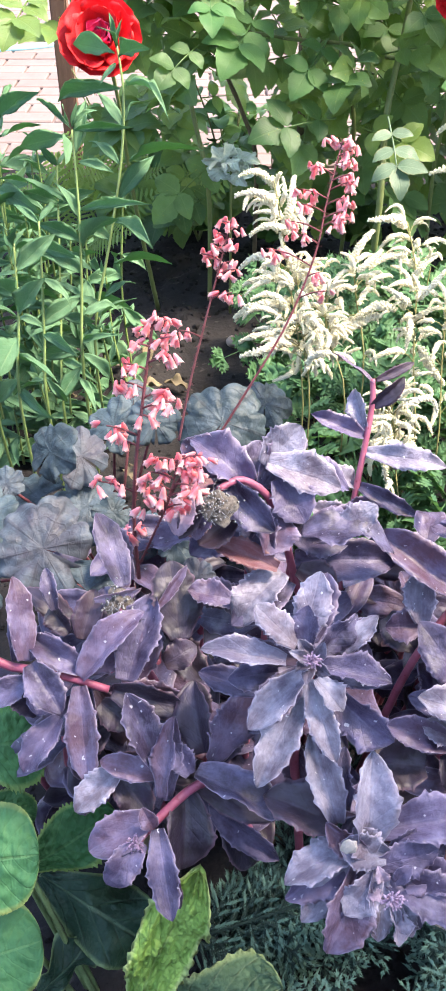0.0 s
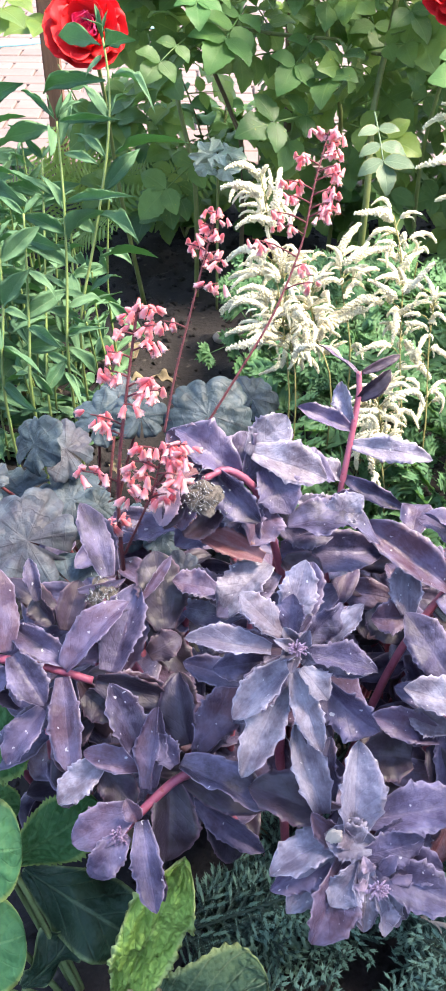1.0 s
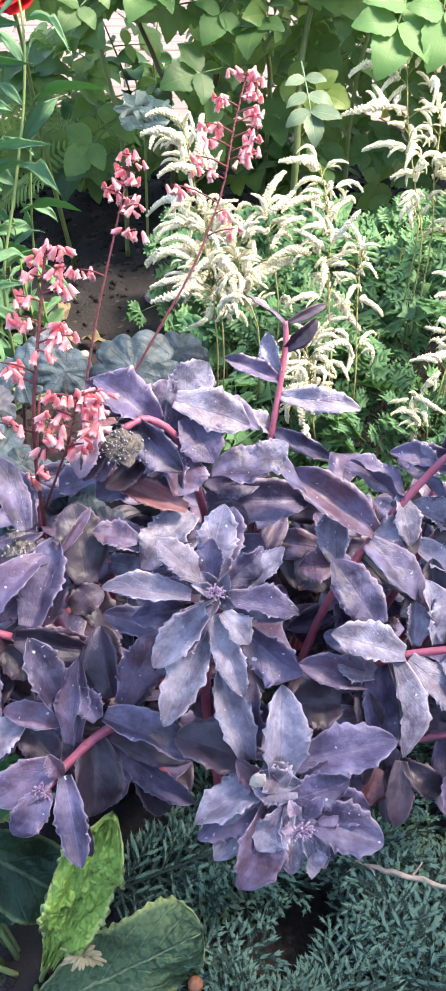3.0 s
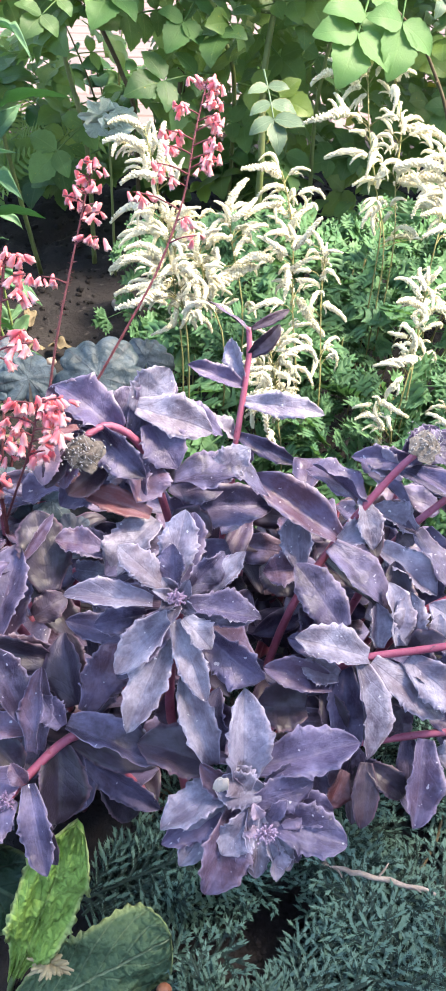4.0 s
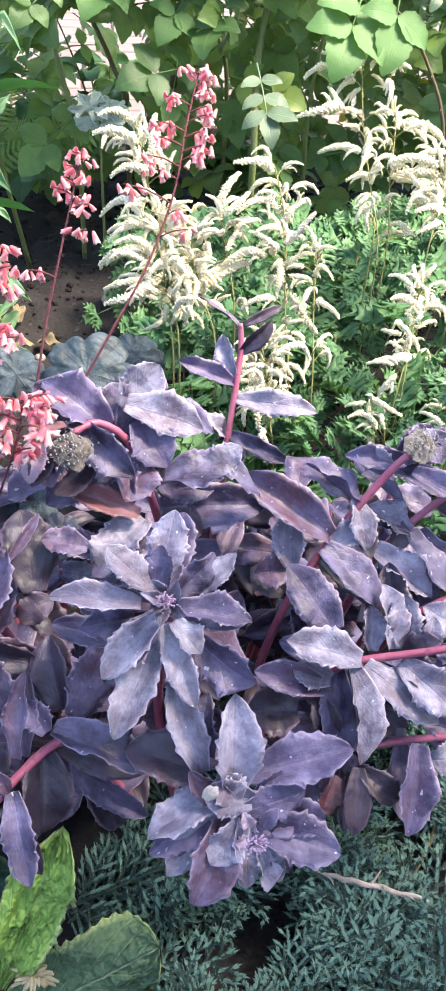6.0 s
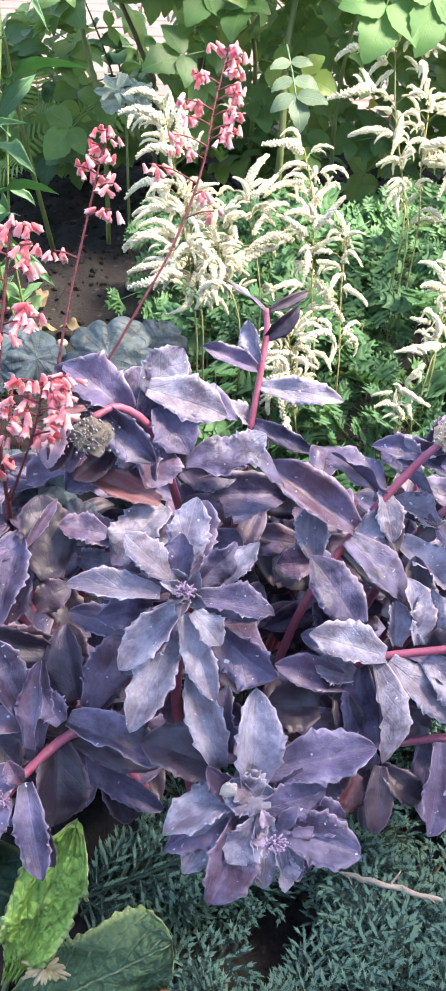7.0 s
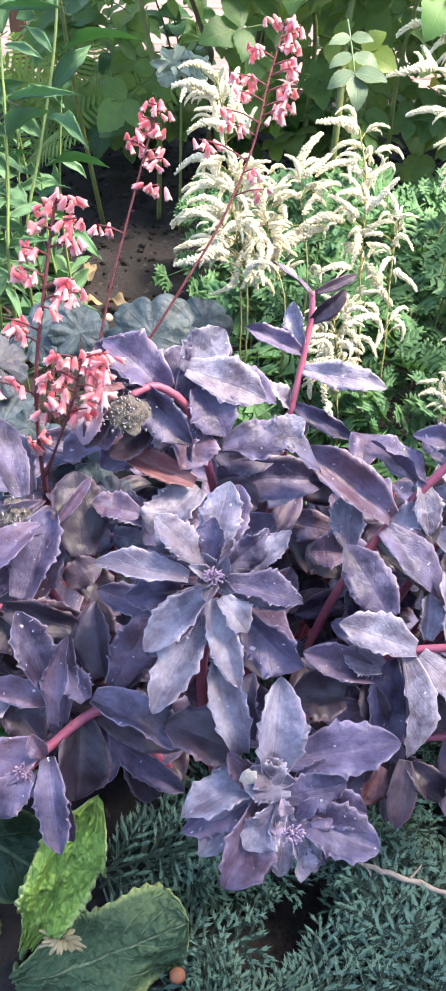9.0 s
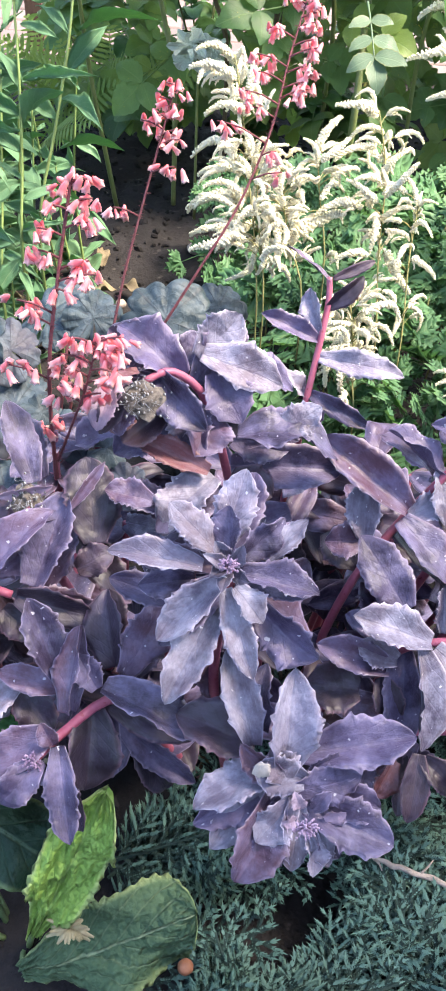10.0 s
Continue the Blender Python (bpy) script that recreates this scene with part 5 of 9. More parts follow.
def spike(stem, root, base, tip):
    """One creamy spike, joined to its stem by a short wiry branch."""
    long = (Vector(tip) - Vector(base)).length
    m = framed(base, tip, UP + Vector((0, -0.3, 0)), spiked.uniform(-35, 35))
    fat = max(long, 0.034) * spiked.uniform(1.0, 1.3)
    put("flower_spike", spiked.choice(SPIKES), stem, m @ Matrix.Diagonal((fat, long, fat, 1)))
    for k in range(2):
        at = Vector(base).lerp(Vector(tip), spiked.uniform(-0.15, 0.3))
        d = (Vector(tip) - Vector(base)).normalized() + Vector((spiked.uniform(-1, 1), spiked.uniform(-1, 1), spiked.uniform(-0.8, 0.6)))
        ln = long * spiked.uniform(0.35, 0.6)
        put("flower_spike", spiked.choice(SMALL), stem, framed(at, at + d, UP) @ Matrix.Diagonal((ln * 1.3, ln, ln * 1.3, 1)))
    me, _ = tube("branch", [root, Vector(root).lerp(Vector(base), 0.6) + Vector((0, 0, 0.003)), base], [0.0007, 0.0006, 0.0005], M_AST_STEM, sides=4, steps=2)
    put("branch", me, stem, Matrix())


def cut_leaf(name, material, seed, pairs=4, narrow=0.46):
    """A ferny leaf one long: a rachis with pairs of toothed, deeply cut leaflets."""
    rng = random.Random(seed)
    verts, faces, uvs = [], [], []

    def leaflet(at, d, ln, wd):
        side = Vector((-d.y, d.x, rng.uniform(-0.7, 0.7))).normalized()
        bow = rng.uniform(-0.15, 0.1)
        pts = [(0.0, 0.06), (0.10, 0.40), (0.36, 1.10), (0.29, 0.58), (0.35, 0.62), (0.60, 0.95), (0.53, 0.46), (0.59, 0.46), (0.82, 0.58), (0.75, 0.26), (1.06, 0.0)]
        s = len(verts)
        for u, hw in pts:
            c = at + d * (ln * u) + Vector((0, 0, ln * (bow * u * u + 0.04)))
            for k, t in ((-1, 1), (0, 0), (1, 1)):
                fwd = d * (0.10 * ln * hw * abs(k))
                verts.append(tuple(c + side * (k * wd * hw) + fwd + Vector((0, 0, 0.18 * wd * hw * abs(k)))))
                uvs.append((0.5 + 0.5 * k * hw, u))
        for i in range(len(pts) - 1):
            a = s + i * 3
            faces.append((a, a + 1, a + 4, a + 3))
            faces.append((a + 1, a + 2, a + 5, a + 4))

    for i in range(pairs):
        u = 0.22 + 0.55 * i / max(1, pairs - 1)
        for sgn in (-1, 1):
            a = radians(rng.uniform(42, 62)) * sgn
            ln = (0.46 - 0.22 * u) * rng.uniform(0.85, 1.1)
            d = Vector((math.sin(a), math.cos(a), rng.uniform(-0.1, 0.2))).normalized()
            at = Vector((0, u, 0.06 * math.sin(u * 3)))
            leaflet(at, d, ln, ln * narrow)
            for b in (-1, 1):
                a2 = a + b * radians(48)
                d2 = Vector((math.sin(a2), math.cos(a2), rng.uniform(-0.1, 0.2))).normalized()
                leaflet(at + d * ln * 0.3, d2, ln * 0.5, ln * 0.5 * narrow)
    leaflet(Vector((0, 0.76, 0.04)), Vector((0, 1, 0)), 0.34, 0.34 * narrow)
    top = len(verts)
    tube_data([(0, 0, 0), (0, 0.4, 0.05), (0, 0.8, 0.04)], [0.012, 0.009, 0.005], 4, verts, faces, steps=2)
    uvs += [(0.5, 0.5)] * (len(verts) - top)
    return meshed(name, verts, faces, material, uvs)


AST_LEAVES = [cut_leaf("leaf", M_AST_LEAF, i, pairs=2 + i % 2) for i in range(5)]

astilbe = thing("astilbe", "white astilbe with creamy arching plumes over ferny green leaves", "astilbe", at=(0.22, 1.05, 0.0))
p = flower_stem(astilbe, [(0.100, 0.901, 0.273), (0.083, 1.002, 0.394), (0.070, 1.058, 0.461), (0.064, 1.081, 0.488)])
spike(p, (0.067, 1.069, 0.474), (0.067, 1.116, 0.467), (0.018, 1.095, 0.488))
spike(p, (0.071, 1.057, 0.460), (0.064, 1.021, 0.485), (0.014, 1.000, 0.495))
spike(p, (0.074, 1.042, 0.442), (0.079, 1.075, 0.440), (0.039, 1.080, 0.447))
spike(p, (0.076, 1.033, 0.431), (0.081, 1.015, 0.450), (0.033, 0.993, 0.450))
spike(p, (0.071, 1.055, 0.457), (0.071, 1.031, 0.478), (0.073, 1.042, 0.507))
spike(p, (0.074, 1.043, 0.443), (0.078, 1.006, 0.470), (0.089, 1.042, 0.508))
spike(p, (0.070, 1.060, 0.463), (0.071, 1.107, 0.457), (0.067, 1.142, 0.472))
spike(p, (0.074, 1.041, 0.440), (0.090, 1.071, 0.439), (0.085, 1.113, 0.463))
spike(p, (0.076, 1.032, 0.429), (0.096, 0.993, 0.458), (0.107, 0.990, 0.484))
spike(p, (0.084, 0.995, 0.386), (0.080, 1.046, 0.373), (0.026, 1.045, 0.360))
spike(p, (0.085, 0.989, 0.379), (0.076, 0.988, 0.391), (0.017, 1.014, 0.396))
spike(p, (0.087, 0.980, 0.368), (0.087, 0.998, 0.370), (0.017, 0.986, 0.340))
spike(p, (0.088, 0.971, 0.357), (0.077, 0.959, 0.375), (0.034, 0.942, 0.393))
spike(p, (0.085, 0.990, 0.380), (0.092, 0.992, 0.391), (0.096, 0.992, 0.434))
spike(p, (0.083, 1.000, 0.392), (0.088, 0.996, 0.406), (0.068, 1.031, 0.419))
spike(p, (0.074, 1.042, 0.442), (0.077, 1.033, 0.457), (0.092, 0.992, 0.462))
spike(p, (0.069, 1.062, 0.465), (0.050, 1.024, 0.491), (0.022, 0.987, 0.487))
spike(p, (0.088, 0.974, 0.360), (0.090, 1.007, 0.355), (0.094, 0.978, 0.344))
spike(p, (0.073, 1.048, 0.448), (0.084, 1.034, 0.465), (0.097, 0.998, 0.468))
spike(p, (0.088, 0.972, 0.358), (0.094, 1.023, 0.344), (0.105, 1.030, 0.371))
spike(p, (0.075, 1.040, 0.439), (0.060, 1.019, 0.459), (0.037, 1.000, 0.486))
spike(p, (0.090, 0.960, 0.344), (0.098, 0.927, 0.374), (0.118, 0.896, 0.377))
spike(p, (0.082, 1.008, 0.401), (0.084, 1.032, 0.402), (0.093, 0.993, 0.398))
spike(p, (0.091, 0.959, 0.342), (0.092, 0.925, 0.373), (0.108, 0.929, 0.390))
spike(p, (0.090, 0.962, 0.347), (0.071, 0.947, 0.367), (0.042, 0.973, 0.368))
spike(p, (0.082, 1.007, 0.400), (0.067, 0.979, 0.425), (0.044, 0.965, 0.418))
spike(p, (0.072, 1.052, 0.453), (0.070, 1.086, 0.451), (0.058, 1.055, 0.434))
spike(p, (0.067, 1.072, 0.477), (0.059, 1.128, 0.468), (0.043, 1.128, 0.482))
spike(p, (0.081, 1.012, 0.406), (0.073, 0.995, 0.425), (0.052, 0.966, 0.411))
spike(p, (0.079, 1.018, 0.414), (0.076, 0.982, 0.442), (0.083, 0.955, 0.429))
spike(p, (0.076, 1.034, 0.432), (0.073, 1.017, 0.451), (0.074, 1.043, 0.461))
p = flower_stem(astilbe, [(0.106, 0.879, 0.278), (0.097, 0.944, 0.356), (0.091, 0.984, 0.403), (0.085, 0.999, 0.421)])
spike(p, (0.098, 0.937, 0.347), (0.077, 0.943, 0.356), (0.021, 0.933, 0.339))
spike(p, (0.100, 0.927, 0.335), (0.077, 0.932, 0.345), (0.019, 0.894, 0.347))
spike(p, (0.097, 0.947, 0.359), (0.066, 0.931, 0.380), (0.024, 0.938, 0.371))
spike(p, (0.094, 0.966, 0.382), (0.099, 0.960, 0.397), (0.130, 0.972, 0.401))
spike(p, (0.095, 0.957, 0.371), (0.103, 1.008, 0.357), (0.121, 1.029, 0.383))
spike(p, (0.097, 0.947, 0.359), (0.108, 0.970, 0.359), (0.151, 0.974, 0.367))
spike(p, (0.098, 0.937, 0.347), (0.114, 0.927, 0.365), (0.126, 0.910, 0.321))
spike(p, (0.100, 0.927, 0.335), (0.100, 0.931, 0.345), (0.087, 0.918, 0.307))
spike(p, (0.100, 0.924, 0.332), (0.102, 0.914, 0.351), (0.099, 0.901, 0.315))
spike(p, (0.098, 0.937, 0.347), (0.095, 0.969, 0.342), (0.060, 0.947, 0.317))
spike(p, (0.097, 0.947, 0.359), (0.129, 0.949, 0.370), (0.147, 0.922, 0.381))
spike(p, (0.090, 0.987, 0.407), (0.069, 1.019, 0.403), (0.050, 1.015, 0.422))
spike(p, (0.100, 0.922, 0.330), (0.092, 0.943, 0.330), (0.074, 0.919, 0.344))
spike(p, (0.094, 0.965, 0.381), (0.093, 0.933, 0.408), (0.095, 0.898, 0.408))
spike(p, (0.092, 0.978, 0.397), (0.105, 1.014, 0.391), (0.136, 0.984, 0.395))
spike(p, (0.103, 0.905, 0.310), (0.092, 0.947, 0.297), (0.063, 0.923, 0.291))
spike(p, (0.099, 0.928, 0.337), (0.099, 0.941, 0.341), (0.097, 0.942, 0.366))
spike(p, (0.092, 0.979, 0.398), (0.106, 0.997, 0.401), (0.126, 0.983, 0.431))
spike(p, (0.093, 0.968, 0.385), (0.084, 0.966, 0.398), (0.068, 0.997, 0.408))
spike(p, (0.100, 0.924, 0.333), (0.081, 0.903, 0.357), (0.054, 0.907, 0.360))
spike(p, (0.093, 0.970, 0.387), (0.096, 0.961, 0.403), (0.124, 0.953, 0.423))
spike(p, (0.102, 0.911, 0.316), (0.101, 0.876, 0.350), (0.124, 0.851, 0.372))
spike(p, (0.102, 0.912, 0.318), (0.115, 0.958, 0.303), (0.142, 0.952, 0.279))
spike(p, (0.091, 0.982, 0.401), (0.096, 1.017, 0.396), (0.112, 1.011, 0.375))
spike(p, (0.099, 0.930, 0.339), (0.107, 0.977, 0.325), (0.122, 0.959, 0.344))
spike(p, (0.101, 0.914, 0.320), (0.108, 0.928, 0.324), (0.140, 0.920, 0.326))
spike(p, (0.099, 0.929, 0.338), (0.102, 0.942, 0.342), (0.111, 0.976, 0.357))
spike(p, (0.101, 0.914, 0.321), (0.105, 0.944, 0.315), (0.116, 0.943, 0.286))
spike(p, (0.100, 0.922, 0.330), (0.098, 0.895, 0.357), (0.102, 0.910, 0.374))
spike(p, (0.089, 0.988, 0.409), (0.099, 1.012, 0.410), (0.127, 1.014, 0.403))
spike(p, (0.100, 0.922, 0.329), (0.093, 0.939, 0.332), (0.079, 0.955, 0.334))
spike(p, (0.099, 0.928, 0.337), (0.079, 0.918, 0.356), (0.065, 0.933, 0.349))
spike(p, (0.100, 0.920, 0.328), (0.107, 0.919, 0.341), (0.130, 0.909, 0.333))
spike(p, (0.100, 0.921, 0.329), (0.098, 0.963, 0.317), (0.090, 0.955, 0.302))
spike(p, (0.102, 0.908, 0.313), (0.111, 0.898, 0.331), (0.122, 0.873, 0.336))
spike(p, (0.101, 0.918, 0.325), (0.081, 0.910, 0.342), (0.057, 0.910, 0.344))
spike(p, (0.100, 0.925, 0.334), (0.111, 0.976, 0.317), (0.144, 0.980, 0.300))
spike(p, (0.093, 0.972, 0.389), (0.100, 0.970, 0.402), (0.111, 0.969, 0.422))
spike(p, (0.092, 0.980, 0.398), (0.098, 1.016, 0.393), (0.110, 1.006, 0.411))
spike(p, (0.097, 0.944, 0.356), (0.084, 0.943, 0.369), (0.068, 0.900, 0.371))
spike(p, (0.099, 0.932, 0.342), (0.108, 0.911, 0.366), (0.128, 0.906, 0.368))
p = flower_stem(astilbe, [(0.151, 0.892, 0.279), (0.131, 0.943, 0.339), (0.125, 0.978, 0.381), (0.119, 1.003, 0.411)])
spike(p, (0.124, 0.981, 0.384), (0.119, 1.019, 0.378), (0.112, 1.054, 0.398))
spike(p, (0.126, 0.971, 0.372), (0.136, 1.014, 0.362), (0.155, 1.037, 0.369))
spike(p, (0.134, 0.936, 0.330), (0.133, 0.957, 0.331), (0.202, 0.979, 0.352))
spike(p, (0.128, 0.960, 0.359), (0.218, 0.976, 0.363), (0.160, 0.964, 0.358))
spike(p, (0.129, 0.956, 0.354), (0.133, 1.007, 0.339), (0.095, 1.003, 0.359))
spike(p, (0.123, 0.986, 0.390), (0.114, 0.954, 0.418), (0.088, 0.965, 0.424))
spike(p, (0.130, 0.946, 0.342), (0.135, 0.953, 0.351), (0.161, 0.936, 0.338))
spike(p, (0.138, 0.925, 0.318), (0.132, 0.941, 0.322), (0.161, 0.913, 0.321))
spike(p, (0.130, 0.947, 0.344), (0.112, 0.928, 0.367), (0.092, 0.908, 0.393))
spike(p, (0.131, 0.941, 0.337), (0.144, 0.973, 0.331), (0.155, 0.978, 0.314))
spike(p, (0.139, 0.921, 0.313), (0.148, 0.945, 0.311), (0.169, 0.928, 0.336))
spike(p, (0.124, 0.982, 0.385), (0.125, 1.033, 0.372), (0.125, 1.030, 0.352))
spike(p, (0.136, 0.930, 0.324), (0.136, 0.938, 0.332), (0.135, 0.918, 0.362))
spike(p, (0.125, 0.975, 0.377), (0.145, 1.014, 0.370), (0.163, 1.017, 0.375))
spike(p, (0.131, 0.944, 0.341), (0.123, 0.962, 0.343), (0.086, 0.938, 0.367))
spike(p, (0.129, 0.954, 0.352), (0.133, 0.982, 0.349), (0.139, 0.943, 0.355))
spike(p, (0.127, 0.966, 0.367), (0.139, 0.971, 0.376), (0.147, 0.940, 0.381))
spike(p, (0.125, 0.978, 0.380), (0.135, 0.972, 0.395), (0.160, 0.996, 0.402))
spike(p, (0.130, 0.947, 0.344), (0.148, 0.976, 0.340), (0.182, 0.991, 0.342))
spike(p, (0.128, 0.957, 0.356), (0.121, 0.946, 0.374), (0.109, 0.950, 0.400))
spike(p, (0.129, 0.953, 0.351), (0.135, 0.970, 0.355), (0.149, 0.925, 0.352))
spike(p, (0.122, 0.988, 0.393), (0.124, 0.987, 0.405), (0.142, 0.987, 0.376))
spike(p, (0.126, 0.969, 0.370), (0.124, 0.999, 0.367), (0.111, 1.029, 0.383))
spike(p, (0.127, 0.963, 0.363), (0.107, 0.952, 0.381), (0.093, 0.950, 0.374))
spike(p, (0.121, 0.995, 0.401), (0.130, 1.029, 0.397), (0.149, 1.036, 0.399))
spike(p, (0.134, 0.935, 0.329), (0.138, 0.936, 0.341), (0.144, 0.924, 0.366))
spike(p, (0.127, 0.966, 0.366), (0.118, 0.929, 0.397), (0.116, 0.952, 0.404))
spike(p, (0.137, 0.926, 0.319), (0.138, 0.971, 0.305), (0.125, 0.973, 0.339))
spike(p, (0.126, 0.971, 0.373), (0.137, 1.001, 0.369), (0.154, 1.006, 0.394))
spike(p, (0.122, 0.990, 0.395), (0.115, 1.009, 0.398), (0.091, 1.033, 0.410))
spike(p, (0.130, 0.947, 0.344), (0.131, 0.938, 0.361), (0.153, 0.947, 0.373))
spike(p, (0.131, 0.941, 0.337), (0.125, 0.927, 0.358), (0.123, 0.902, 0.339))
spike(p, (0.125, 0.975, 0.377), (0.126, 0.938, 0.407), (0.145, 0.929, 0.428))
p = flower_stem(astilbe, [(0.177, 0.929, 0.292), (0.169, 0.991, 0.365), (0.165, 1.017, 0.396)])
spike(p, (0.166, 1.012, 0.390), (0.160, 0.989, 0.413), (0.182, 1.024, 0.448))
spike(p, (0.166, 1.011, 0.389), (0.162, 0.974, 0.418), (0.196, 0.996, 0.433))
spike(p, (0.167, 1.006, 0.383), (0.160, 0.983, 0.406), (0.140, 0.980, 0.439))
spike(p, (0.169, 0.994, 0.369), (0.158, 0.959, 0.399), (0.133, 0.945, 0.410))
spike(p, (0.170, 0.984, 0.357), (0.167, 0.975, 0.373), (0.198, 0.998, 0.371))
spike(p, (0.169, 0.995, 0.370), (0.184, 1.012, 0.374), (0.198, 1.004, 0.388))
spike(p, (0.167, 1.004, 0.381), (0.180, 1.057, 0.368), (0.196, 1.034, 0.381))
spike(p, (0.168, 1.000, 0.376), (0.180, 0.980, 0.397), (0.210, 1.004, 0.397))
spike(p, (0.171, 0.976, 0.347), (0.186, 1.024, 0.334), (0.205, 1.017, 0.322))
spike(p, (0.176, 0.943, 0.308), (0.191, 0.992, 0.292), (0.196, 0.953, 0.296))
spike(p, (0.167, 1.004, 0.380), (0.187, 1.048, 0.371), (0.210, 1.054, 0.372))
spike(p, (0.172, 0.973, 0.344), (0.189, 0.995, 0.344), (0.206, 1.011, 0.346))
p = flower_stem(astilbe, [(0.243, 0.876, 0.212), (0.243, 0.959, 0.311), (0.247, 1.021, 0.385), (0.235, 1.067, 0.441)])
spike(p, (0.239, 1.054, 0.425), (0.230, 1.053, 0.437), (0.178, 1.034, 0.459))
spike(p, (0.237, 1.061, 0.433), (0.227, 1.049, 0.450), (0.202, 1.051, 0.459))
spike(p, (0.238, 1.057, 0.428), (0.252, 1.102, 0.421), (0.279, 1.099, 0.430))
spike(p, (0.241, 1.047, 0.416), (0.250, 1.099, 0.405), (0.207, 1.083, 0.395))
spike(p, (0.244, 1.033, 0.400), (0.228, 1.010, 0.422), (0.180, 0.997, 0.408))
spike(p, (0.247, 1.022, 0.387), (0.242, 1.038, 0.391), (0.200, 1.047, 0.404))
spike(p, (0.247, 1.007, 0.369), (0.252, 1.035, 0.368), (0.270, 1.029, 0.412))
spike(p, (0.246, 1.005, 0.366), (0.238, 1.006, 0.378), (0.216, 1.034, 0.396))
spike(p, (0.246, 0.997, 0.357), (0.239, 0.971, 0.382), (0.271, 0.963, 0.423))
spike(p, (0.246, 0.992, 0.351), (0.232, 0.970, 0.374), (0.192, 0.966, 0.399))
spike(p, (0.245, 0.981, 0.338), (0.243, 0.983, 0.350), (0.277, 0.972, 0.365))
spike(p, (0.245, 0.981, 0.338), (0.244, 1.001, 0.341), (0.229, 0.950, 0.320))
spike(p, (0.244, 0.972, 0.327), (0.248, 0.966, 0.344), (0.275, 0.959, 0.332))
spike(p, (0.243, 0.957, 0.309), (0.253, 0.968, 0.315), (0.285, 0.951, 0.267))
spike(p, (0.244, 0.962, 0.315), (0.253, 1.007, 0.302), (0.221, 1.000, 0.325))
spike(p, (0.243, 0.951, 0.303), (0.228, 0.944, 0.320), (0.182, 0.933, 0.315))
spike(p, (0.243, 0.936, 0.284), (0.242, 0.947, 0.290), (0.264, 0.933, 0.297))
spike(p, (0.242, 1.042, 0.410), (0.251, 1.083, 0.404), (0.252, 1.050, 0.401))
spike(p, (0.245, 0.989, 0.347), (0.229, 0.993, 0.357), (0.201, 0.971, 0.374))
spike(p, (0.243, 0.951, 0.302), (0.252, 0.991, 0.290), (0.253, 0.999, 0.303))
spike(p, (0.246, 1.028, 0.394), (0.254, 1.081, 0.381), (0.250, 1.039, 0.373))
spike(p, (0.244, 0.971, 0.326), (0.240, 0.997, 0.324), (0.227, 0.984, 0.312))
spike(p, (0.243, 0.926, 0.272), (0.241, 0.895, 0.305), (0.251, 0.892, 0.285))
spike(p, (0.245, 1.031, 0.397), (0.269, 1.073, 0.389), (0.282, 1.042, 0.400))
spike(p, (0.244, 0.963, 0.316), (0.259, 1.009, 0.303), (0.287, 1.022, 0.306))
spike(p, (0.247, 1.022, 0.386), (0.247, 1.039, 0.390), (0.241, 1.048, 0.409))
spike(p, (0.247, 1.009, 0.371), (0.230, 0.994, 0.390), (0.202, 0.962, 0.401))
spike(p, (0.242, 1.041, 0.409), (0.256, 1.046, 0.419), (0.291, 1.054, 0.409))
p = flower_stem(astilbe, [(0.272, 0.876, 0.212), (0.280, 0.959, 0.311), (0.289, 1.005, 0.367)])
spike(p, (0.285, 0.983, 0.340), (0.289, 1.007, 0.339), (0.308, 0.989, 0.366))
spike(p, (0.282, 0.972, 0.327), (0.278, 0.974, 0.339), (0.298, 0.944, 0.347))
spike(p, (0.287, 0.993, 0.352), (0.276, 0.964, 0.379), (0.264, 0.991, 0.400))
spike(p, (0.280, 0.962, 0.315), (0.275, 0.954, 0.332), (0.255, 0.924, 0.323))
spike(p, (0.279, 0.951, 0.303), (0.278, 0.939, 0.323), (0.305, 0.922, 0.306))
spike(p, (0.284, 0.978, 0.334), (0.260, 0.951, 0.362), (0.239, 0.949, 0.359))
spike(p, (0.275, 0.914, 0.258), (0.273, 0.885, 0.291), (0.294, 0.908, 0.290))
spike(p, (0.288, 0.999, 0.359), (0.263, 0.975, 0.384), (0.232, 0.985, 0.385))
spike(p, (0.286, 0.990, 0.348), (0.278, 1.001, 0.355), (0.259, 0.986, 0.355))
spike(p, (0.275, 0.908, 0.250), (0.267, 0.899, 0.270), (0.256, 0.867, 0.257))
spike(p, (0.276, 0.917, 0.261), (0.289, 0.946, 0.255), (0.299, 0.921, 0.235))
spike(p, (0.275, 0.907, 0.250), (0.286, 0.918, 0.257), (0.296, 0.899, 0.268))
spike(p, (0.279, 0.948, 0.299), (0.269, 0.967, 0.301), (0.247, 0.940, 0.309))
spike(p, (0.278, 0.941, 0.291), (0.268, 0.947, 0.300), (0.250, 0.959, 0.313))
p = flower_stem(astilbe, [(0.216, 0.802, 0.171), (0.214, 0.842, 0.219), (0.211, 0.882, 0.267), (0.205, 0.900, 0.288)])
spike(p, (0.210, 0.884, 0.269), (0.204, 0.901, 0.271), (0.171, 0.889, 0.294))
spike(p, (0.209, 0.889, 0.275), (0.211, 0.909, 0.275), (0.190, 0.903, 0.308))
spike(p, (0.210, 0.884, 0.269), (0.215, 0.851, 0.305), (0.258, 0.859, 0.287))
spike(p, (0.207, 0.894, 0.281), (0.225, 0.932, 0.269), (0.246, 0.924, 0.288))
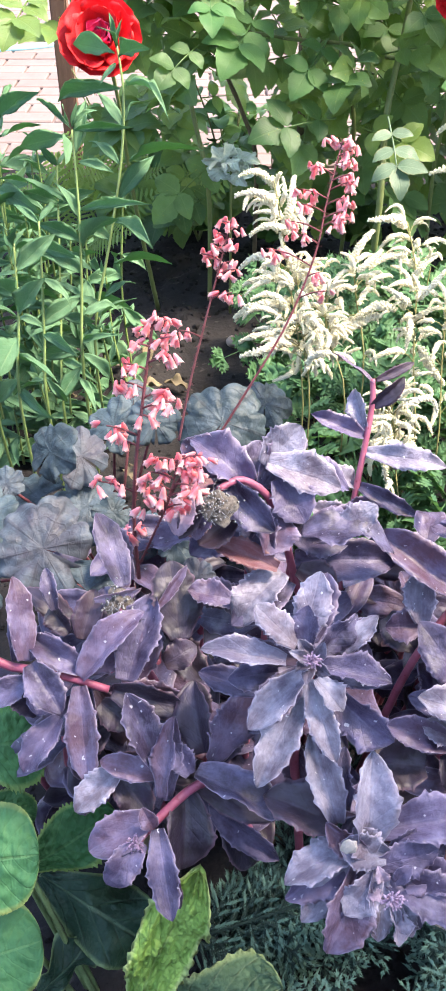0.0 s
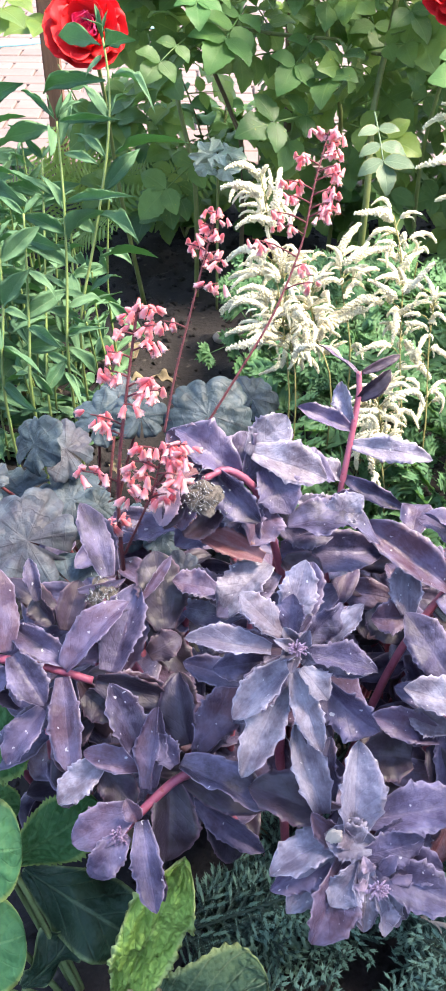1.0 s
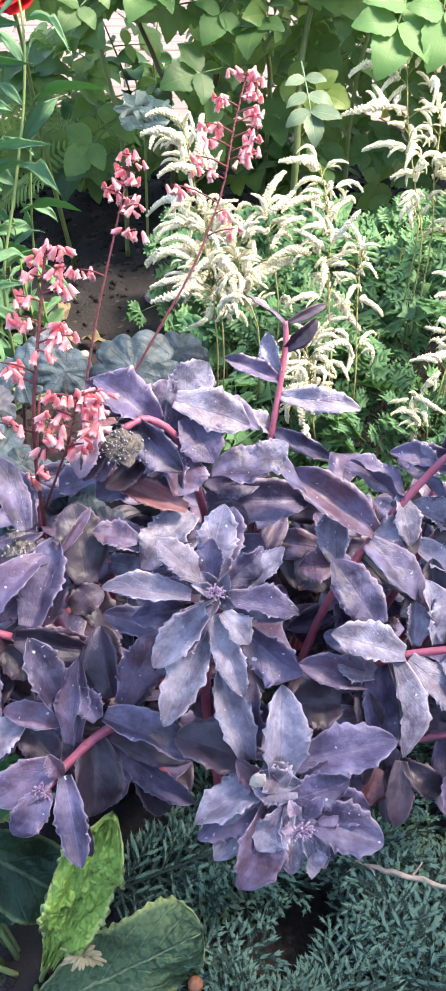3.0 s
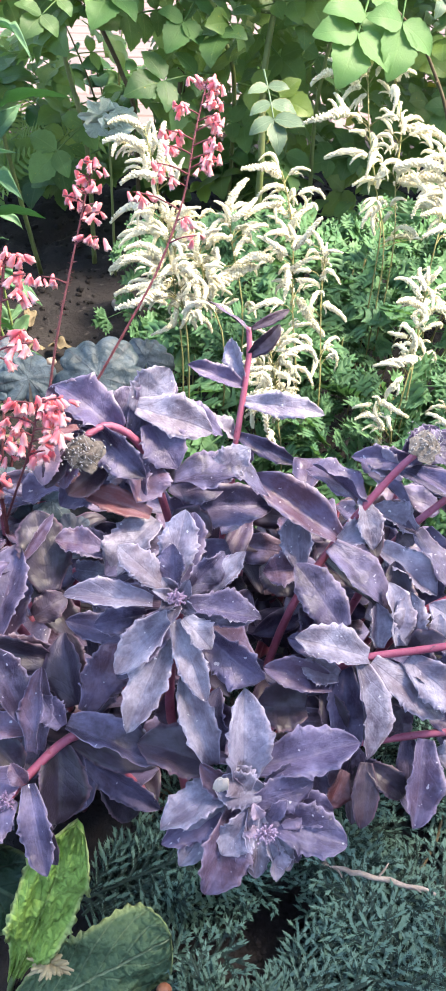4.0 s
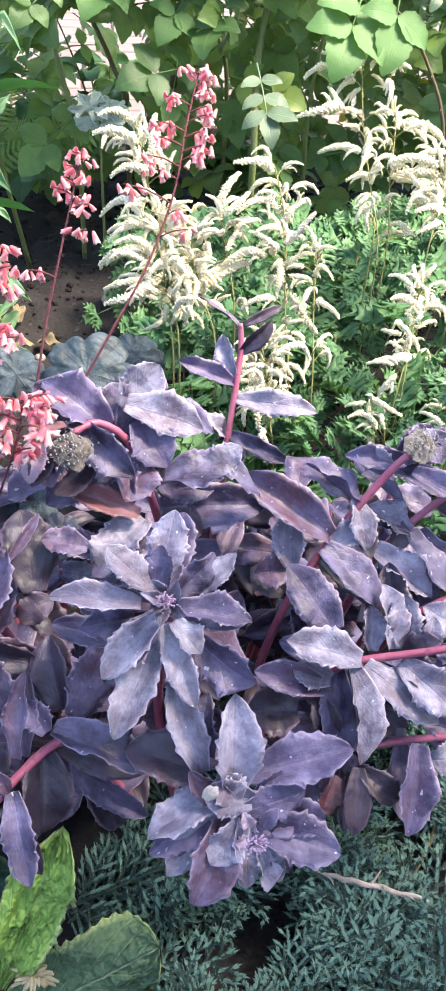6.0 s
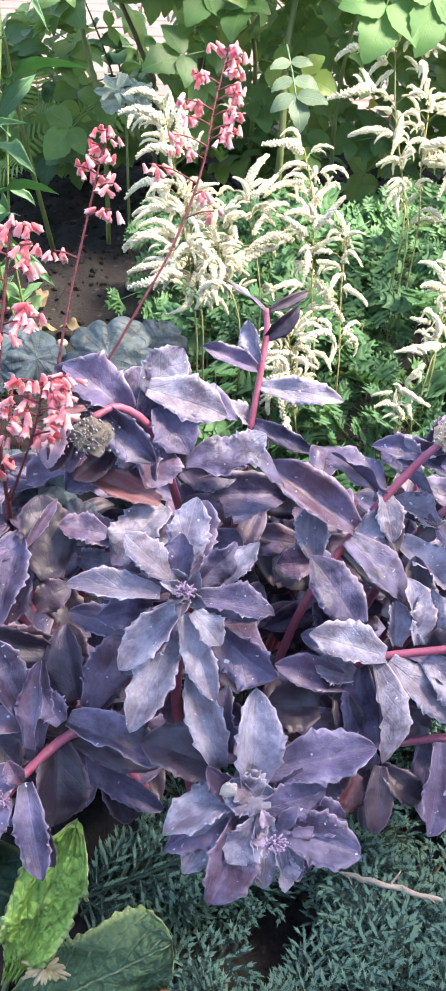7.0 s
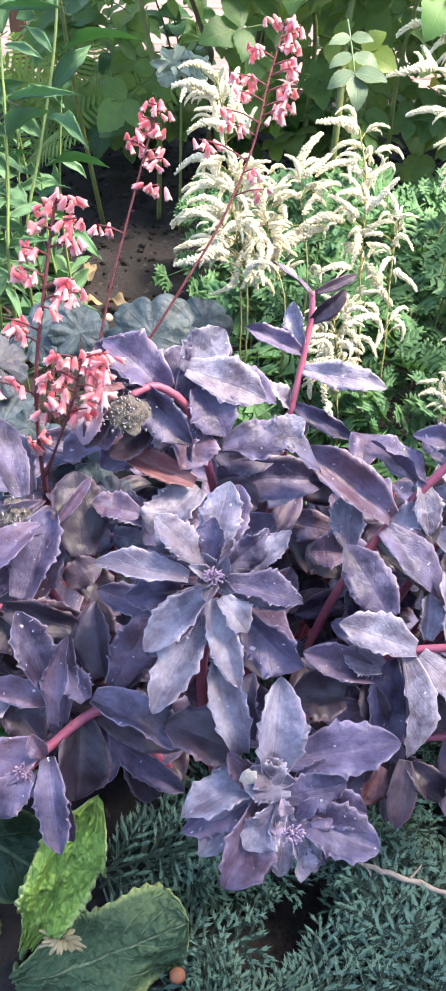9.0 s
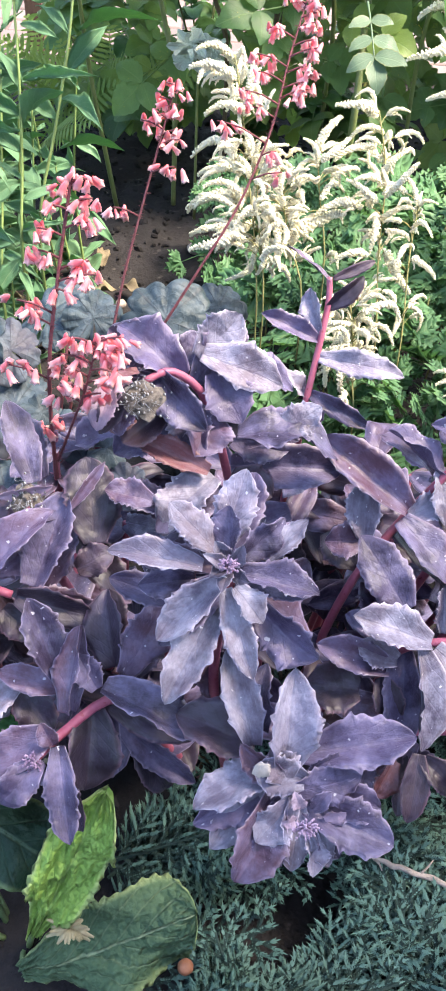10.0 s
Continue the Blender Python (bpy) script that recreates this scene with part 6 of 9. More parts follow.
spike(p, (0.211, 0.874, 0.257), (0.200, 0.844, 0.292), (0.171, 0.837, 0.268))
spike(p, (0.212, 0.864, 0.245), (0.223, 0.893, 0.238), (0.194, 0.846, 0.223))
spike(p, (0.213, 0.860, 0.240), (0.232, 0.893, 0.230), (0.243, 0.874, 0.191))
spike(p, (0.213, 0.855, 0.234), (0.227, 0.868, 0.238), (0.244, 0.841, 0.237))
spike(p, (0.213, 0.855, 0.234), (0.201, 0.826, 0.269), (0.190, 0.771, 0.252))
spike(p, (0.213, 0.860, 0.240), (0.200, 0.862, 0.252), (0.181, 0.835, 0.212))
spike(p, (0.211, 0.875, 0.258), (0.236, 0.894, 0.259), (0.257, 0.860, 0.254))
spike(p, (0.211, 0.880, 0.264), (0.201, 0.912, 0.256), (0.176, 0.880, 0.266))
spike(p, (0.211, 0.880, 0.264), (0.219, 0.897, 0.266), (0.235, 0.884, 0.290))
spike(p, (0.213, 0.857, 0.236), (0.196, 0.824, 0.274), (0.169, 0.811, 0.297))
spike(p, (0.214, 0.834, 0.209), (0.212, 0.864, 0.199), (0.195, 0.862, 0.233))
spike(p, (0.213, 0.858, 0.238), (0.198, 0.826, 0.276), (0.186, 0.809, 0.268))
spike(p, (0.212, 0.868, 0.250), (0.203, 0.862, 0.267), (0.195, 0.849, 0.256))
spike(p, (0.212, 0.870, 0.252), (0.206, 0.883, 0.256), (0.187, 0.874, 0.239))
spike(p, (0.214, 0.840, 0.216), (0.228, 0.880, 0.199), (0.231, 0.880, 0.224))
spike(p, (0.211, 0.879, 0.263), (0.216, 0.898, 0.264), (0.240, 0.862, 0.267))
spike(p, (0.206, 0.897, 0.284), (0.211, 0.883, 0.306), (0.215, 0.864, 0.330))
spike(p, (0.214, 0.847, 0.225), (0.223, 0.883, 0.211), (0.223, 0.858, 0.207))
spike(p, (0.213, 0.859, 0.240), (0.217, 0.884, 0.236), (0.221, 0.880, 0.210))
spike(p, (0.212, 0.871, 0.254), (0.214, 0.869, 0.269), (0.235, 0.840, 0.271))
spike(p, (0.209, 0.889, 0.275), (0.213, 0.875, 0.297), (0.246, 0.867, 0.301))
spike(p, (0.214, 0.843, 0.220), (0.202, 0.841, 0.236), (0.164, 0.824, 0.263))
spike(p, (0.212, 0.872, 0.255), (0.214, 0.908, 0.243), (0.207, 0.917, 0.253))
spike(p, (0.214, 0.844, 0.221), (0.203, 0.880, 0.207), (0.181, 0.896, 0.208))
spike(p, (0.212, 0.865, 0.247), (0.216, 0.891, 0.242), (0.215, 0.913, 0.252))
spike(p, (0.212, 0.863, 0.243), (0.218, 0.886, 0.240), (0.220, 0.868, 0.236))
spike(p, (0.211, 0.882, 0.267), (0.198, 0.916, 0.257), (0.170, 0.924, 0.243))
spike(p, (0.215, 0.825, 0.199), (0.199, 0.802, 0.232), (0.182, 0.766, 0.232))
spike(p, (0.212, 0.869, 0.251), (0.221, 0.849, 0.279), (0.233, 0.846, 0.291))
spike(p, (0.214, 0.833, 0.208), (0.238, 0.869, 0.194), (0.270, 0.866, 0.201))
spike(p, (0.212, 0.868, 0.250), (0.216, 0.904, 0.238), (0.206, 0.911, 0.269))
spike(p, (0.213, 0.852, 0.230), (0.223, 0.864, 0.235), (0.237, 0.853, 0.254))
spike(p, (0.207, 0.894, 0.281), (0.220, 0.913, 0.282), (0.236, 0.908, 0.307))
spike(p, (0.212, 0.870, 0.252), (0.208, 0.837, 0.289), (0.215, 0.813, 0.281))
spike(p, (0.212, 0.865, 0.246), (0.197, 0.877, 0.251), (0.177, 0.882, 0.235))
spike(p, (0.209, 0.889, 0.275), (0.214, 0.878, 0.295), (0.228, 0.898, 0.294))
spike(p, (0.214, 0.840, 0.216), (0.211, 0.871, 0.205), (0.175, 0.847, 0.217))
spike(p, (0.211, 0.878, 0.262), (0.203, 0.908, 0.255), (0.193, 0.912, 0.234))
spike(p, (0.213, 0.859, 0.240), (0.212, 0.904, 0.221), (0.193, 0.925, 0.241))
spike(p, (0.214, 0.839, 0.216), (0.227, 0.838, 0.231), (0.260, 0.838, 0.239))
spike(p, (0.212, 0.869, 0.251), (0.197, 0.889, 0.251), (0.165, 0.888, 0.253))
spike(p, (0.214, 0.834, 0.210), (0.208, 0.817, 0.237), (0.209, 0.844, 0.249))
astilbe_far = thing("astilbe", "white astilbe with upright creamy plumes in front of the rose bush", "astilbe", at=(0.50, 1.20, 0.0))
p = flower_stem(astilbe_far, [(0.388, 1.067, 0.303), (0.386, 1.131, 0.375), (0.378, 1.190, 0.441), (0.379, 1.252, 0.510)])
spike(p, (0.379, 1.245, 0.503), (0.376, 1.239, 0.516), (0.379, 1.258, 0.548))
spike(p, (0.379, 1.239, 0.496), (0.382, 1.282, 0.496), (0.329, 1.290, 0.512))
spike(p, (0.379, 1.238, 0.495), (0.370, 1.229, 0.509), (0.336, 1.245, 0.498))
spike(p, (0.379, 1.222, 0.476), (0.382, 1.250, 0.480), (0.356, 1.240, 0.454))
spike(p, (0.379, 1.228, 0.483), (0.376, 1.269, 0.483), (0.305, 1.269, 0.483))
spike(p, (0.378, 1.202, 0.454), (0.344, 1.189, 0.470), (0.275, 1.160, 0.469))
spike(p, (0.381, 1.164, 0.412), (0.377, 1.189, 0.415), (0.320, 1.201, 0.410))
spike(p, (0.382, 1.157, 0.404), (0.389, 1.205, 0.399), (0.400, 1.249, 0.426))
spike(p, (0.379, 1.238, 0.495), (0.390, 1.245, 0.505), (0.403, 1.242, 0.515))
spike(p, (0.384, 1.141, 0.386), (0.393, 1.194, 0.377), (0.357, 1.162, 0.381))
spike(p, (0.385, 1.135, 0.379), (0.380, 1.131, 0.393), (0.393, 1.142, 0.415))
spike(p, (0.380, 1.173, 0.421), (0.388, 1.190, 0.427), (0.409, 1.180, 0.421))
spike(p, (0.379, 1.182, 0.431), (0.376, 1.155, 0.453), (0.397, 1.136, 0.445))
spike(p, (0.384, 1.144, 0.390), (0.377, 1.121, 0.411), (0.376, 1.119, 0.431))
spike(p, (0.381, 1.166, 0.414), (0.370, 1.143, 0.435), (0.359, 1.105, 0.416))
spike(p, (0.378, 1.195, 0.447), (0.371, 1.218, 0.451), (0.350, 1.214, 0.463))
spike(p, (0.386, 1.126, 0.370), (0.370, 1.103, 0.392), (0.349, 1.080, 0.376))
spike(p, (0.386, 1.119, 0.361), (0.409, 1.141, 0.365), (0.424, 1.124, 0.376))
spike(p, (0.378, 1.199, 0.451), (0.389, 1.182, 0.468), (0.407, 1.166, 0.470))
spike(p, (0.379, 1.184, 0.434), (0.375, 1.213, 0.436), (0.347, 1.184, 0.449))
p = flower_stem(astilbe_far, [(0.407, 1.089, 0.301), (0.417, 1.159, 0.382), (0.429, 1.217, 0.449), (0.421, 1.267, 0.504)])
spike(p, (0.422, 1.259, 0.496), (0.419, 1.268, 0.505), (0.460, 1.280, 0.497))
spike(p, (0.424, 1.251, 0.487), (0.433, 1.304, 0.484), (0.407, 1.284, 0.507))
spike(p, (0.425, 1.244, 0.479), (0.411, 1.215, 0.499), (0.401, 1.179, 0.475))
spike(p, (0.426, 1.238, 0.472), (0.423, 1.279, 0.472), (0.411, 1.302, 0.484))
spike(p, (0.427, 1.208, 0.439), (0.428, 1.222, 0.446), (0.466, 1.238, 0.447))
spike(p, (0.428, 1.214, 0.445), (0.439, 1.254, 0.444), (0.442, 1.283, 0.457))
spike(p, (0.426, 1.206, 0.436), (0.437, 1.227, 0.441), (0.493, 1.178, 0.427))
spike(p, (0.425, 1.200, 0.429), (0.422, 1.233, 0.430), (0.401, 1.255, 0.445))
spike(p, (0.422, 1.186, 0.413), (0.436, 1.236, 0.407), (0.408, 1.209, 0.411))
spike(p, (0.420, 1.174, 0.399), (0.409, 1.136, 0.426), (0.376, 1.117, 0.425))
spike(p, (0.417, 1.157, 0.379), (0.411, 1.141, 0.398), (0.435, 1.131, 0.411))
spike(p, (0.420, 1.173, 0.398), (0.416, 1.137, 0.424), (0.449, 1.124, 0.417))
spike(p, (0.416, 1.155, 0.377), (0.425, 1.155, 0.389), (0.446, 1.128, 0.394))
spike(p, (0.418, 1.164, 0.387), (0.408, 1.133, 0.412), (0.410, 1.142, 0.427))
spike(p, (0.418, 1.165, 0.389), (0.398, 1.135, 0.413), (0.379, 1.142, 0.398))
spike(p, (0.428, 1.213, 0.445), (0.415, 1.200, 0.461), (0.396, 1.224, 0.464))
spike(p, (0.425, 1.199, 0.429), (0.432, 1.168, 0.452), (0.462, 1.152, 0.459))
spike(p, (0.414, 1.140, 0.360), (0.406, 1.177, 0.358), (0.379, 1.168, 0.353))
spike(p, (0.423, 1.252, 0.488), (0.424, 1.254, 0.498), (0.431, 1.281, 0.509))
spike(p, (0.425, 1.200, 0.430), (0.418, 1.175, 0.451), (0.425, 1.197, 0.459))
spike(p, (0.416, 1.154, 0.376), (0.428, 1.163, 0.386), (0.454, 1.136, 0.389))
spike(p, (0.418, 1.166, 0.390), (0.428, 1.158, 0.405), (0.438, 1.139, 0.415))
p = flower_stem(astilbe_far, [(0.446, 1.042, 0.315), (0.466, 1.085, 0.368), (0.479, 1.118, 0.407), (0.479, 1.147, 0.439)])
spike(p, (0.479, 1.133, 0.424), (0.469, 1.116, 0.442), (0.429, 1.115, 0.421))
spike(p, (0.479, 1.121, 0.410), (0.456, 1.096, 0.431), (0.395, 1.109, 0.432))
spike(p, (0.476, 1.111, 0.398), (0.492, 1.157, 0.392), (0.416, 1.165, 0.383))
spike(p, (0.479, 1.139, 0.430), (0.470, 1.191, 0.424), (0.453, 1.219, 0.437))
spike(p, (0.479, 1.127, 0.417), (0.500, 1.169, 0.414), (0.521, 1.145, 0.440))
spike(p, (0.470, 1.094, 0.378), (0.476, 1.102, 0.387), (0.438, 1.092, 0.397))
spike(p, (0.467, 1.087, 0.370), (0.473, 1.089, 0.382), (0.430, 1.096, 0.376))
spike(p, (0.467, 1.089, 0.372), (0.502, 1.115, 0.373), (0.520, 1.096, 0.390))
spike(p, (0.464, 1.080, 0.361), (0.463, 1.056, 0.384), (0.414, 1.034, 0.398))
spike(p, (0.474, 1.105, 0.391), (0.481, 1.136, 0.391), (0.497, 1.121, 0.361))
spike(p, (0.460, 1.072, 0.352), (0.451, 1.042, 0.378), (0.416, 1.009, 0.376))
spike(p, (0.474, 1.105, 0.391), (0.463, 1.078, 0.414), (0.504, 1.093, 0.408))
spike(p, (0.468, 1.089, 0.373), (0.441, 1.059, 0.398), (0.414, 1.052, 0.392))
spike(p, (0.464, 1.081, 0.363), (0.474, 1.125, 0.356), (0.458, 1.115, 0.382))
spike(p, (0.468, 1.090, 0.374), (0.489, 1.114, 0.376), (0.505, 1.105, 0.393))
spike(p, (0.463, 1.078, 0.358), (0.465, 1.099, 0.361), (0.448, 1.079, 0.350))
spike(p, (0.477, 1.114, 0.401), (0.471, 1.087, 0.424), (0.491, 1.111, 0.433))
spike(p, (0.471, 1.098, 0.383), (0.455, 1.108, 0.391), (0.430, 1.143, 0.398))
spike(p, (0.474, 1.106, 0.392), (0.468, 1.124, 0.397), (0.443, 1.138, 0.382))
spike(p, (0.468, 1.090, 0.374), (0.461, 1.114, 0.376), (0.420, 1.075, 0.373))
spike(p, (0.466, 1.084, 0.366), (0.449, 1.046, 0.395), (0.458, 1.085, 0.412))
spike(p, (0.457, 1.064, 0.342), (0.472, 1.086, 0.345), (0.480, 1.082, 0.329))
spike(p, (0.479, 1.124, 0.413), (0.491, 1.165, 0.410), (0.483, 1.131, 0.394))
spike(p, (0.474, 1.107, 0.394), (0.481, 1.135, 0.395), (0.454, 1.121, 0.374))
spike(p, (0.472, 1.100, 0.385), (0.448, 1.067, 0.411), (0.427, 1.062, 0.409))
spike(p, (0.474, 1.107, 0.394), (0.485, 1.157, 0.386), (0.463, 1.140, 0.371))
spike(p, (0.473, 1.102, 0.388), (0.474, 1.138, 0.385), (0.434, 1.105, 0.388))
spike(p, (0.479, 1.136, 0.427), (0.465, 1.137, 0.439), (0.449, 1.144, 0.455))
spike(p, (0.479, 1.131, 0.421), (0.466, 1.146, 0.427), (0.447, 1.164, 0.427))
spike(p, (0.466, 1.085, 0.367), (0.454, 1.093, 0.376), (0.436, 1.106, 0.393))
spike(p, (0.479, 1.122, 0.411), (0.495, 1.130, 0.420), (0.523, 1.129, 0.421))
spike(p, (0.479, 1.128, 0.418), (0.496, 1.142, 0.425), (0.511, 1.125, 0.428))
p = flower_stem(astilbe_far, [(0.505, 1.053, 0.308), (0.518, 1.116, 0.381), (0.535, 1.173, 0.448)])
spike(p, (0.528, 1.148, 0.418), (0.514, 1.131, 0.437), (0.491, 1.159, 0.444))
spike(p, (0.531, 1.159, 0.432), (0.511, 1.121, 0.457), (0.518, 1.114, 0.492))
spike(p, (0.524, 1.137, 0.405), (0.530, 1.158, 0.409), (0.559, 1.154, 0.420))
spike(p, (0.519, 1.120, 0.385), (0.520, 1.130, 0.393), (0.493, 1.121, 0.379))
spike(p, (0.515, 1.102, 0.365), (0.512, 1.096, 0.381), (0.537, 1.083, 0.368))
spike(p, (0.529, 1.153, 0.425), (0.526, 1.152, 0.438), (0.509, 1.174, 0.464))
spike(p, (0.527, 1.146, 0.417), (0.549, 1.174, 0.419), (0.559, 1.166, 0.439))
spike(p, (0.526, 1.143, 0.412), (0.552, 1.174, 0.413), (0.579, 1.183, 0.411))
spike(p, (0.524, 1.137, 0.405), (0.553, 1.191, 0.397), (0.566, 1.172, 0.426))
spike(p, (0.528, 1.148, 0.418), (0.526, 1.149, 0.430), (0.515, 1.140, 0.458))
spike(p, (0.532, 1.162, 0.436), (0.515, 1.138, 0.456), (0.507, 1.149, 0.480))
spike(p, (0.531, 1.158, 0.430), (0.529, 1.194, 0.429), (0.497, 1.168, 0.436))
spike(p, (0.526, 1.143, 0.412), (0.542, 1.179, 0.411), (0.550, 1.171, 0.386))
spike(p, (0.513, 1.092, 0.353), (0.544, 1.142, 0.344), (0.558, 1.134, 0.328))
spike(p, (0.525, 1.137, 0.406), (0.512, 1.118, 0.426), (0.502, 1.103, 0.401))
spike(p, (0.515, 1.099, 0.361), (0.524, 1.114, 0.368), (0.543, 1.109, 0.397))
spike(p, (0.522, 1.130, 0.397), (0.517, 1.168, 0.395), (0.487, 1.150, 0.395))
spike(p, (0.524, 1.134, 0.402), (0.551, 1.173, 0.400), (0.575, 1.190, 0.402))
spike(p, (0.520, 1.121, 0.386), (0.521, 1.118, 0.400), (0.517, 1.108, 0.429))
spike(p, (0.525, 1.137, 0.406), (0.535, 1.176, 0.404), (0.510, 1.142, 0.401))
spike(p, (0.522, 1.130, 0.397), (0.506, 1.102, 0.420), (0.510, 1.127, 0.430))
spike(p, (0.522, 1.130, 0.397), (0.533, 1.110, 0.417), (0.551, 1.089, 0.428))
p = flower_stem(astilbe_far, [(0.381, 1.076, 0.327), (0.380, 1.105, 0.360), (0.377, 1.119, 0.376)])
spike(p, (0.379, 1.107, 0.362), (0.384, 1.128, 0.366), (0.360, 1.097, 0.350))
spike(p, (0.380, 1.102, 0.357), (0.394, 1.155, 0.347), (0.402, 1.138, 0.363))
spike(p, (0.381, 1.081, 0.334), (0.446, 1.126, 0.325), (0.404, 1.126, 0.310))
spike(p, (0.381, 1.078, 0.330), (0.442, 1.096, 0.334), (0.410, 1.120, 0.330))
spike(p, (0.380, 1.103, 0.358), (0.376, 1.105, 0.370), (0.368, 1.103, 0.391))
spike(p, (0.380, 1.102, 0.357), (0.375, 1.105, 0.369), (0.374, 1.090, 0.343))
spike(p, (0.380, 1.095, 0.349), (0.398, 1.132, 0.345), (0.413, 1.137, 0.353))
p = flower_stem(astilbe_far, [(0.375, 0.847, 0.234), (0.392, 0.897, 0.294), (0.407, 0.943, 0.348)])
spike(p, (0.399, 0.919, 0.321), (0.410, 0.949, 0.317), (0.375, 0.974, 0.337))
spike(p, (0.404, 0.935, 0.339), (0.406, 0.939, 0.348), (0.408, 0.954, 0.365))
spike(p, (0.401, 0.925, 0.328), (0.424, 0.956, 0.323), (0.449, 0.948, 0.298))
spike(p, (0.398, 0.914, 0.315), (0.403, 0.924, 0.322), (0.359, 0.908, 0.341))
spike(p, (0.396, 0.909, 0.309), (0.392, 0.884, 0.336), (0.379, 0.877, 0.323))
spike(p, (0.398, 0.914, 0.315), (0.424, 0.935, 0.315), (0.437, 0.911, 0.306))
spike(p, (0.399, 0.919, 0.321), (0.416, 0.943, 0.320), (0.383, 0.915, 0.318))
spike(p, (0.403, 0.930, 0.333), (0.400, 0.927, 0.346), (0.380, 0.928, 0.365))
spike(p, (0.396, 0.910, 0.310), (0.418, 0.937, 0.307), (0.441, 0.962, 0.311))
spike(p, (0.388, 0.884, 0.279), (0.379, 0.873, 0.299), (0.355, 0.866, 0.332))
spike(p, (0.386, 0.880, 0.274), (0.378, 0.877, 0.289), (0.360, 0.893, 0.285))
spike(p, (0.389, 0.890, 0.286), (0.412, 0.938, 0.269), (0.405, 0.897, 0.270))
spike(p, (0.399, 0.918, 0.319), (0.398, 0.910, 0.335), (0.396, 0.892, 0.328))
spike(p, (0.385, 0.877, 0.271), (0.401, 0.917, 0.258), (0.400, 0.901, 0.246))
spike(p, (0.393, 0.901, 0.300), (0.391, 0.903, 0.312), (0.396, 0.930, 0.316))
spike(p, (0.403, 0.930, 0.334), (0.427, 0.956, 0.332), (0.445, 0.960, 0.317))
spike(p, (0.404, 0.934, 0.338), (0.415, 0.968, 0.331), (0.419, 0.998, 0.337))
spike(p, (0.405, 0.936, 0.340), (0.419, 0.958, 0.340), (0.431, 0.978, 0.352))
spike(p, (0.390, 0.891, 0.287), (0.379, 0.900, 0.295), (0.357, 0.910, 0.299))
spike(p, (0.392, 0.897, 0.294), (0.416, 0.940, 0.281), (0.443, 0.955, 0.276))
spike(p, (0.384, 0.873, 0.265), (0.393, 0.913, 0.252), (0.383, 0.933, 0.269))
spike(p, (0.403, 0.931, 0.335), (0.408, 0.937, 0.344), (0.408, 0.908, 0.328))
spike(p, (0.391, 0.895, 0.292), (0.384, 0.893, 0.305), (0.371, 0.909, 0.295))
spike(p, (0.405, 0.936, 0.340), (0.408, 0.958, 0.341), (0.407, 0.979, 0.350))
spike(p, (0.393, 0.901, 0.299), (0.401, 0.922, 0.299), (0.393, 0.908, 0.327))
p = flower_stem(astilbe_far, [(0.366, 0.842, 0.228), (0.381, 0.872, 0.264), (0.388, 0.887, 0.282)])
spike(p, (0.382, 0.875, 0.268), (0.381, 0.857, 0.293), (0.338, 0.858, 0.283))
spike(p, (0.384, 0.879, 0.273), (0.396, 0.915, 0.263), (0.405, 0.913, 0.233))
spike(p, (0.388, 0.887, 0.282), (0.394, 0.896, 0.289), (0.383, 0.883, 0.274))
spike(p, (0.382, 0.875, 0.268), (0.412, 0.922, 0.251), (0.435, 0.923, 0.243))
spike(p, (0.385, 0.880, 0.274), (0.399, 0.918, 0.263), (0.402, 0.926, 0.282))
spike(p, (0.376, 0.861, 0.251), (0.361, 0.839, 0.279), (0.342, 0.833, 0.254))
spike(p, (0.379, 0.869, 0.261), (0.357, 0.844, 0.290), (0.326, 0.853, 0.288))
spike(p, (0.372, 0.853, 0.241), (0.360, 0.844, 0.261), (0.346, 0.843, 0.242))
p = flower_stem(astilbe_far, [(0.352, 0.810, 0.204), (0.342, 0.832, 0.227), (0.337, 0.840, 0.236)])
spike(p, (0.340, 0.835, 0.231), (0.328, 0.813, 0.260), (0.361, 0.793, 0.253))
spike(p, (0.348, 0.819, 0.214), (0.345, 0.855, 0.200), (0.314, 0.845, 0.211))
spike(p, (0.351, 0.812, 0.207), (0.336, 0.804, 0.227), (0.298, 0.797, 0.247))
spike(p, (0.346, 0.824, 0.219), (0.333, 0.796, 0.253), (0.341, 0.782, 0.243))
p = flower_stem(astilbe_far, [(0.340, 0.819, 0.197), (0.335, 0.841, 0.221), (0.332, 0.847, 0.228)])
spike(p, (0.334, 0.843, 0.223), (0.329, 0.841, 0.238), (0.306, 0.841, 0.231))
spike(p, (0.339, 0.823, 0.202), (0.351, 0.866, 0.183), (0.353, 0.843, 0.170))
spike(p, (0.340, 0.819, 0.197), (0.335, 0.823, 0.207), (0.336, 0.813, 0.191))
spike(p, (0.337, 0.832, 0.211), (0.337, 0.839, 0.220), (0.335, 0.840, 0.244))
p = flower_stem(astilbe_far, [(0.426, 0.783, 0.202), (0.429, 0.808, 0.231), (0.431, 0.834, 0.260)])
spike(p, (0.429, 0.811, 0.235), (0.434, 0.842, 0.226), (0.403, 0.842, 0.218))
spike(p, (0.430, 0.824, 0.249), (0.440, 0.852, 0.242), (0.457, 0.867, 0.256))
spike(p, (0.430, 0.824, 0.249), (0.428, 0.823, 0.263), (0.408, 0.810, 0.288))
spike(p, (0.430, 0.817, 0.240), (0.440, 0.845, 0.233), (0.467, 0.853, 0.227))
spike(p, (0.431, 0.832, 0.258), (0.440, 0.841, 0.265), (0.444, 0.840, 0.291))
spike(p, (0.430, 0.817, 0.240), (0.449, 0.850, 0.229), (0.464, 0.841, 0.259))
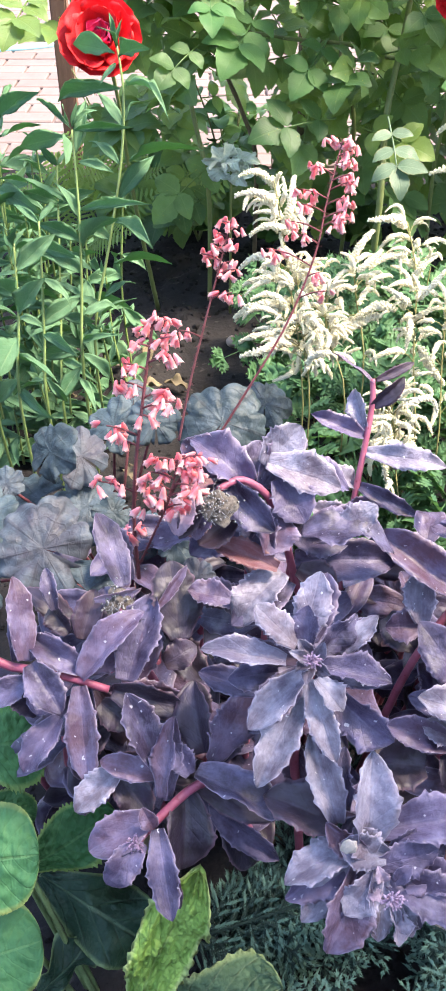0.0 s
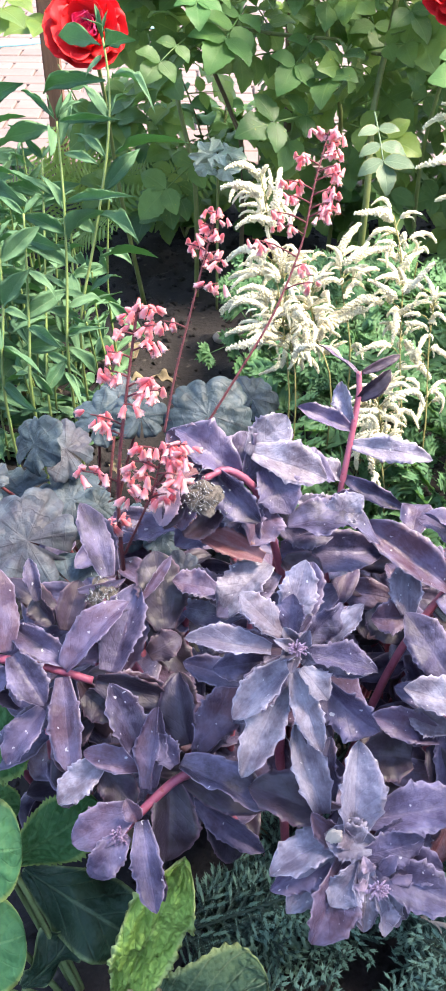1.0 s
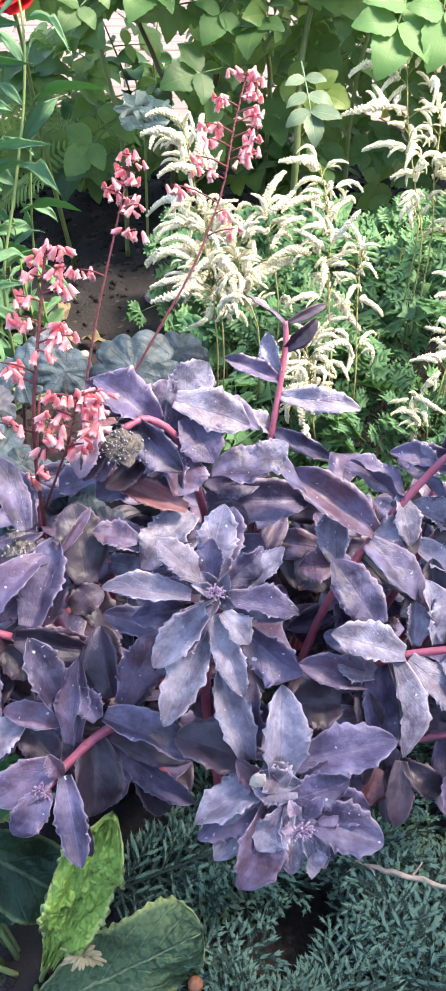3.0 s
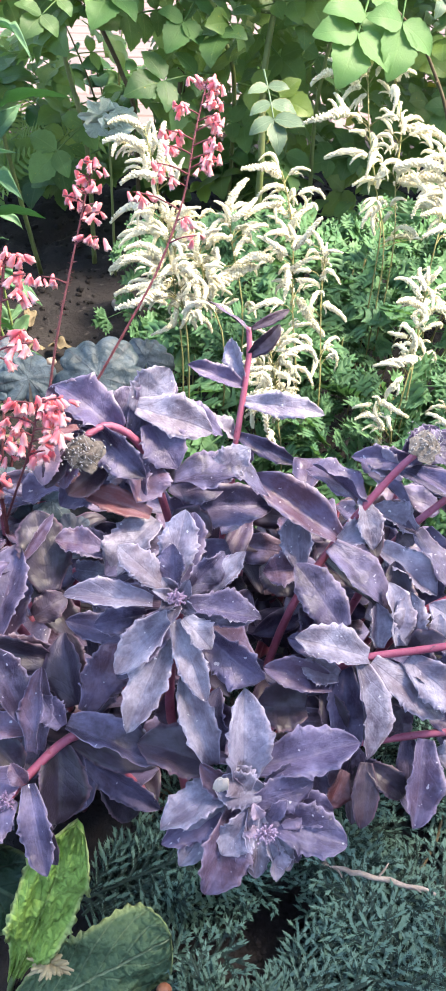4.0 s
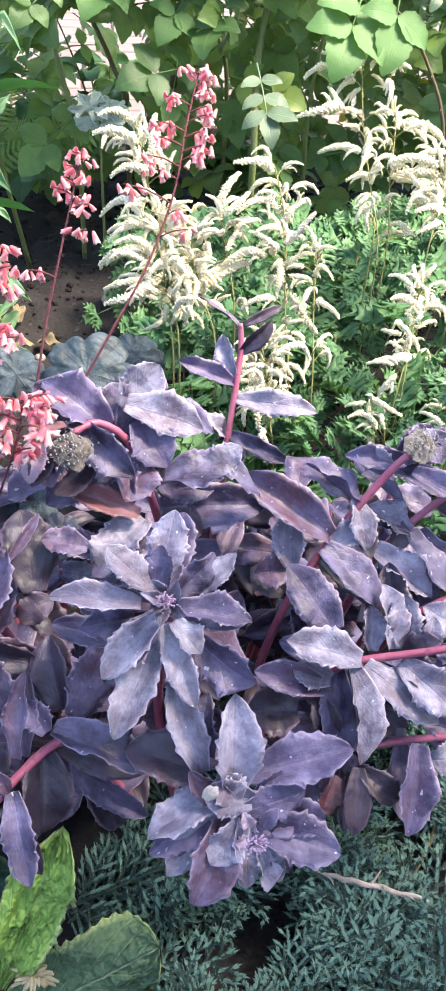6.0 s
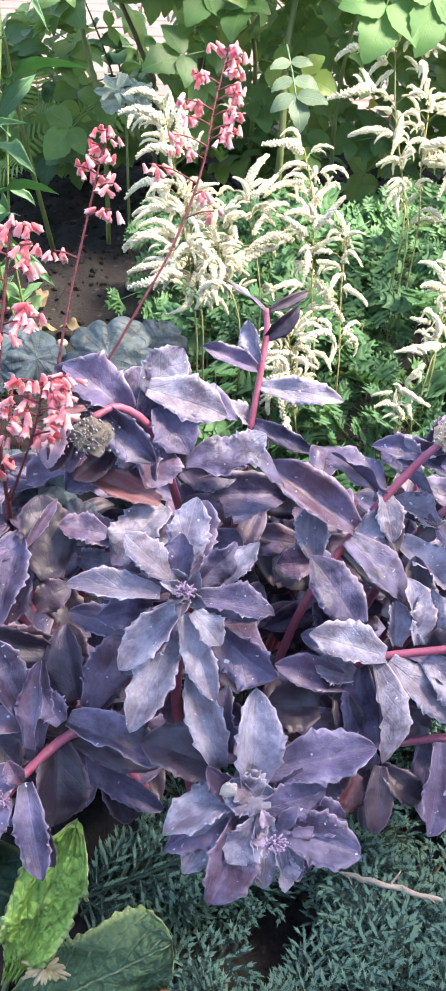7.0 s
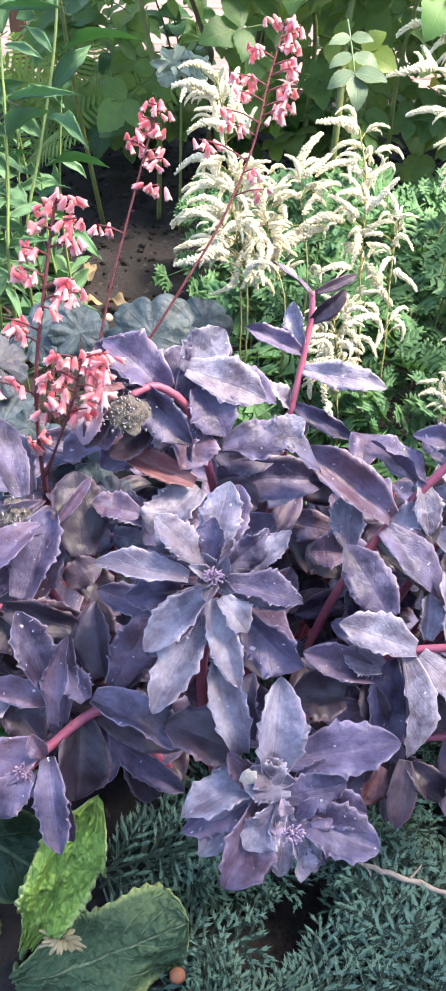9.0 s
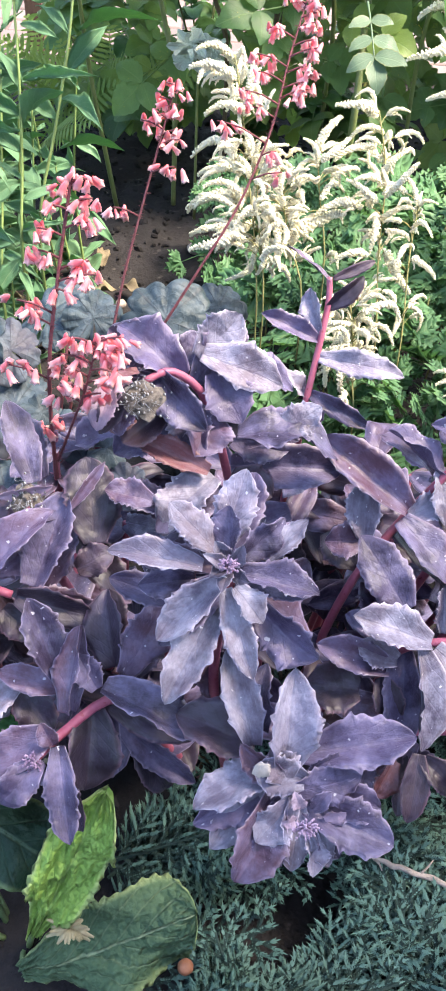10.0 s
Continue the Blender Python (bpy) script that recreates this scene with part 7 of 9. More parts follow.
spike(p, (0.428, 0.797, 0.218), (0.433, 0.779, 0.245), (0.458, 0.769, 0.243))
spike(p, (0.428, 0.798, 0.219), (0.426, 0.804, 0.229), (0.422, 0.797, 0.210))
spike(p, (0.428, 0.797, 0.218), (0.401, 0.768, 0.255), (0.382, 0.794, 0.255))
spike(p, (0.429, 0.814, 0.237), (0.436, 0.802, 0.258), (0.465, 0.800, 0.272))
spike(p, (0.429, 0.806, 0.228), (0.419, 0.776, 0.264), (0.430, 0.771, 0.282))

# ferny leaves of both clumps, on a loose mound
rng = random.Random(8)
for k in range(500):
    x, y = rng.uniform(0.06, 0.78), rng.uniform(0.74, 1.52)
    owner = astilbe if x < 0.36 else astilbe_far
    edge = min(1.0, (x - 0.01) * 7, (y - 0.66) * 4, (1.62 - y) * 4)
    if y < 0.82 and x < 0.12 or edge <= 0.1:
        continue
    z = 0.21 * edge ** 0.5 * rng.uniform(0.45, 1.08) + 0.02
    a = rng.uniform(-2.6, -0.5) if rng.random() < 0.5 else rng.uniform(0, 6.28)
    long = rng.uniform(0.065, 0.110)
    at = Vector((x, y, z))
    d = Vector((math.cos(a), math.sin(a), rng.uniform(-0.35, 0.5))).normalized()
    put("leaf", rng.choice(AST_LEAVES), owner, framed(at, at + d, UP + Vector((rng.uniform(-0.5, 0.5), rng.uniform(-1.4, -0.4), 0))) @ Matrix.Diagonal((long * 1.15, long, long, 1)))
    if k % 3 == 0:
        me, _ = tube("leaf_stalk", [(x + rng.uniform(-0.03, 0.03), y + 0.03, 0.0), (x, y + 0.015, z * 0.6), at], [0.0016, 0.0013, 0.001], M_AST_STEM, sides=5, steps=2)
        put("leaf_stalk", me, owner, Matrix())

# ---- primrose ----
def prim_outline(u):
    return (0.22 + 0.78 * math.sin(math.pi * min(1.0, u / 0.62) / 2) ** 1.3) if u < 0.62 else math.sqrt(max(0.0, 1 - ((u - 0.62) / 0.38) ** 2.2))


PRIM_LEAVES = {"PRIM": [blade("leaf", M_PRIM, prim_outline, along=100, across=14, thick=0.008, arch=0.08, fold=-0.05, wave=0.10, teeth=21, bite=0.22, rough=0.04, crinkle=0.022, seed=i) for i in range(3)],
               "PRIM_GREY": [blade("leaf", M_PRIM_GREY, prim_outline, along=100, across=14, thick=0.008, arch=0.08, fold=-0.05, wave=0.26, teeth=21, bite=0.22, rough=0.04, crinkle=0.030, seed=i) for i in range(2)],
               "PRIM_PALE": [blade("leaf", M_PRIM_PALE, lambda u: math.sqrt(max(0.0, 1 - abs(2 * u - 1) ** 2.4)), along=100, across=14, thick=0.008, arch=0.12, fold=-0.10, wave=0.08, teeth=26, bite=0.04, rough=0.03, crinkle=0.018, seed=3 + i) for i in range(2)],
               "PRIM_SHADED": [blade("leaf", M_PRIM_SHADED, prim_outline, along=100, across=14, thick=0.008, arch=0.12, fold=-0.10, wave=0.42, teeth=12, bite=0.03, rough=0.02, crinkle=0.010, seed=5 + i) for i in range(2)],
               "PRIM_YELLOW": [blade("leaf", M_PRIM_YELLOW, prim_outline, along=100, across=14, thick=0.008, arch=0.04, fold=0.06, wave=0.14, teeth=22, bite=0.22, rough=0.035, crinkle=0.020, seed=9)]}
primrose = thing("primrose", "primrose clump with large wrinkled green leaves at the bed's edge", "primrose", at=(-0.10, 0.28, 0.0))


def rough_leaf(base, tip, width, roll, meshes, k):
    long = (Vector(tip) - Vector(base)).length
    put("leaf", meshes[k % len(meshes)], primrose, framed(base, tip, VIEW, roll) @ Matrix.Diagonal((width, long, long, 1)))
    b = Vector(base)
    root = Vector((-0.10 + 0.25 * (b.x + 0.1), 0.30 + 0.25 * (b.y - 0.3), 0.0))
    me, _ = tube("leaf_stalk", [root, root.lerp(b, 0.6) + Vector((0, 0, 0.004)), b], [0.003, 0.0026, 0.0022], M_PRIM_SHADED, sides=6, steps=3)
    put("leaf_stalk", me, primrose, Matrix())


rough_leaf((-0.213, 0.335, 0.223), (-0.144, 0.337, 0.230), 0.084, 0, PRIM_LEAVES["PRIM_PALE"], 0)
rough_leaf((-0.219, 0.293, 0.131), (-0.148, 0.307, 0.147), 0.078, -5, PRIM_LEAVES["PRIM_PALE"], 1)
rough_leaf((-0.163, 0.349, 0.186), (-0.089, 0.381, 0.217), 0.052, 8, PRIM_LEAVES["PRIM"], 2)
rough_leaf((-0.160, 0.366, 0.138), (-0.056, 0.321, 0.094), 0.066, -14, PRIM_LEAVES["PRIM_SHADED"], 3)
rough_leaf((-0.211, 0.412, 0.260), (-0.144, 0.417, 0.269), 0.073, 0, PRIM_LEAVES["PRIM"], 7)
rough_leaf((-0.204, 0.391, 0.216), (-0.156, 0.379, 0.212), 0.035, 0, PRIM_LEAVES["PRIM"], 8)
rough_leaf((-0.161, 0.299, 0.059), (-0.116, 0.337, 0.094), 0.037, 25, PRIM_LEAVES["PRIM_SHADED"], 6)
rough_leaf((-0.078, 0.275, 0.087), (-0.017, 0.315, 0.253), 0.049, 8, PRIM_LEAVES["PRIM_YELLOW"], 4)
rough_leaf((-0.094, 0.270, 0.019), (0.050, 0.289, 0.100), 0.078, 0, PRIM_LEAVES["PRIM_GREY"], 5)
PRIM_HEAD = (-0.047, 0.271, 0.115)

# ---- juniper ----
def spray_mesh(seed):
    """A flat juniper spray one long: a twig with side twigs, all set with tiny pointed scales."""
    rng = random.Random(seed)
    verts, faces, tone = [], [], []

    def needle(at, d, ln, wd, light):
        d = d.normalized()
        s = d.orthogonal().normalized()
        q = d.cross(s)
        k = len(verts)
        for c, sn in ((1, 0), (-0.5, 0.87), (-0.5, -0.87)):
            verts.append(tuple(at + (s * c + q * sn) * wd))
        verts.append(tuple(at + d * ln))
        faces.extend([(k, k + 1, k + 3), (k + 1, k + 2, k + 3), (k + 2, k, k + 3)])
        tone.extend([light] * 3)

    def shootlet(at, d, ln, depth):
        tip = at + d * ln + Vector((0, 0, rng.uniform(-0.05, 0.10) * ln))
        tube_data([at, tip], [0.007, 0.004] if depth else [0.013, 0.007], 3 if depth else 5, verts, faces, steps=1)
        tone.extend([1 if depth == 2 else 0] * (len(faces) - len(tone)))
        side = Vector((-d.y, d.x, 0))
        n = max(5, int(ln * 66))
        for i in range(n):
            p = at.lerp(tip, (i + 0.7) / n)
            # outer scales take the pale tip tone, inner ones the shade-darkened tone
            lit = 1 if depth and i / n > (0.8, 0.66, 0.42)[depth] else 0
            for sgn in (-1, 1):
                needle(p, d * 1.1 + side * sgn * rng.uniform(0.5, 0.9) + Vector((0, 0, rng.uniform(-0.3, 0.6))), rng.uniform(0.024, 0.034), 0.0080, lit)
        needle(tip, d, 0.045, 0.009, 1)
        if depth < 2:
            m = 16 if depth == 0 else max(3, int(ln * 19))
            for i in range(m):
                u = 0.12 + 0.78 * i / max(1, m - 1)
                a = radians(rng.uniform(32, 48)) * (1 if i % 2 else -1)
                e = Matrix.Rotation(a, 3, "Z") @ d + Vector((0, 0, rng.uniform(-0.12, 0.25)))
                shootlet(at.lerp(tip, u), e.normalized(), ln * rng.uniform(0.34, 0.46) * (1.2 - 0.8 * u), depth + 1)

    shootlet(Vector((0, 0, 0)), Vector((0, 1, 0)), 1.0, 0)
    me = meshed("spray", verts, faces, [M_JUN_SHADED, M_JUN_TIP], smooth=False)
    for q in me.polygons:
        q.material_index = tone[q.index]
    return me


SPRAYS = [spray_mesh(i) for i in range(5)]
juniper = thing("creeping_juniper", "creeping juniper with blue-green scaly sprays on the ground", "juniper", at=(0.18, 0.30, 0.0))
rng = random.Random(21)
for k in range(14):
    a = rng.uniform(0, 6.28)
    x, y = rng.uniform(0.02, 0.42), rng.uniform(0.15, 0.48)
    d = Vector((math.cos(a), math.sin(a), 0)) * rng.uniform(0.05, 0.11)
    me, _ = tube("branch", [(x, y, 0.012), (x + d.x * 0.5 + 0.01, y + d.y * 0.5, 0.03), (x + d.x, y + d.y, 0.045)], [0.0024, 0.002, 0.0012], M_JUN_WOOD, sides=7)
    put("branch", me, juniper, Matrix())
for k in range(330):
    x, y = rng.uniform(-0.08, 0.42), rng.uniform(0.14, 0.56)
    if noise.noise((x * 10, y * 10, 7)) < 0.03 + 0.25 * max(0.0, x - 0.15) or x < -0.03 and y < 0.34 or x < 0.18 and y > 0.45 or x < 0.22 and y > 0.49:
        continue
    z = 0.012 + 0.06 * rng.random() ** 1.2 * (0.6 + 0.4 * noise.noise((x * 6, y * 6, 2)))
    a = 6.28 * noise.noise((x * 7, y * 7, 4)) + rng.uniform(-0.8, 0.8)
    d = Vector((math.cos(a), math.sin(a), rng.uniform(0.0, 0.8))).normalized()
    if 0.15 < x < 0.31 and 0.25 < y < 0.37:
        z, d.z = min(z, 0.02), min(d.z, 0.15)
    long = rng.uniform(0.09, 0.15)
    at = Vector((x, y, z))
    put("spray", rng.choice(SPRAYS), juniper, framed(at, at + d, UP + Vector((rng.uniform(-0.5, 0.5), rng.uniform(-1.1, 0.0), 0))) @ Matrix.Diagonal((long, long, long, 1)))

# ---- tall phlox ----
def lance(u):
    return (0.10 + 0.90 * math.sin(math.pi * min(1.0, u / 0.42) / 2)) if u < 0.42 else max(0.0, math.cos((u - 0.42) / 0.58 * math.pi / 2)) ** 1.1


PHLOX_LEAVES = [blade("leaf", M_PHLOX, lance, along=16, across=3, thick=0.008, arch=0.02 + 0.03 * (i % 3), fold=0.12, wave=0.08, teeth=0, twist=(-0.6, 0.4, 0.0, 0.9, -0.3)[i % 5], hook=(0.2, 0.0, 0.35, 0.1)[i % 4], rough=0.04, seed=i) for i in range(9)]


def phlox(base, top, nodes, long, seed, wide=0.27, first=0.12):
    """An upright stem with opposite pairs of lance-shaped leaves, each pair crossing the last, and a tuft at the tip."""
    rng = random.Random(seed)
    base, top = Vector(base), Vector(top)
    s = thing("phlox_stem", "leafy green phlox stem with narrow paired leaves", "phlox", "phlox stems behind the coral bells", at=base)
    mid = base.lerp(top, 0.5) + Vector((rng.uniform(-1, 1), rng.uniform(-1, 1), 0)) * 0.012
    me, path = tube("stem", [base, mid, top], [0.0024, 0.002, 0.0013], M_PHLOX_STEM, sides=8, steps=10)
    put("stem", me, s, Matrix())
    turn = rng.uniform(0, 3)
    for i in range(nodes + 2):
        u = min(0.995, first + (1 - first) * i / nodes)
        k = min(len(path) - 2, int(u * (len(path) - 1)))
        p = path[k]
        small = 1.0 if i < nodes - 1 else 0.42
        if i == nodes - 2:
            small = 0.8
        for q in (0, math.pi):
            a = turn + i * 1.38 + q + rng.uniform(-0.8, 0.8)
            d = Vector((math.cos(a), math.sin(a), rng.uniform(-0.75, 0.55) + (0.7 if small < 0.6 else 0))).normalized()
            ln = long * small * rng.uniform(0.55, 1.2)
            put("leaf", rng.choice(PHLOX_LEAVES), s, framed(p, p + d, UP + Vector((rng.uniform(-0.7, 0.7), rng.uniform(-1.3, -0.2), 0))) @ Matrix.Diagonal((ln * wide * rng.uniform(0.62, 0.98), ln, ln, 1)))
    return s


def phlox_stem(points):
    s = thing("phlox_stem", "leafy green phlox stem with narrow paired leaves", "phlox", "phlox stems behind the coral bells", at=(points[0][0], points[0][1] + 0.03, 0))
    pts, rad = evened([(points[0][0], points[0][1] + 0.03, 0.0), *points], (0.0024, 0.0014))
    me, _ = tube("stem", pts, rad, M_PHLOX_STEM, sides=8)
    put("stem", me, s, Matrix())
    return s


leafed = random.Random(12)


def phlox_leaf(s, base, tip, width):
    long = (Vector(tip) - Vector(base)).length
    m = framed(base, tip, UP + Vector((leafed.uniform(-0.4, 0.4), -leafed.uniform(0.5, 1.3), 0)), leafed.uniform(-15, 15))
    put("leaf", leafed.choice(PHLOX_LEAVES), s, m @ Matrix.Diagonal((width * 0.92, long, long, 1)))


# ---- rose bush ----
def oval(u):
    return max(0.0, math.sin(math.pi * u ** 0.82)) ** 0.8 * (1 - 0.12 * u)


def rose_leaf_mesh(material, seed, pairs=3, big=1.0, broad=0.37):
    """A compound leaf one long: a stalk with pairs of oval saw-edged leaflets and one at the tip."""
    rng = random.Random(seed)
    verts, faces, uvs = [], [], []

    def leaflet(at, d, ln, wd, up):
        m = framed(at, at + d, up)
        n, c = 12, 3
        s = len(verts)
        ph = rng.uniform(0, 3)
        for i in range(n + 1):
            u = i / n
            for j in range(c):
                v = j - 1
                hw = wd * oval(u) * (1 + (0.07 if i % 2 else -0.03) * (abs(v) > 0.9))
                q = m @ Vector((v * hw, u * ln, ln * (0.10 * math.sin(u * 3) + 0.03 * math.sin(9 * u + ph) * abs(v)) + 0.22 * abs(v) * hw))
                verts.append(tuple(q))
                uvs.append((0.5 + 0.5 * v, u))
        for i in range(n):
            for j in range(c - 1):
                a = s + i * c + j
                faces.append((a, a + 1, a + c + 1, a + c))

    for i in range(pairs):
        u = 0.25 + 0.42 * i / max(1, pairs - 1)
        for sgn in (-1, 1):
            a = radians(rng.uniform(58, 78)) * sgn
            ln = (0.30 + 0.07 * i) * big * rng.uniform(0.9, 1.08)
            d = Vector((math.sin(a), math.cos(a), rng.uniform(-0.3, 0.1))).normalized()
            leaflet(Vector((0, u, 0.03)), d, ln, ln * broad, Vector((rng.uniform(-0.3, 0.3), 0, 1)))
    leaflet(Vector((0, 0.70, 0.02)), Vector((0, 1, -0.25)).normalized(), 0.46 * big, 0.486 * broad * big, Vector((rng.uniform(-0.2, 0.2), 0, 1)))
    t = len(verts)
    tube_data([(0, 0, 0), (0, 0.4, 0.04), (0, 0.72, 0.02)], [0.012, 0.010, 0.007], 5, verts, faces, steps=2)
    uvs += [(0.5, 0.5)] * (len(verts) - t)
    return meshed("leaf", verts, faces, material, uvs)


ROSE_LEAVES = [rose_leaf_mesh(M_ROSE_LEAF, i, pairs=2 + i % 2) for i in range(6)]
# rose leaf coloured yellow to pass for a sunlit one
ROSE_SUNLIT = [rose_leaf_mesh(M_YELLOW, 30, pairs=2, big=0.9)]
ROSE_YOUNG = [rose_leaf_mesh(M_ROSE_YOUNG, 20 + i, pairs=3, big=0.80, broad=0.30) for i in range(2)]
ROSE_FRESH = [rose_leaf_mesh(M_ROSE_LIGHT, 10 + i, pairs=2 + i % 2) for i in range(3)]
s = phlox_stem([(-0.193, 1.145, 0.222), (-0.164, 1.180, 0.357), (-0.142, 1.215, 0.462), (-0.135, 1.246, 0.544), (-0.142, 1.268, 0.602)])
phlox_leaf(s, (-0.143, 1.267, 0.598), (-0.151, 1.286, 0.641), 0.008)
phlox_leaf(s, (-0.143, 1.267, 0.598), (-0.133, 1.270, 0.633), 0.006)
phlox_leaf(s, (-0.143, 1.267, 0.599), (-0.153, 1.242, 0.629), 0.005)
phlox_leaf(s, (-0.145, 1.265, 0.591), (-0.206, 1.296, 0.598), 0.013)
phlox_leaf(s, (-0.140, 1.264, 0.587), (-0.094, 1.217, 0.608), 0.011)
phlox_leaf(s, (-0.144, 1.262, 0.580), (-0.164, 1.234, 0.562), 0.010)
phlox_leaf(s, (-0.140, 1.254, 0.550), (-0.241, 1.272, 0.538), 0.018)
phlox_leaf(s, (-0.131, 1.255, 0.554), (-0.073, 1.196, 0.552), 0.017)
phlox_leaf(s, (-0.138, 1.240, 0.505), (-0.176, 1.269, 0.548), 0.021)
phlox_leaf(s, (-0.141, 1.239, 0.501), (-0.121, 1.269, 0.538), 0.012)
phlox_leaf(s, (-0.131, 1.227, 0.462), (-0.033, 1.195, 0.496), 0.021)
phlox_leaf(s, (-0.147, 1.213, 0.416), (-0.098, 1.232, 0.470), 0.025)
phlox_leaf(s, (-0.145, 1.226, 0.458), (-0.190, 1.258, 0.486), 0.019)
phlox_leaf(s, (-0.160, 1.183, 0.328), (-0.076, 1.176, 0.341), 0.019)
phlox_leaf(s, (-0.175, 1.168, 0.284), (-0.133, 1.194, 0.303), 0.017)
phlox_leaf(s, (-0.190, 1.158, 0.256), (-0.129, 1.143, 0.297), 0.021)
phlox_leaf(s, (-0.162, 1.194, 0.360), (-0.208, 1.182, 0.394), 0.019)
phlox_leaf(s, (-0.157, 1.203, 0.385), (-0.099, 1.146, 0.381), 0.019)
phlox_leaf(s, (-0.181, 1.165, 0.275), (-0.236, 1.162, 0.287), 0.018)
s = phlox_stem([(-0.194, 1.029, 0.239), (-0.190, 1.071, 0.352), (-0.188, 1.103, 0.452), (-0.193, 1.143, 0.530)])
phlox_leaf(s, (-0.194, 1.143, 0.531), (-0.246, 1.196, 0.557), 0.009)
phlox_leaf(s, (-0.193, 1.145, 0.533), (-0.162, 1.159, 0.554), 0.008)
phlox_leaf(s, (-0.196, 1.145, 0.533), (-0.208, 1.177, 0.553), 0.007)
phlox_leaf(s, (-0.193, 1.145, 0.533), (-0.183, 1.145, 0.564), 0.006)
phlox_leaf(s, (-0.198, 1.140, 0.523), (-0.265, 1.141, 0.509), 0.015)
phlox_leaf(s, (-0.193, 1.137, 0.516), (-0.195, 1.081, 0.514), 0.007)
phlox_leaf(s, (-0.189, 1.142, 0.530), (-0.115, 1.118, 0.542), 0.012)
phlox_leaf(s, (-0.189, 1.133, 0.504), (-0.177, 1.184, 0.559), 0.018)
phlox_leaf(s, (-0.186, 1.130, 0.494), (-0.142, 1.130, 0.482), 0.015)
phlox_leaf(s, (-0.201, 1.112, 0.446), (-0.287, 1.123, 0.485), 0.024)
phlox_leaf(s, (-0.185, 1.109, 0.439), (-0.094, 1.073, 0.463), 0.016)
phlox_leaf(s, (-0.187, 1.105, 0.429), (-0.213, 1.108, 0.476), 0.018)
phlox_leaf(s, (-0.188, 1.092, 0.394), (-0.140, 1.089, 0.442), 0.020)
phlox_leaf(s, (-0.189, 1.095, 0.403), (-0.242, 1.085, 0.434), 0.020)
phlox_leaf(s, (-0.191, 1.089, 0.387), (-0.276, 1.091, 0.366), 0.022)
phlox_leaf(s, (-0.189, 1.080, 0.364), (-0.233, 1.066, 0.401), 0.019)
phlox_leaf(s, (-0.189, 1.068, 0.335), (-0.233, 1.102, 0.342), 0.014)
phlox_leaf(s, (-0.192, 1.059, 0.311), (-0.141, 1.088, 0.315), 0.018)
phlox_leaf(s, (-0.194, 1.046, 0.280), (-0.146, 1.012, 0.310), 0.014)
phlox_leaf(s, (-0.193, 1.068, 0.333), (-0.257, 1.023, 0.310), 0.025)
phlox_leaf(s, (-0.198, 1.040, 0.267), (-0.255, 1.028, 0.268), 0.019)
phlox_leaf(s, (-0.196, 1.023, 0.233), (-0.170, 0.958, 0.230), 0.014)
phlox_leaf(s, (-0.197, 1.032, 0.247), (-0.228, 0.985, 0.216), 0.020)
phlox_leaf(s, (-0.195, 1.039, 0.264), (-0.154, 1.036, 0.225), 0.018)
s = phlox_stem([(-0.263, 0.934, 0.251), (-0.256, 0.972, 0.358), (-0.255, 1.002, 0.440)])
phlox_leaf(s, (-0.256, 1.000, 0.435), (-0.261, 0.978, 0.472), 0.008)
phlox_leaf(s, (-0.255, 1.000, 0.435), (-0.239, 1.015, 0.456), 0.008)
phlox_leaf(s, (-0.255, 1.000, 0.437), (-0.239, 0.981, 0.476), 0.005)
phlox_leaf(s, (-0.255, 0.991, 0.408), (-0.207, 1.018, 0.447), 0.021)
phlox_leaf(s, (-0.256, 0.988, 0.400), (-0.286, 0.993, 0.371), 0.011)
phlox_leaf(s, (-0.256, 0.973, 0.357), (-0.216, 0.973, 0.410), 0.019)
phlox_leaf(s, (-0.258, 0.965, 0.333), (-0.272, 0.892, 0.323), 0.018)
phlox_leaf(s, (-0.260, 0.957, 0.312), (-0.202, 0.898, 0.310), 0.019)
phlox_leaf(s, (-0.262, 0.946, 0.282), (-0.293, 0.919, 0.261), 0.015)
phlox_leaf(s, (-0.256, 0.981, 0.379), (-0.288, 0.951, 0.419), 0.016)
phlox_leaf(s, (-0.262, 0.940, 0.266), (-0.214, 0.883, 0.266), 0.016)
s = phlox_stem([(-0.236, 0.967, 0.228), (-0.236, 1.004, 0.303), (-0.235, 1.039, 0.376), (-0.235, 1.067, 0.441)])
phlox_leaf(s, (-0.235, 1.067, 0.439), (-0.266, 1.073, 0.463), 0.012)
phlox_leaf(s, (-0.235, 1.067, 0.439), (-0.212, 1.108, 0.451), 0.011)
phlox_leaf(s, (-0.234, 1.058, 0.420), (-0.274, 1.031, 0.413), 0.015)
phlox_leaf(s, (-0.235, 1.054, 0.411), (-0.185, 1.029, 0.409), 0.016)
phlox_leaf(s, (-0.234, 1.038, 0.377), (-0.193, 1.018, 0.351), 0.017)
phlox_leaf(s, (-0.235, 1.034, 0.368), (-0.269, 1.001, 0.395), 0.015)
phlox_leaf(s, (-0.235, 1.011, 0.319), (-0.276, 1.018, 0.333), 0.014)
phlox_leaf(s, (-0.236, 1.007, 0.311), (-0.188, 0.960, 0.311), 0.016)
phlox_leaf(s, (-0.236, 0.982, 0.259), (-0.281, 0.967, 0.243), 0.016)
phlox_leaf(s, (-0.235, 0.982, 0.259), (-0.210, 0.983, 0.218), 0.015)
s = phlox_stem([(-0.319, 1.012, 0.219), (-0.307, 1.098, 0.384), (-0.296, 1.150, 0.492), (-0.290, 1.184, 0.549)])
phlox_leaf(s, (-0.291, 1.177, 0.535), (-0.239, 1.152, 0.575), 0.017)
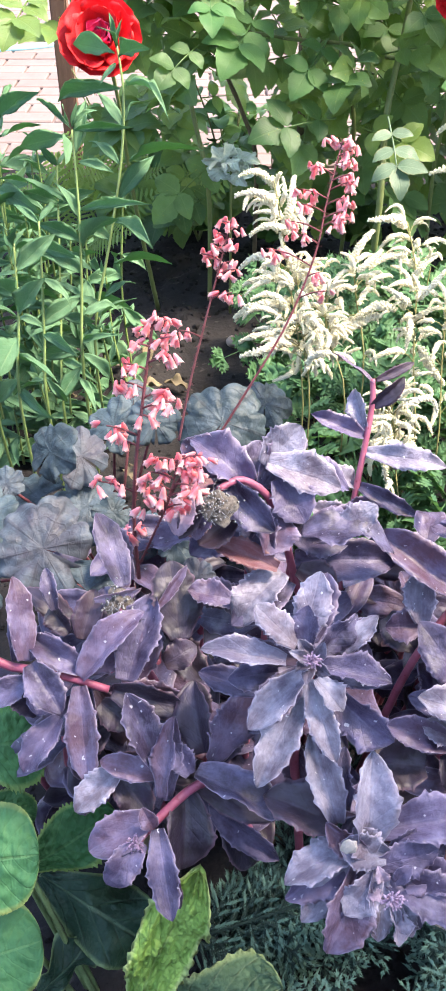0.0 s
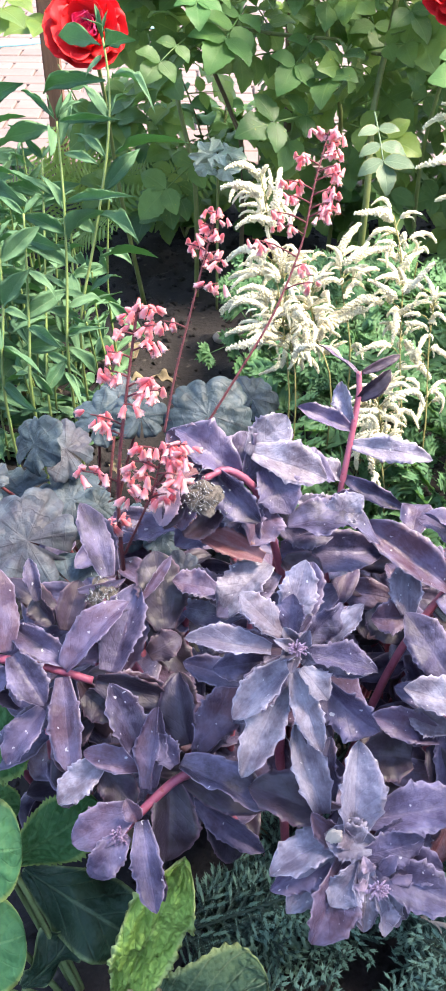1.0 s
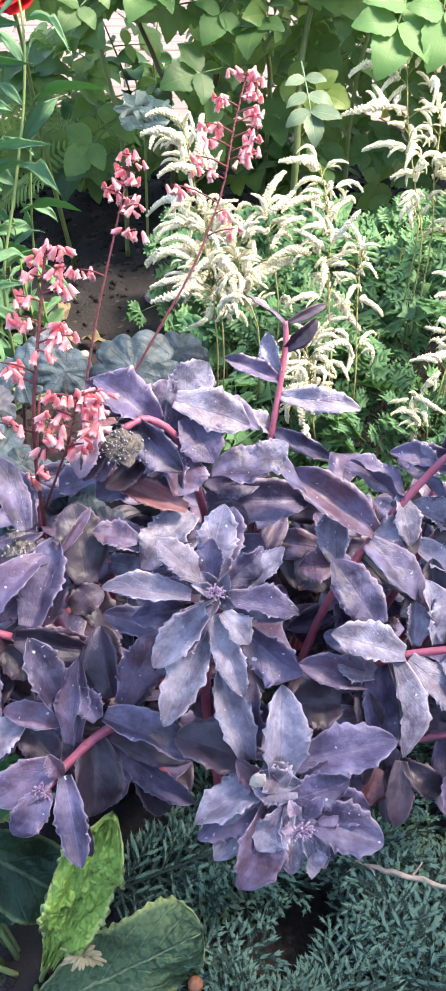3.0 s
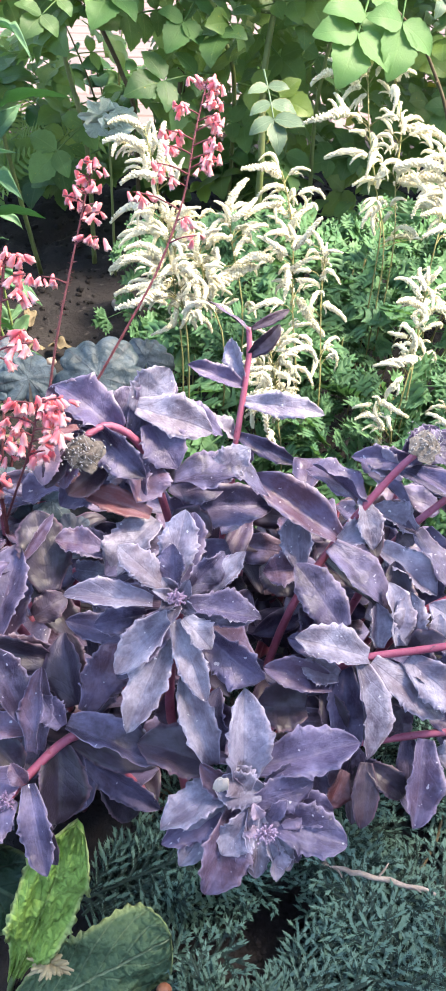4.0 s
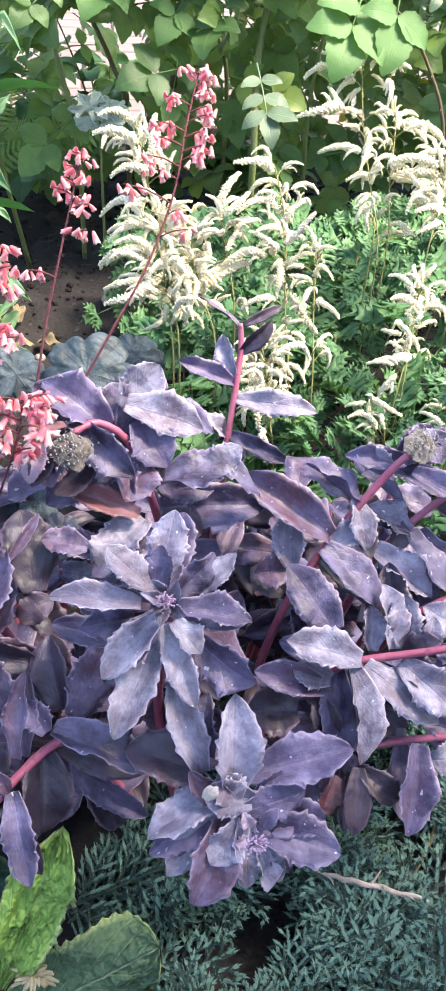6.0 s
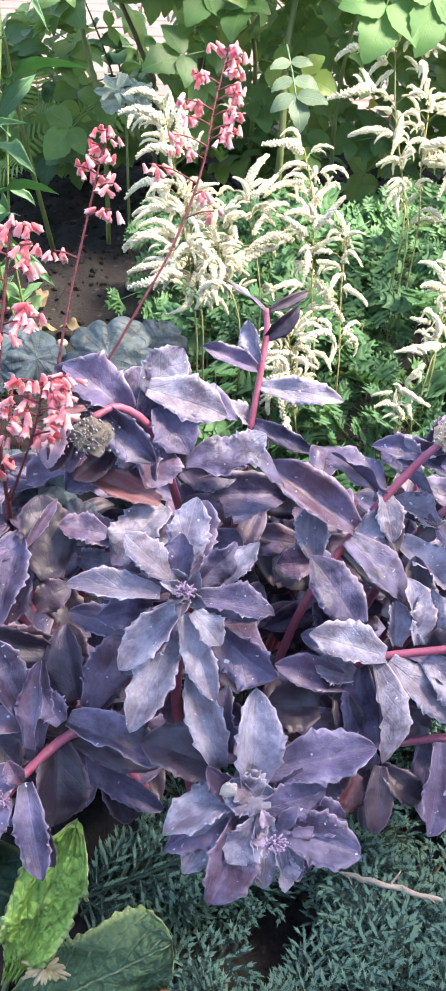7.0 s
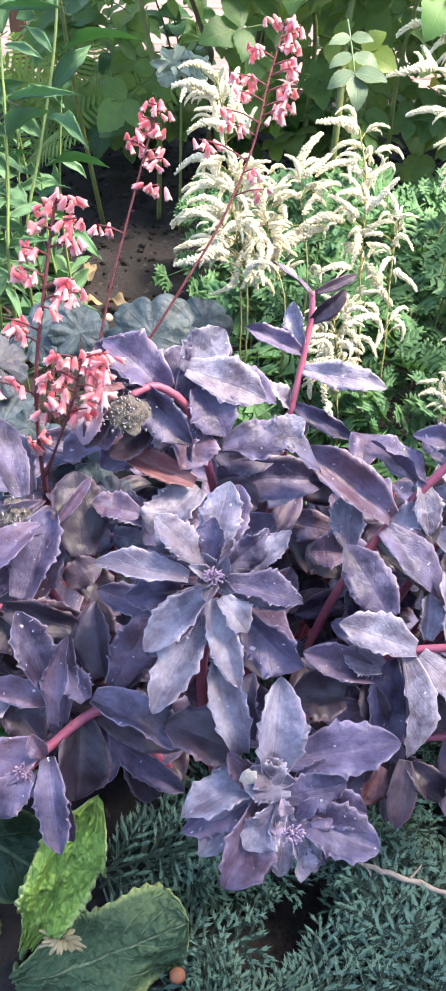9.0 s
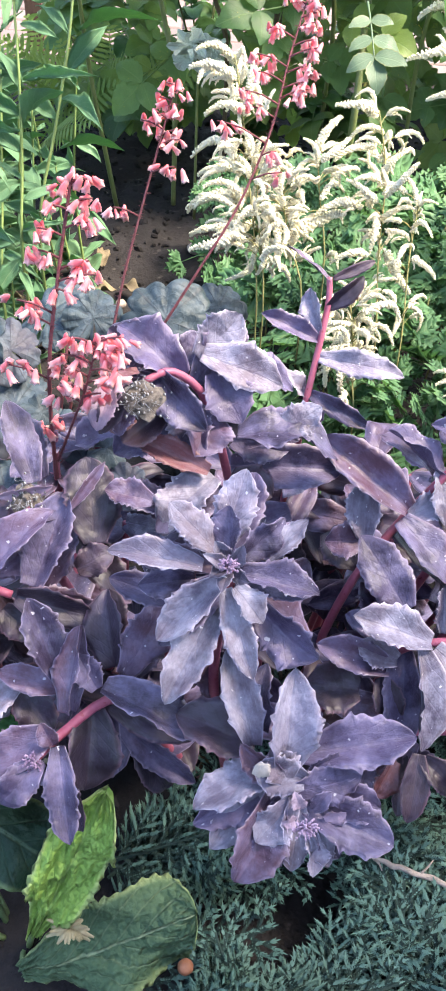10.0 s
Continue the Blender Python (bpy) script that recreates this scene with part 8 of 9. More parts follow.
phlox_leaf(s, (-0.292, 1.167, 0.514), (-0.239, 1.173, 0.530), 0.017)
phlox_leaf(s, (-0.294, 1.151, 0.482), (-0.245, 1.169, 0.507), 0.018)
phlox_leaf(s, (-0.299, 1.137, 0.455), (-0.237, 1.082, 0.450), 0.019)
phlox_leaf(s, (-0.301, 1.126, 0.434), (-0.249, 1.114, 0.464), 0.017)
phlox_leaf(s, (-0.305, 1.107, 0.398), (-0.267, 1.124, 0.373), 0.015)
phlox_leaf(s, (-0.290, 1.183, 0.546), (-0.281, 1.236, 0.563), 0.009)
phlox_leaf(s, (-0.309, 1.084, 0.355), (-0.259, 1.052, 0.379), 0.013)
phlox_leaf(s, (-0.291, 1.172, 0.525), (-0.334, 1.195, 0.542), 0.015)
phlox_leaf(s, (-0.298, 1.144, 0.470), (-0.353, 1.187, 0.480), 0.017)
s = phlox_stem([(-0.241, 1.084, 0.149), (-0.241, 1.164, 0.276), (-0.241, 1.235, 0.391), (-0.241, 1.266, 0.444)])
phlox_leaf(s, (-0.241, 1.265, 0.443), (-0.262, 1.255, 0.479), 0.013)
phlox_leaf(s, (-0.240, 1.265, 0.443), (-0.211, 1.283, 0.465), 0.013)
phlox_leaf(s, (-0.241, 1.238, 0.399), (-0.278, 1.204, 0.430), 0.016)
phlox_leaf(s, (-0.241, 1.238, 0.397), (-0.188, 1.230, 0.421), 0.017)
phlox_leaf(s, (-0.240, 1.201, 0.338), (-0.189, 1.187, 0.315), 0.019)
phlox_leaf(s, (-0.240, 1.201, 0.338), (-0.290, 1.181, 0.318), 0.019)
phlox_leaf(s, (-0.240, 1.153, 0.260), (-0.192, 1.158, 0.247), 0.016)
phlox_leaf(s, (-0.241, 1.148, 0.253), (-0.284, 1.092, 0.253), 0.019)
phlox_leaf(s, (-0.240, 1.119, 0.205), (-0.189, 1.082, 0.196), 0.018)
phlox((-0.346, 1.458, 0.000), (-0.342, 1.398, 0.368), 7, 0.090, 10)
phlox((-0.397, 1.426, 0.000), (-0.393, 1.366, 0.485), 8, 0.095, 4)
phlox((-0.181, 1.173, 0.000), (-0.177, 1.113, 0.262), 3, 0.075, 6)
phlox((-0.372, 1.500, 0.000), (-0.362, 1.450, 0.480), 8, 0.090, 31)
phlox((-0.335, 1.340, 0.000), (-0.330, 1.300, 0.490), 8, 0.085, 32)
phlox((-0.300, 1.420, 0.000), (-0.292, 1.380, 0.440), 7, 0.085, 33)
phlox((-0.349, 1.138, 0.000), (-0.341, 1.078, 0.453), 7, 0.090, 9)
for k, (x, y, top) in enumerate(((-0.37, 1.16, 0.15), (-0.33, 1.13, 0.12), (-0.29, 1.15, 0.17), (-0.25, 1.18, 0.14), (-0.215, 1.24, 0.16), (-0.35, 1.22, 0.20), (-0.275, 1.23, 0.20))):
    phlox((x, y, 0), (x + 0.006, y - 0.02, top), 4, 0.075, 60 + k, 0.40)

rng = random.Random(91)
for k in range(16):
    x, y = rng.uniform(-0.42, -0.14), rng.uniform(1.12, 1.45)
    if x > -0.2 and y < 1.3:
        continue
    phlox((x, y, 0), (x + rng.uniform(-0.03, 0.03), y + rng.uniform(-0.03, 0.03), rng.uniform(0.20, 0.36) * (1.0 if x > -0.3 else 1.2)), rng.choice((6, 7, 8)), 0.080, 200 + k, 0.33)
rose_bush = thing("rose_bush", "tall rose bush with dark green compound leaves behind the bed", "rose bush", at=(0.35, 1.75, 0.0))


def cane(points, thick, material):
    pts, rad = evened(points, thick)
    v, f, path = tube_data(pts, rad, 7, steps=8)
    for i in range(2, len(path) - 1, 3):
        p = path[i]
        a = i * 2.1
        d = Vector((math.cos(a), math.sin(a), -0.3)).normalized()
        tube_data([p, p + d * 0.008], [0.0022, 0.0003], 5, v, f, steps=1)
    put("cane", meshed("cane", v, f, material), rose_bush, Matrix())


def rose_leaf(base, tip, meshes, k, facing):
    long = (Vector(tip) - Vector(base)).length
    put("leaf", meshes[k % len(meshes)], rose_bush, framed(base, tip, facing) @ Matrix.Diagonal((long, long, long, 1)))


cane([(0.293, 1.607, 0.000), (0.293, 1.587, 0.251), (0.300, 1.660, 0.400), (0.326, 1.723, 0.522), (0.337, 1.745, 0.626)], (0.007, 0.005), M_CANE)
cane([(0.067, 1.792, 0.000), (0.067, 1.772, 0.270), (0.040, 1.807, 0.357), (0.002, 1.846, 0.435), (-0.016, 1.914, 0.516)], (0.005, 0.004), M_CANE_BROWN)
cane([(0.174, 2.034, 0.000), (0.174, 2.014, 0.324), (0.174, 2.103, 0.431), (0.177, 2.211, 0.559)], (0.009, 0.008), M_CANE_BROWN)
cane([(0.273, 1.894, 0.000), (0.273, 1.874, 0.313), (0.240, 1.904, 0.427), (0.239, 1.962, 0.573)], (0.005, 0.004), M_CANE)
cane([(0.021, 1.894, 0.492), (0.117, 1.827, 0.490), (0.246, 1.786, 0.488)], (0.004, 0.0035), M_CANE)
cane([(0.301, 1.749, 0.475), (0.355, 1.723, 0.475), (0.417, 1.687, 0.479)], (0.004, 0.003), M_CANE)
cane([(-0.029, 1.710, 0.000), (-0.029, 1.690, 0.249), (-0.064, 1.757, 0.406), (-0.074, 1.809, 0.547)], (0.005, 0.004), M_CANE)
cane([(0.598, 1.473, 0.000), (0.598, 1.453, 0.319), (0.537, 1.460, 0.469), (0.448, 1.418, 0.558)], (0.004, 0.002), M_CANE_BROWN)
rose_leaf((0.268, 1.467, 0.451), (0.280, 1.348, 0.371), ROSE_YOUNG, 0, (0, -0.85, 0.5))
rose_leaf((0.396, 1.340, 0.613), (0.339, 1.215, 0.522), ROSE_FRESH, 1, (0, -0.9, 0.4))
rose_leaf((0.445, 1.352, 0.635), (0.410, 1.235, 0.527), ROSE_FRESH, 2, (0.1, -0.9, 0.4))
rose_leaf((0.497, 1.340, 0.630), (0.471, 1.271, 0.578), ROSE_YOUNG, 3, (0.1, -0.9, 0.4))
rose_leaf((0.190, 1.716, 0.513), (0.129, 1.604, 0.458), ROSE_FRESH, 5, (0, -0.8, 0.6))
rose_leaf((-0.039, 1.543, 0.541), (-0.098, 1.461, 0.505), ROSE_LEAVES, 6, (0, -0.8, 0.6))
rose_leaf((-0.258, 1.374, 0.650), (-0.289, 1.273, 0.608), ROSE_LEAVES, 7, (0, -0.8, 0.6))
rose_leaf((-0.022, 1.494, 0.638), (-0.016, 1.396, 0.598), ROSE_FRESH, 8, (0, -0.8, 0.6))

rng = random.Random(31)
for k in range(800):
    x, y, z = rng.uniform(-0.42, 1.05), rng.uniform(1.45, 2.15), rng.uniform(0.05, 0.95)
    if x < 0.0 and y < 1.6 and z > 0.2 or x < -0.22 and (z < 0.75 or rng.random() < 0.7):
        continue
    if -0.04 < x < 0.10 and 0.88 - 0.31 * y < z < 0.88 - 0.19 * y:
        continue
    if z < 0.93 - 0.42 * y and x < 0.3:
        continue
    if z < 0.38 and y < 1.7:
        continue
    if z > 0.35 and y < 1.62:
        y += 0.2
    at = Vector((x, y, z))
    a = rng.gauss(-1.57, 1.2)
    d = Vector((math.cos(a), math.sin(a), rng.uniform(-0.75, 0.25))).normalized()
    long = rng.uniform(0.10, 0.165)
    fresh = rng.random() < 0.07
    rose_leaf(at, at + d * long, ROSE_FRESH if fresh else ROSE_LEAVES, k, UP + Vector((rng.uniform(-1.0, 1.0), rng.uniform(-1.6, 0.1), 0)))

for k in range(330):
    at = Vector((rng.uniform(-0.16, 0.02), rng.uniform(1.62, 1.95), rng.uniform(0.48, 0.85)))
    if k > 60:
        at = Vector((rng.uniform(-0.2, 1.1), rng.uniform(2.0, 2.38), rng.uniform(0.10, 0.75)))
    if -0.04 < at.x < 0.10 and 0.88 - 0.31 * at.y < at.z < 0.88 - 0.19 * at.y:
        continue
    a = rng.gauss(-1.57, 1.2)
    d = Vector((math.cos(a), math.sin(a), rng.uniform(-0.75, 0.25))).normalized()
    # every twelfth leaf is small and yellow, a painted sunlit spot
    rose_leaf(at, at + d * rng.uniform(0.09, 0.15) * (0.5 if k % 12 == 0 else 1.0), ROSE_SUNLIT if k % 12 == 0 else ROSE_LEAVES, k, UP + Vector((rng.uniform(-1.0, 1.0), rng.uniform(-1.6, 0.1), 0)))


def petal_mesh(material, seed):
    return blade("petal", material, lambda u: (0.25 + 0.75 * math.sin(min(1.0, u / 0.7) * math.pi / 2)) if u < 0.7 else math.sqrt(max(0.0, 1 - ((u - 0.7) / 0.3) ** 2.5)),
                 along=12, across=4, thick=0.015, arch=-0.18, fold=0.20, wave=0.16, rough=0.03, seed=seed)


PETALS = [petal_mesh(M_PETAL, i) for i in range(3)]
PETALS_IN = [petal_mesh(M_PETAL_IN, 7 + i) for i in range(2)]


def bloom(at, r, facing):
    """A full double rose: rings of cupped petals round a crowded heart, on a green hip."""
    rng = random.Random(int(at[0] * 1000))
    b = thing("rose_bloom", "full double scarlet rose with a pinker heart", "rose", "red roses", at=at)
    m0 = framed(at, Vector(at) + Vector((1, 0, 0)), facing)
    for ring, (n, ln, lift, wd) in enumerate(((7, 1.0, 0.12, 0.95), (7, 0.92, 0.45, 0.9), (6, 0.75, 0.85, 0.8), (6, 0.55, 1.15, 0.6), (5, 0.36, 1.35, 0.42))):
        for k in range(n):
            m = m0 @ Matrix.Rotation(2 * math.pi * k / n + ring * 0.5 + rng.uniform(-0.15, 0.15), 4, "Z") @ Matrix.Rotation(lift + rng.uniform(-0.12, 0.12), 4, "X")
            s = r * ln * rng.uniform(0.92, 1.08)
            put("petal", rng.choice(PETALS if ring < 3 else PETALS_IN), b, m @ Matrix.Diagonal((r * wd * 1.05, s, s, 1)))
    p = Vector(at)
    back = -Vector(facing).normalized()
    me, _ = tube("stalk", [p + back * 0.002, p + back * 0.02, p + back * 0.08 + Vector((0, 0, -0.06)), p + Vector((0.02, 0.14, -0.30)), Vector((p.x + 0.05, p.y + 0.2, 0))], [0.006, 0.004, 0.003, 0.004, 0.005], M_CANE, sides=7)
    put("stalk", me, b, Matrix())


bloom((-0.187, 1.460, 0.566), 0.064, (-0.15, -0.8, 0.55))
bloom((0.386, 1.536, 0.612), 0.055, (-0.3, -0.8, 0.4))
POST = (-0.408, 2.429, -0.000)
HOSE = (-0.974, 3.811, 0.020), (-0.685, 3.916, 0.020)
SILVER = (0.015, 1.602, 0.331)
TWIG = (0.184, 0.338, 0.104), (0.218, 0.327, 0.102), (0.284, 0.308, 0.092)
NESTS = (-0.004, 0.517, 0.435), (-0.080, 0.458, 0.387), (0.283, 0.549, 0.406)
DHEAD = (-0.062, 0.306, 0.304); CHEAD = (0.056, 0.348, 0.453); LHEAD = (0.106, 0.249, 0.342)
TUFT = (0.080, 0.276, 0.357)

# ---- plants at the back ----
FERN_LEAVES = []
for q in range(3):
    rng = random.Random(50 + q)
    verts, faces, uvs = [], [], []
    for i in range(16):
        u = 0.06 + 0.92 * i / 15
        wd = 0.26 * math.sin(math.pi * (0.12 + 0.86 * u)) ** 0.8
        for sgn in (-1, 1):
            s = len(verts)
            for k, (t, h) in enumerate(((0, 0.4), (0.3, 1.0), (0.7, 0.7), (1, 0.05))):
                for e in (-1, 1):
                    verts.append((sgn * wd * t, u + 0.10 * t * wd * 4 + e * h * 0.022, 0.10 * math.sin(u * 2.6) - 0.12 * wd * t * t))
                    uvs.append((0.5 + 0.4 * e, t))
            for k in range(3):
                a = s + 2 * k
                faces.append((a, a + 2, a + 3, a + 1))
    t = len(verts)
    tube_data([(0, -0.25, -0.08), (0, 0.4, 0.08), (0, 1.0, 0.05)], [0.010, 0.008, 0.003], 5, verts, faces, steps=3)
    uvs += [(0.5, 0.5)] * (len(verts) - t)
    FERN_LEAVES.append(meshed("frond", verts, faces, M_FERN, uvs))
for c, (x, y) in enumerate(((-0.34, 1.86), (-0.17, 1.98), (-0.52, 1.90), (-0.27, 2.10))):
    fern = thing("fern", "small light green fern under the phlox", "fern", "ferns behind the phlox", at=(x, y, 0))
    rng = random.Random(60 + c)
    for k in range(9):
        a = k * 0.7 + c
        d = Vector((math.cos(a), math.sin(a), rng.uniform(0.5, 1.1))).normalized()
        ln = rng.uniform(0.16, 0.24)
        at = Vector((x, y, 0.035)) + d * ln * 0.2
        put("frond", rng.choice(FERN_LEAVES), fern, framed(at, at + d, UP + Vector((0, -0.6, 0))) @ Matrix.Diagonal((ln, ln, ln, 1)))

ROUND = [blade("leaf", M_ROSE_LIGHT, lambda u: max(0.0, math.sin(math.pi * u ** 0.8)) ** 0.5, along=12, across=3, thick=0.008, arch=0.08, fold=0.14, wave=0.08, rough=0.02, seed=70 + i) for i in range(3)]
YELLOW = [blade("leaf", M_YELLOW, lance, along=10, across=2, thick=0.01, arch=0.1, fold=0.2, seed=80 + i) for i in range(2)]


def low_plant(x, y, tall, n, size, meshes, label, seed, spread=0.14, wide=0.75):
    """A small bushy plant: thin stems from one root, leaves all along them."""
    rng = random.Random(seed)
    p = thing("leafy_plant", label, "plant", "low plants below the rose bush", at=(x, y, 0))
    for s in range(max(3, n // 8)):
        e = Vector((x + rng.uniform(-spread, spread), y + rng.uniform(-spread, spread), tall * rng.uniform(0.6, 1.0)))
        me, path = tube("stem", [(x, y, 0), Vector((x, y, 0)).lerp(e, 0.5) + Vector((0, 0, 0.03)), e], [0.003, 0.0025, 0.0015], M_CANE, sides=5, steps=6)
        put("stem", me, p, Matrix())
        for k in range(8):
            at = path[2 + k % (len(path) - 2)]
            a = k * 2.4 + s
            d = Vector((math.cos(a), math.sin(a), rng.uniform(-0.3, 0.4))).normalized()
            ln = size * rng.uniform(0.7, 1.2)
            put("leaf", rng.choice(meshes), p, framed(at, at + d, UP + Vector((0, -0.7, 0))) @ Matrix.Diagonal((ln * wide, ln, ln, 1)))


low_plant(-0.06, 2.02, 0.24, 40, 0.055, ROUND, "low plant with rounded fresh green leaves on the soil", 1)
low_plant(0.12, 2.00, 0.22, 40, 0.06, ROUND, "low plant with rounded fresh green leaves on the soil", 2)
low_plant(0.32, 1.98, 0.20, 32, 0.055, ROUND, "low plant with rounded fresh green leaves on the soil", 3)
low_plant(-0.24, 2.22, 0.34, 40, 0.06, ROUND, "low plant with rounded fresh green leaves on the soil", 4)
low_plant(0.02, 2.26, 0.36, 40, 0.06, ROUND, "low plant with rounded fresh green leaves on the soil", 5)
low_plant(-1.16, 3.90, 0.42, 150, 0.075, YELLOW, "golden yellow leafy shrub beside the paving", 6, 0.2, 0.3)
low_plant(0.42, 2.35, 0.35, 60, 0.05, YELLOW, "golden yellow leafy shrub beside the paving", 9, 0.3, 0.3)
low_plant(0.85, 2.25, 0.55, 80, 0.05, YELLOW, "golden yellow leafy shrub beside the paving", 10, 0.25, 0.3)

# ---- post, hose, dry bits ----
bm = bmesh.new()
bmesh.ops.create_cube(bm, size=1.0)
for v in bm.verts:
    v.co = (v.co.x * 0.042, v.co.y * 0.042, v.co.z * 0.92 + 0.46 - 0.03)
bmesh.ops.bevel(bm, geom=list(bm.edges), offset=0.004, segments=2, affect="EDGES")
post = part("post", bm, M_POST, None)
post.location = (POST[0], POST[1], 0)
tagged(post, "brown weathered wooden post at the paving's edge", "post")

me, _ = tube("garden_hose", [HOSE[0], (HOSE[0][0] * 0.6 + HOSE[1][0] * 0.4, HOSE[0][1] + 0.03, 0.02), HOSE[1], (HOSE[1][0] + 0.5, HOSE[1][1] + 0.3, 0.02)], [0.013] * 4, M_HOSE, sides=10)
tagged(new("garden_hose", me), "pale turquoise garden hose lying on the paving", "hose")

verts, faces = [], []
knots, rng = [Vector(q) for q in TWIG], random.Random(6)
line = [knots[0].lerp(knots[1], u / 5) for u in range(5)] + [knots[1].lerp(knots[2], u / 8) for u in range(9)]
line = [q + Vector((rng.gauss(0, 0.0008), rng.gauss(0, 0.0008), rng.gauss(0, 0.0005))) for q in line]
tube_data(line, [(0.0017 + 0.0008 * math.sin(0.3 + 0.2 * k)) * rng.uniform(0.85, 1.15) for k in range(14)], 8, verts, faces, steps=3)
for k, (dx, dy, dz) in ((1, (-0.010, 0.012, 0.008)), (0, (-0.012, 0.003, 0.004)), (2, (0.004, -0.012, 0.006)), (7, (0.012, 0.010, 0.006)), (10, (0.010, -0.008, 0.004))):
    e = line[k] + Vector((dx, dy, dz))
    tube_data([line[k], line[k].lerp(e, 0.5) + Vector((0.001, 0, 0.0012)), e], [0.0011, 0.0009, 0.0005], 5, verts, faces, steps=2)
me = meshed("twig", verts, faces, M_TWIG)
tagged(new("twig", me), "bare pale dry twig lying in the juniper", "twig")


def fluff(at, r, seed, name="cobweb_tuft", label="grey cobwebbed tuft of dry bits in a stonecrop head", stuff=None):
    """A tangle of fine curled threads and crumbs."""
    rng = random.Random(seed)
    v, f = [], []
    m = framed(at, Vector(at) + Vector((1, 0.1 * seed, 0)), VIEW)
    rings, seg = 7, 20
    for i in range(rings + 1):
        for k in range(seg):
            a = 2 * math.pi * k / seg
            q = r * 1.05 * i / rings * (0.8 + 0.35 * noise.noise((math.cos(a) * 1.5 + seed, math.sin(a) * 1.5, 2)))
            x, y = q * math.cos(a), q * math.sin(a)
            z = 0.25 * r * noise.noise((x * 160, y * 160, seed)) + 0.2 * r * noise.noise((x * 420, y * 420, seed)) - 0.35 * r * (i / rings) ** 2
            v.append(tuple(m @ Vector((x, y, z))))
    for i in range(rings):
        for k in range(seg):
            a, b = i * seg + k, i * seg + (k + 1) % seg
            f.append((a, b, b + seg, a + seg))
    nd = len(f)
    for _ in range(24):
        p = Vector(at) + m.to_3x3() @ Vector((rng.gauss(0, 0.45), rng.gauss(0, 0.45), rng.gauss(0, 0.12))) * r
        d = Vector((rng.uniform(-1, 1), rng.uniform(-1, 1), rng.uniform(-0.6, 0.6))) * r * 0.45
        e = Vector((rng.uniform(-1, 1), rng.uniform(-1, 1), rng.uniform(-0.6, 0.6))) * r * 0.3
        tube_data([p - d, p + e, p + d], [0.0001, 0.00018, 0.0001], 4, v, f, steps=3)
    for _ in range(60):
        p = Vector(at) + m.to_3x3() @ Vector((rng.gauss(0, 0.45), rng.gauss(0, 0.45), rng.gauss(0, 0.12))) * r
        ico(v, f, p, rng.uniform(0.0004, 0.0014))
    me = meshed(name, v, f, stuff or [M_WEB, M_THREAD])
    for q in me.polygons:
        q.material_index = 1 if q.index >= nd and q.index % 5 else 0
    tagged(new(name, me), label, "cobweb", "cobwebbed stonecrop heads")


for k, at in enumerate(NESTS):
    fluff(at, (0.017, 0.015, 0.017)[k], k)

v, f = [], []
ico(v, f, (0, 0, 0), 1.0)
bm = bmesh.new()
bm.from_mesh(meshed("seed_tuft", v, f, M_FLUFF))
bmesh.ops.subdivide_edges(bm, edges=list(bm.edges), cuts=4, use_grid_fill=True, smooth=1.0)
for q in bm.verts:
    n = q.co.normalized()
    q.co = n * (1 + 0.30 * noise.noise(n * 2.2) + 0.20 * noise.noise(n * 7) + 0.12 * noise.noise(n * 19))
tuft = part("seed_tuft", bm, M_FLUFF, None)
for q in tuft.data.polygons:
    q.use_smooth = True
tuft.matrix_basis = framed(TUFT, Vector(TUFT) + Vector((0.6, 0, 0.8)), VIEW) @ Matrix.Diagonal((0.0042, 0.0062, 0.0016, 1))
tagged(tuft, "pale fluffy seed tuft caught on a stonecrop head", "seed tuft")


def buds(owner, at, r, n, seed, label):
    rng = random.Random(seed)
    v, f = [], []
    for i in range(n):
        a, u = i * 2.4, (i + 0.5) / n
        p = Vector(at) + (Vector((math.cos(a), 0.6 * math.sin(a), 0.5 * math.sin(a))) * r * u ** 0.5) + VIEW * r * 0.5 * (1 - u)
        ico(v, f, p + Vector((rng.uniform(-1, 1), rng.uniform(-1, 1), rng.uniform(-1, 1))) * r * 0.15, r * rng.uniform(0.05, 0.14), rng.uniform(1.2, 1.9))
        tube_data([Vector(at) - VIEW * r * 0.6, p], [0.0007, 0.0006], 4, v, f, steps=1)
    put("flower_head", meshed("flower_head", v, f, M_SEDUM_BUD), owner, Matrix(), label)


buds(shoot_c, CHEAD, 0.0065, 24, 1, "tight pinkish purple buds in the open stonecrop rosette")
buds(shoot_l, LHEAD, 0.008, 26, 2, "tight pinkish buds in the low stonecrop head")
buds(shoot_d, DHEAD, 0.008, 20, 3, "withered brownish buds on the pink-stemmed stonecrop")

silver = thing("silver_plant", "woolly silver-grey leaf rosette under the rose bush", "plant", at=(SILVER[0], SILVER[1], 0))
SILVER_LEAF = lobed("leaf", M_SILVER, 9, lobes=5, ruffle=0.26)
rng = random.Random(14)
me, stalk = tube("stem", [(SILVER[0], SILVER[1] + 0.05, 0), (SILVER[0], SILVER[1] + 0.045, SILVER[2] * 0.5), (SILVER[0], SILVER[1] + 0.03, SILVER[2])], [0.003, 0.0026, 0.002], M_CANE, sides=6)
put("stem", me, silver, Matrix())
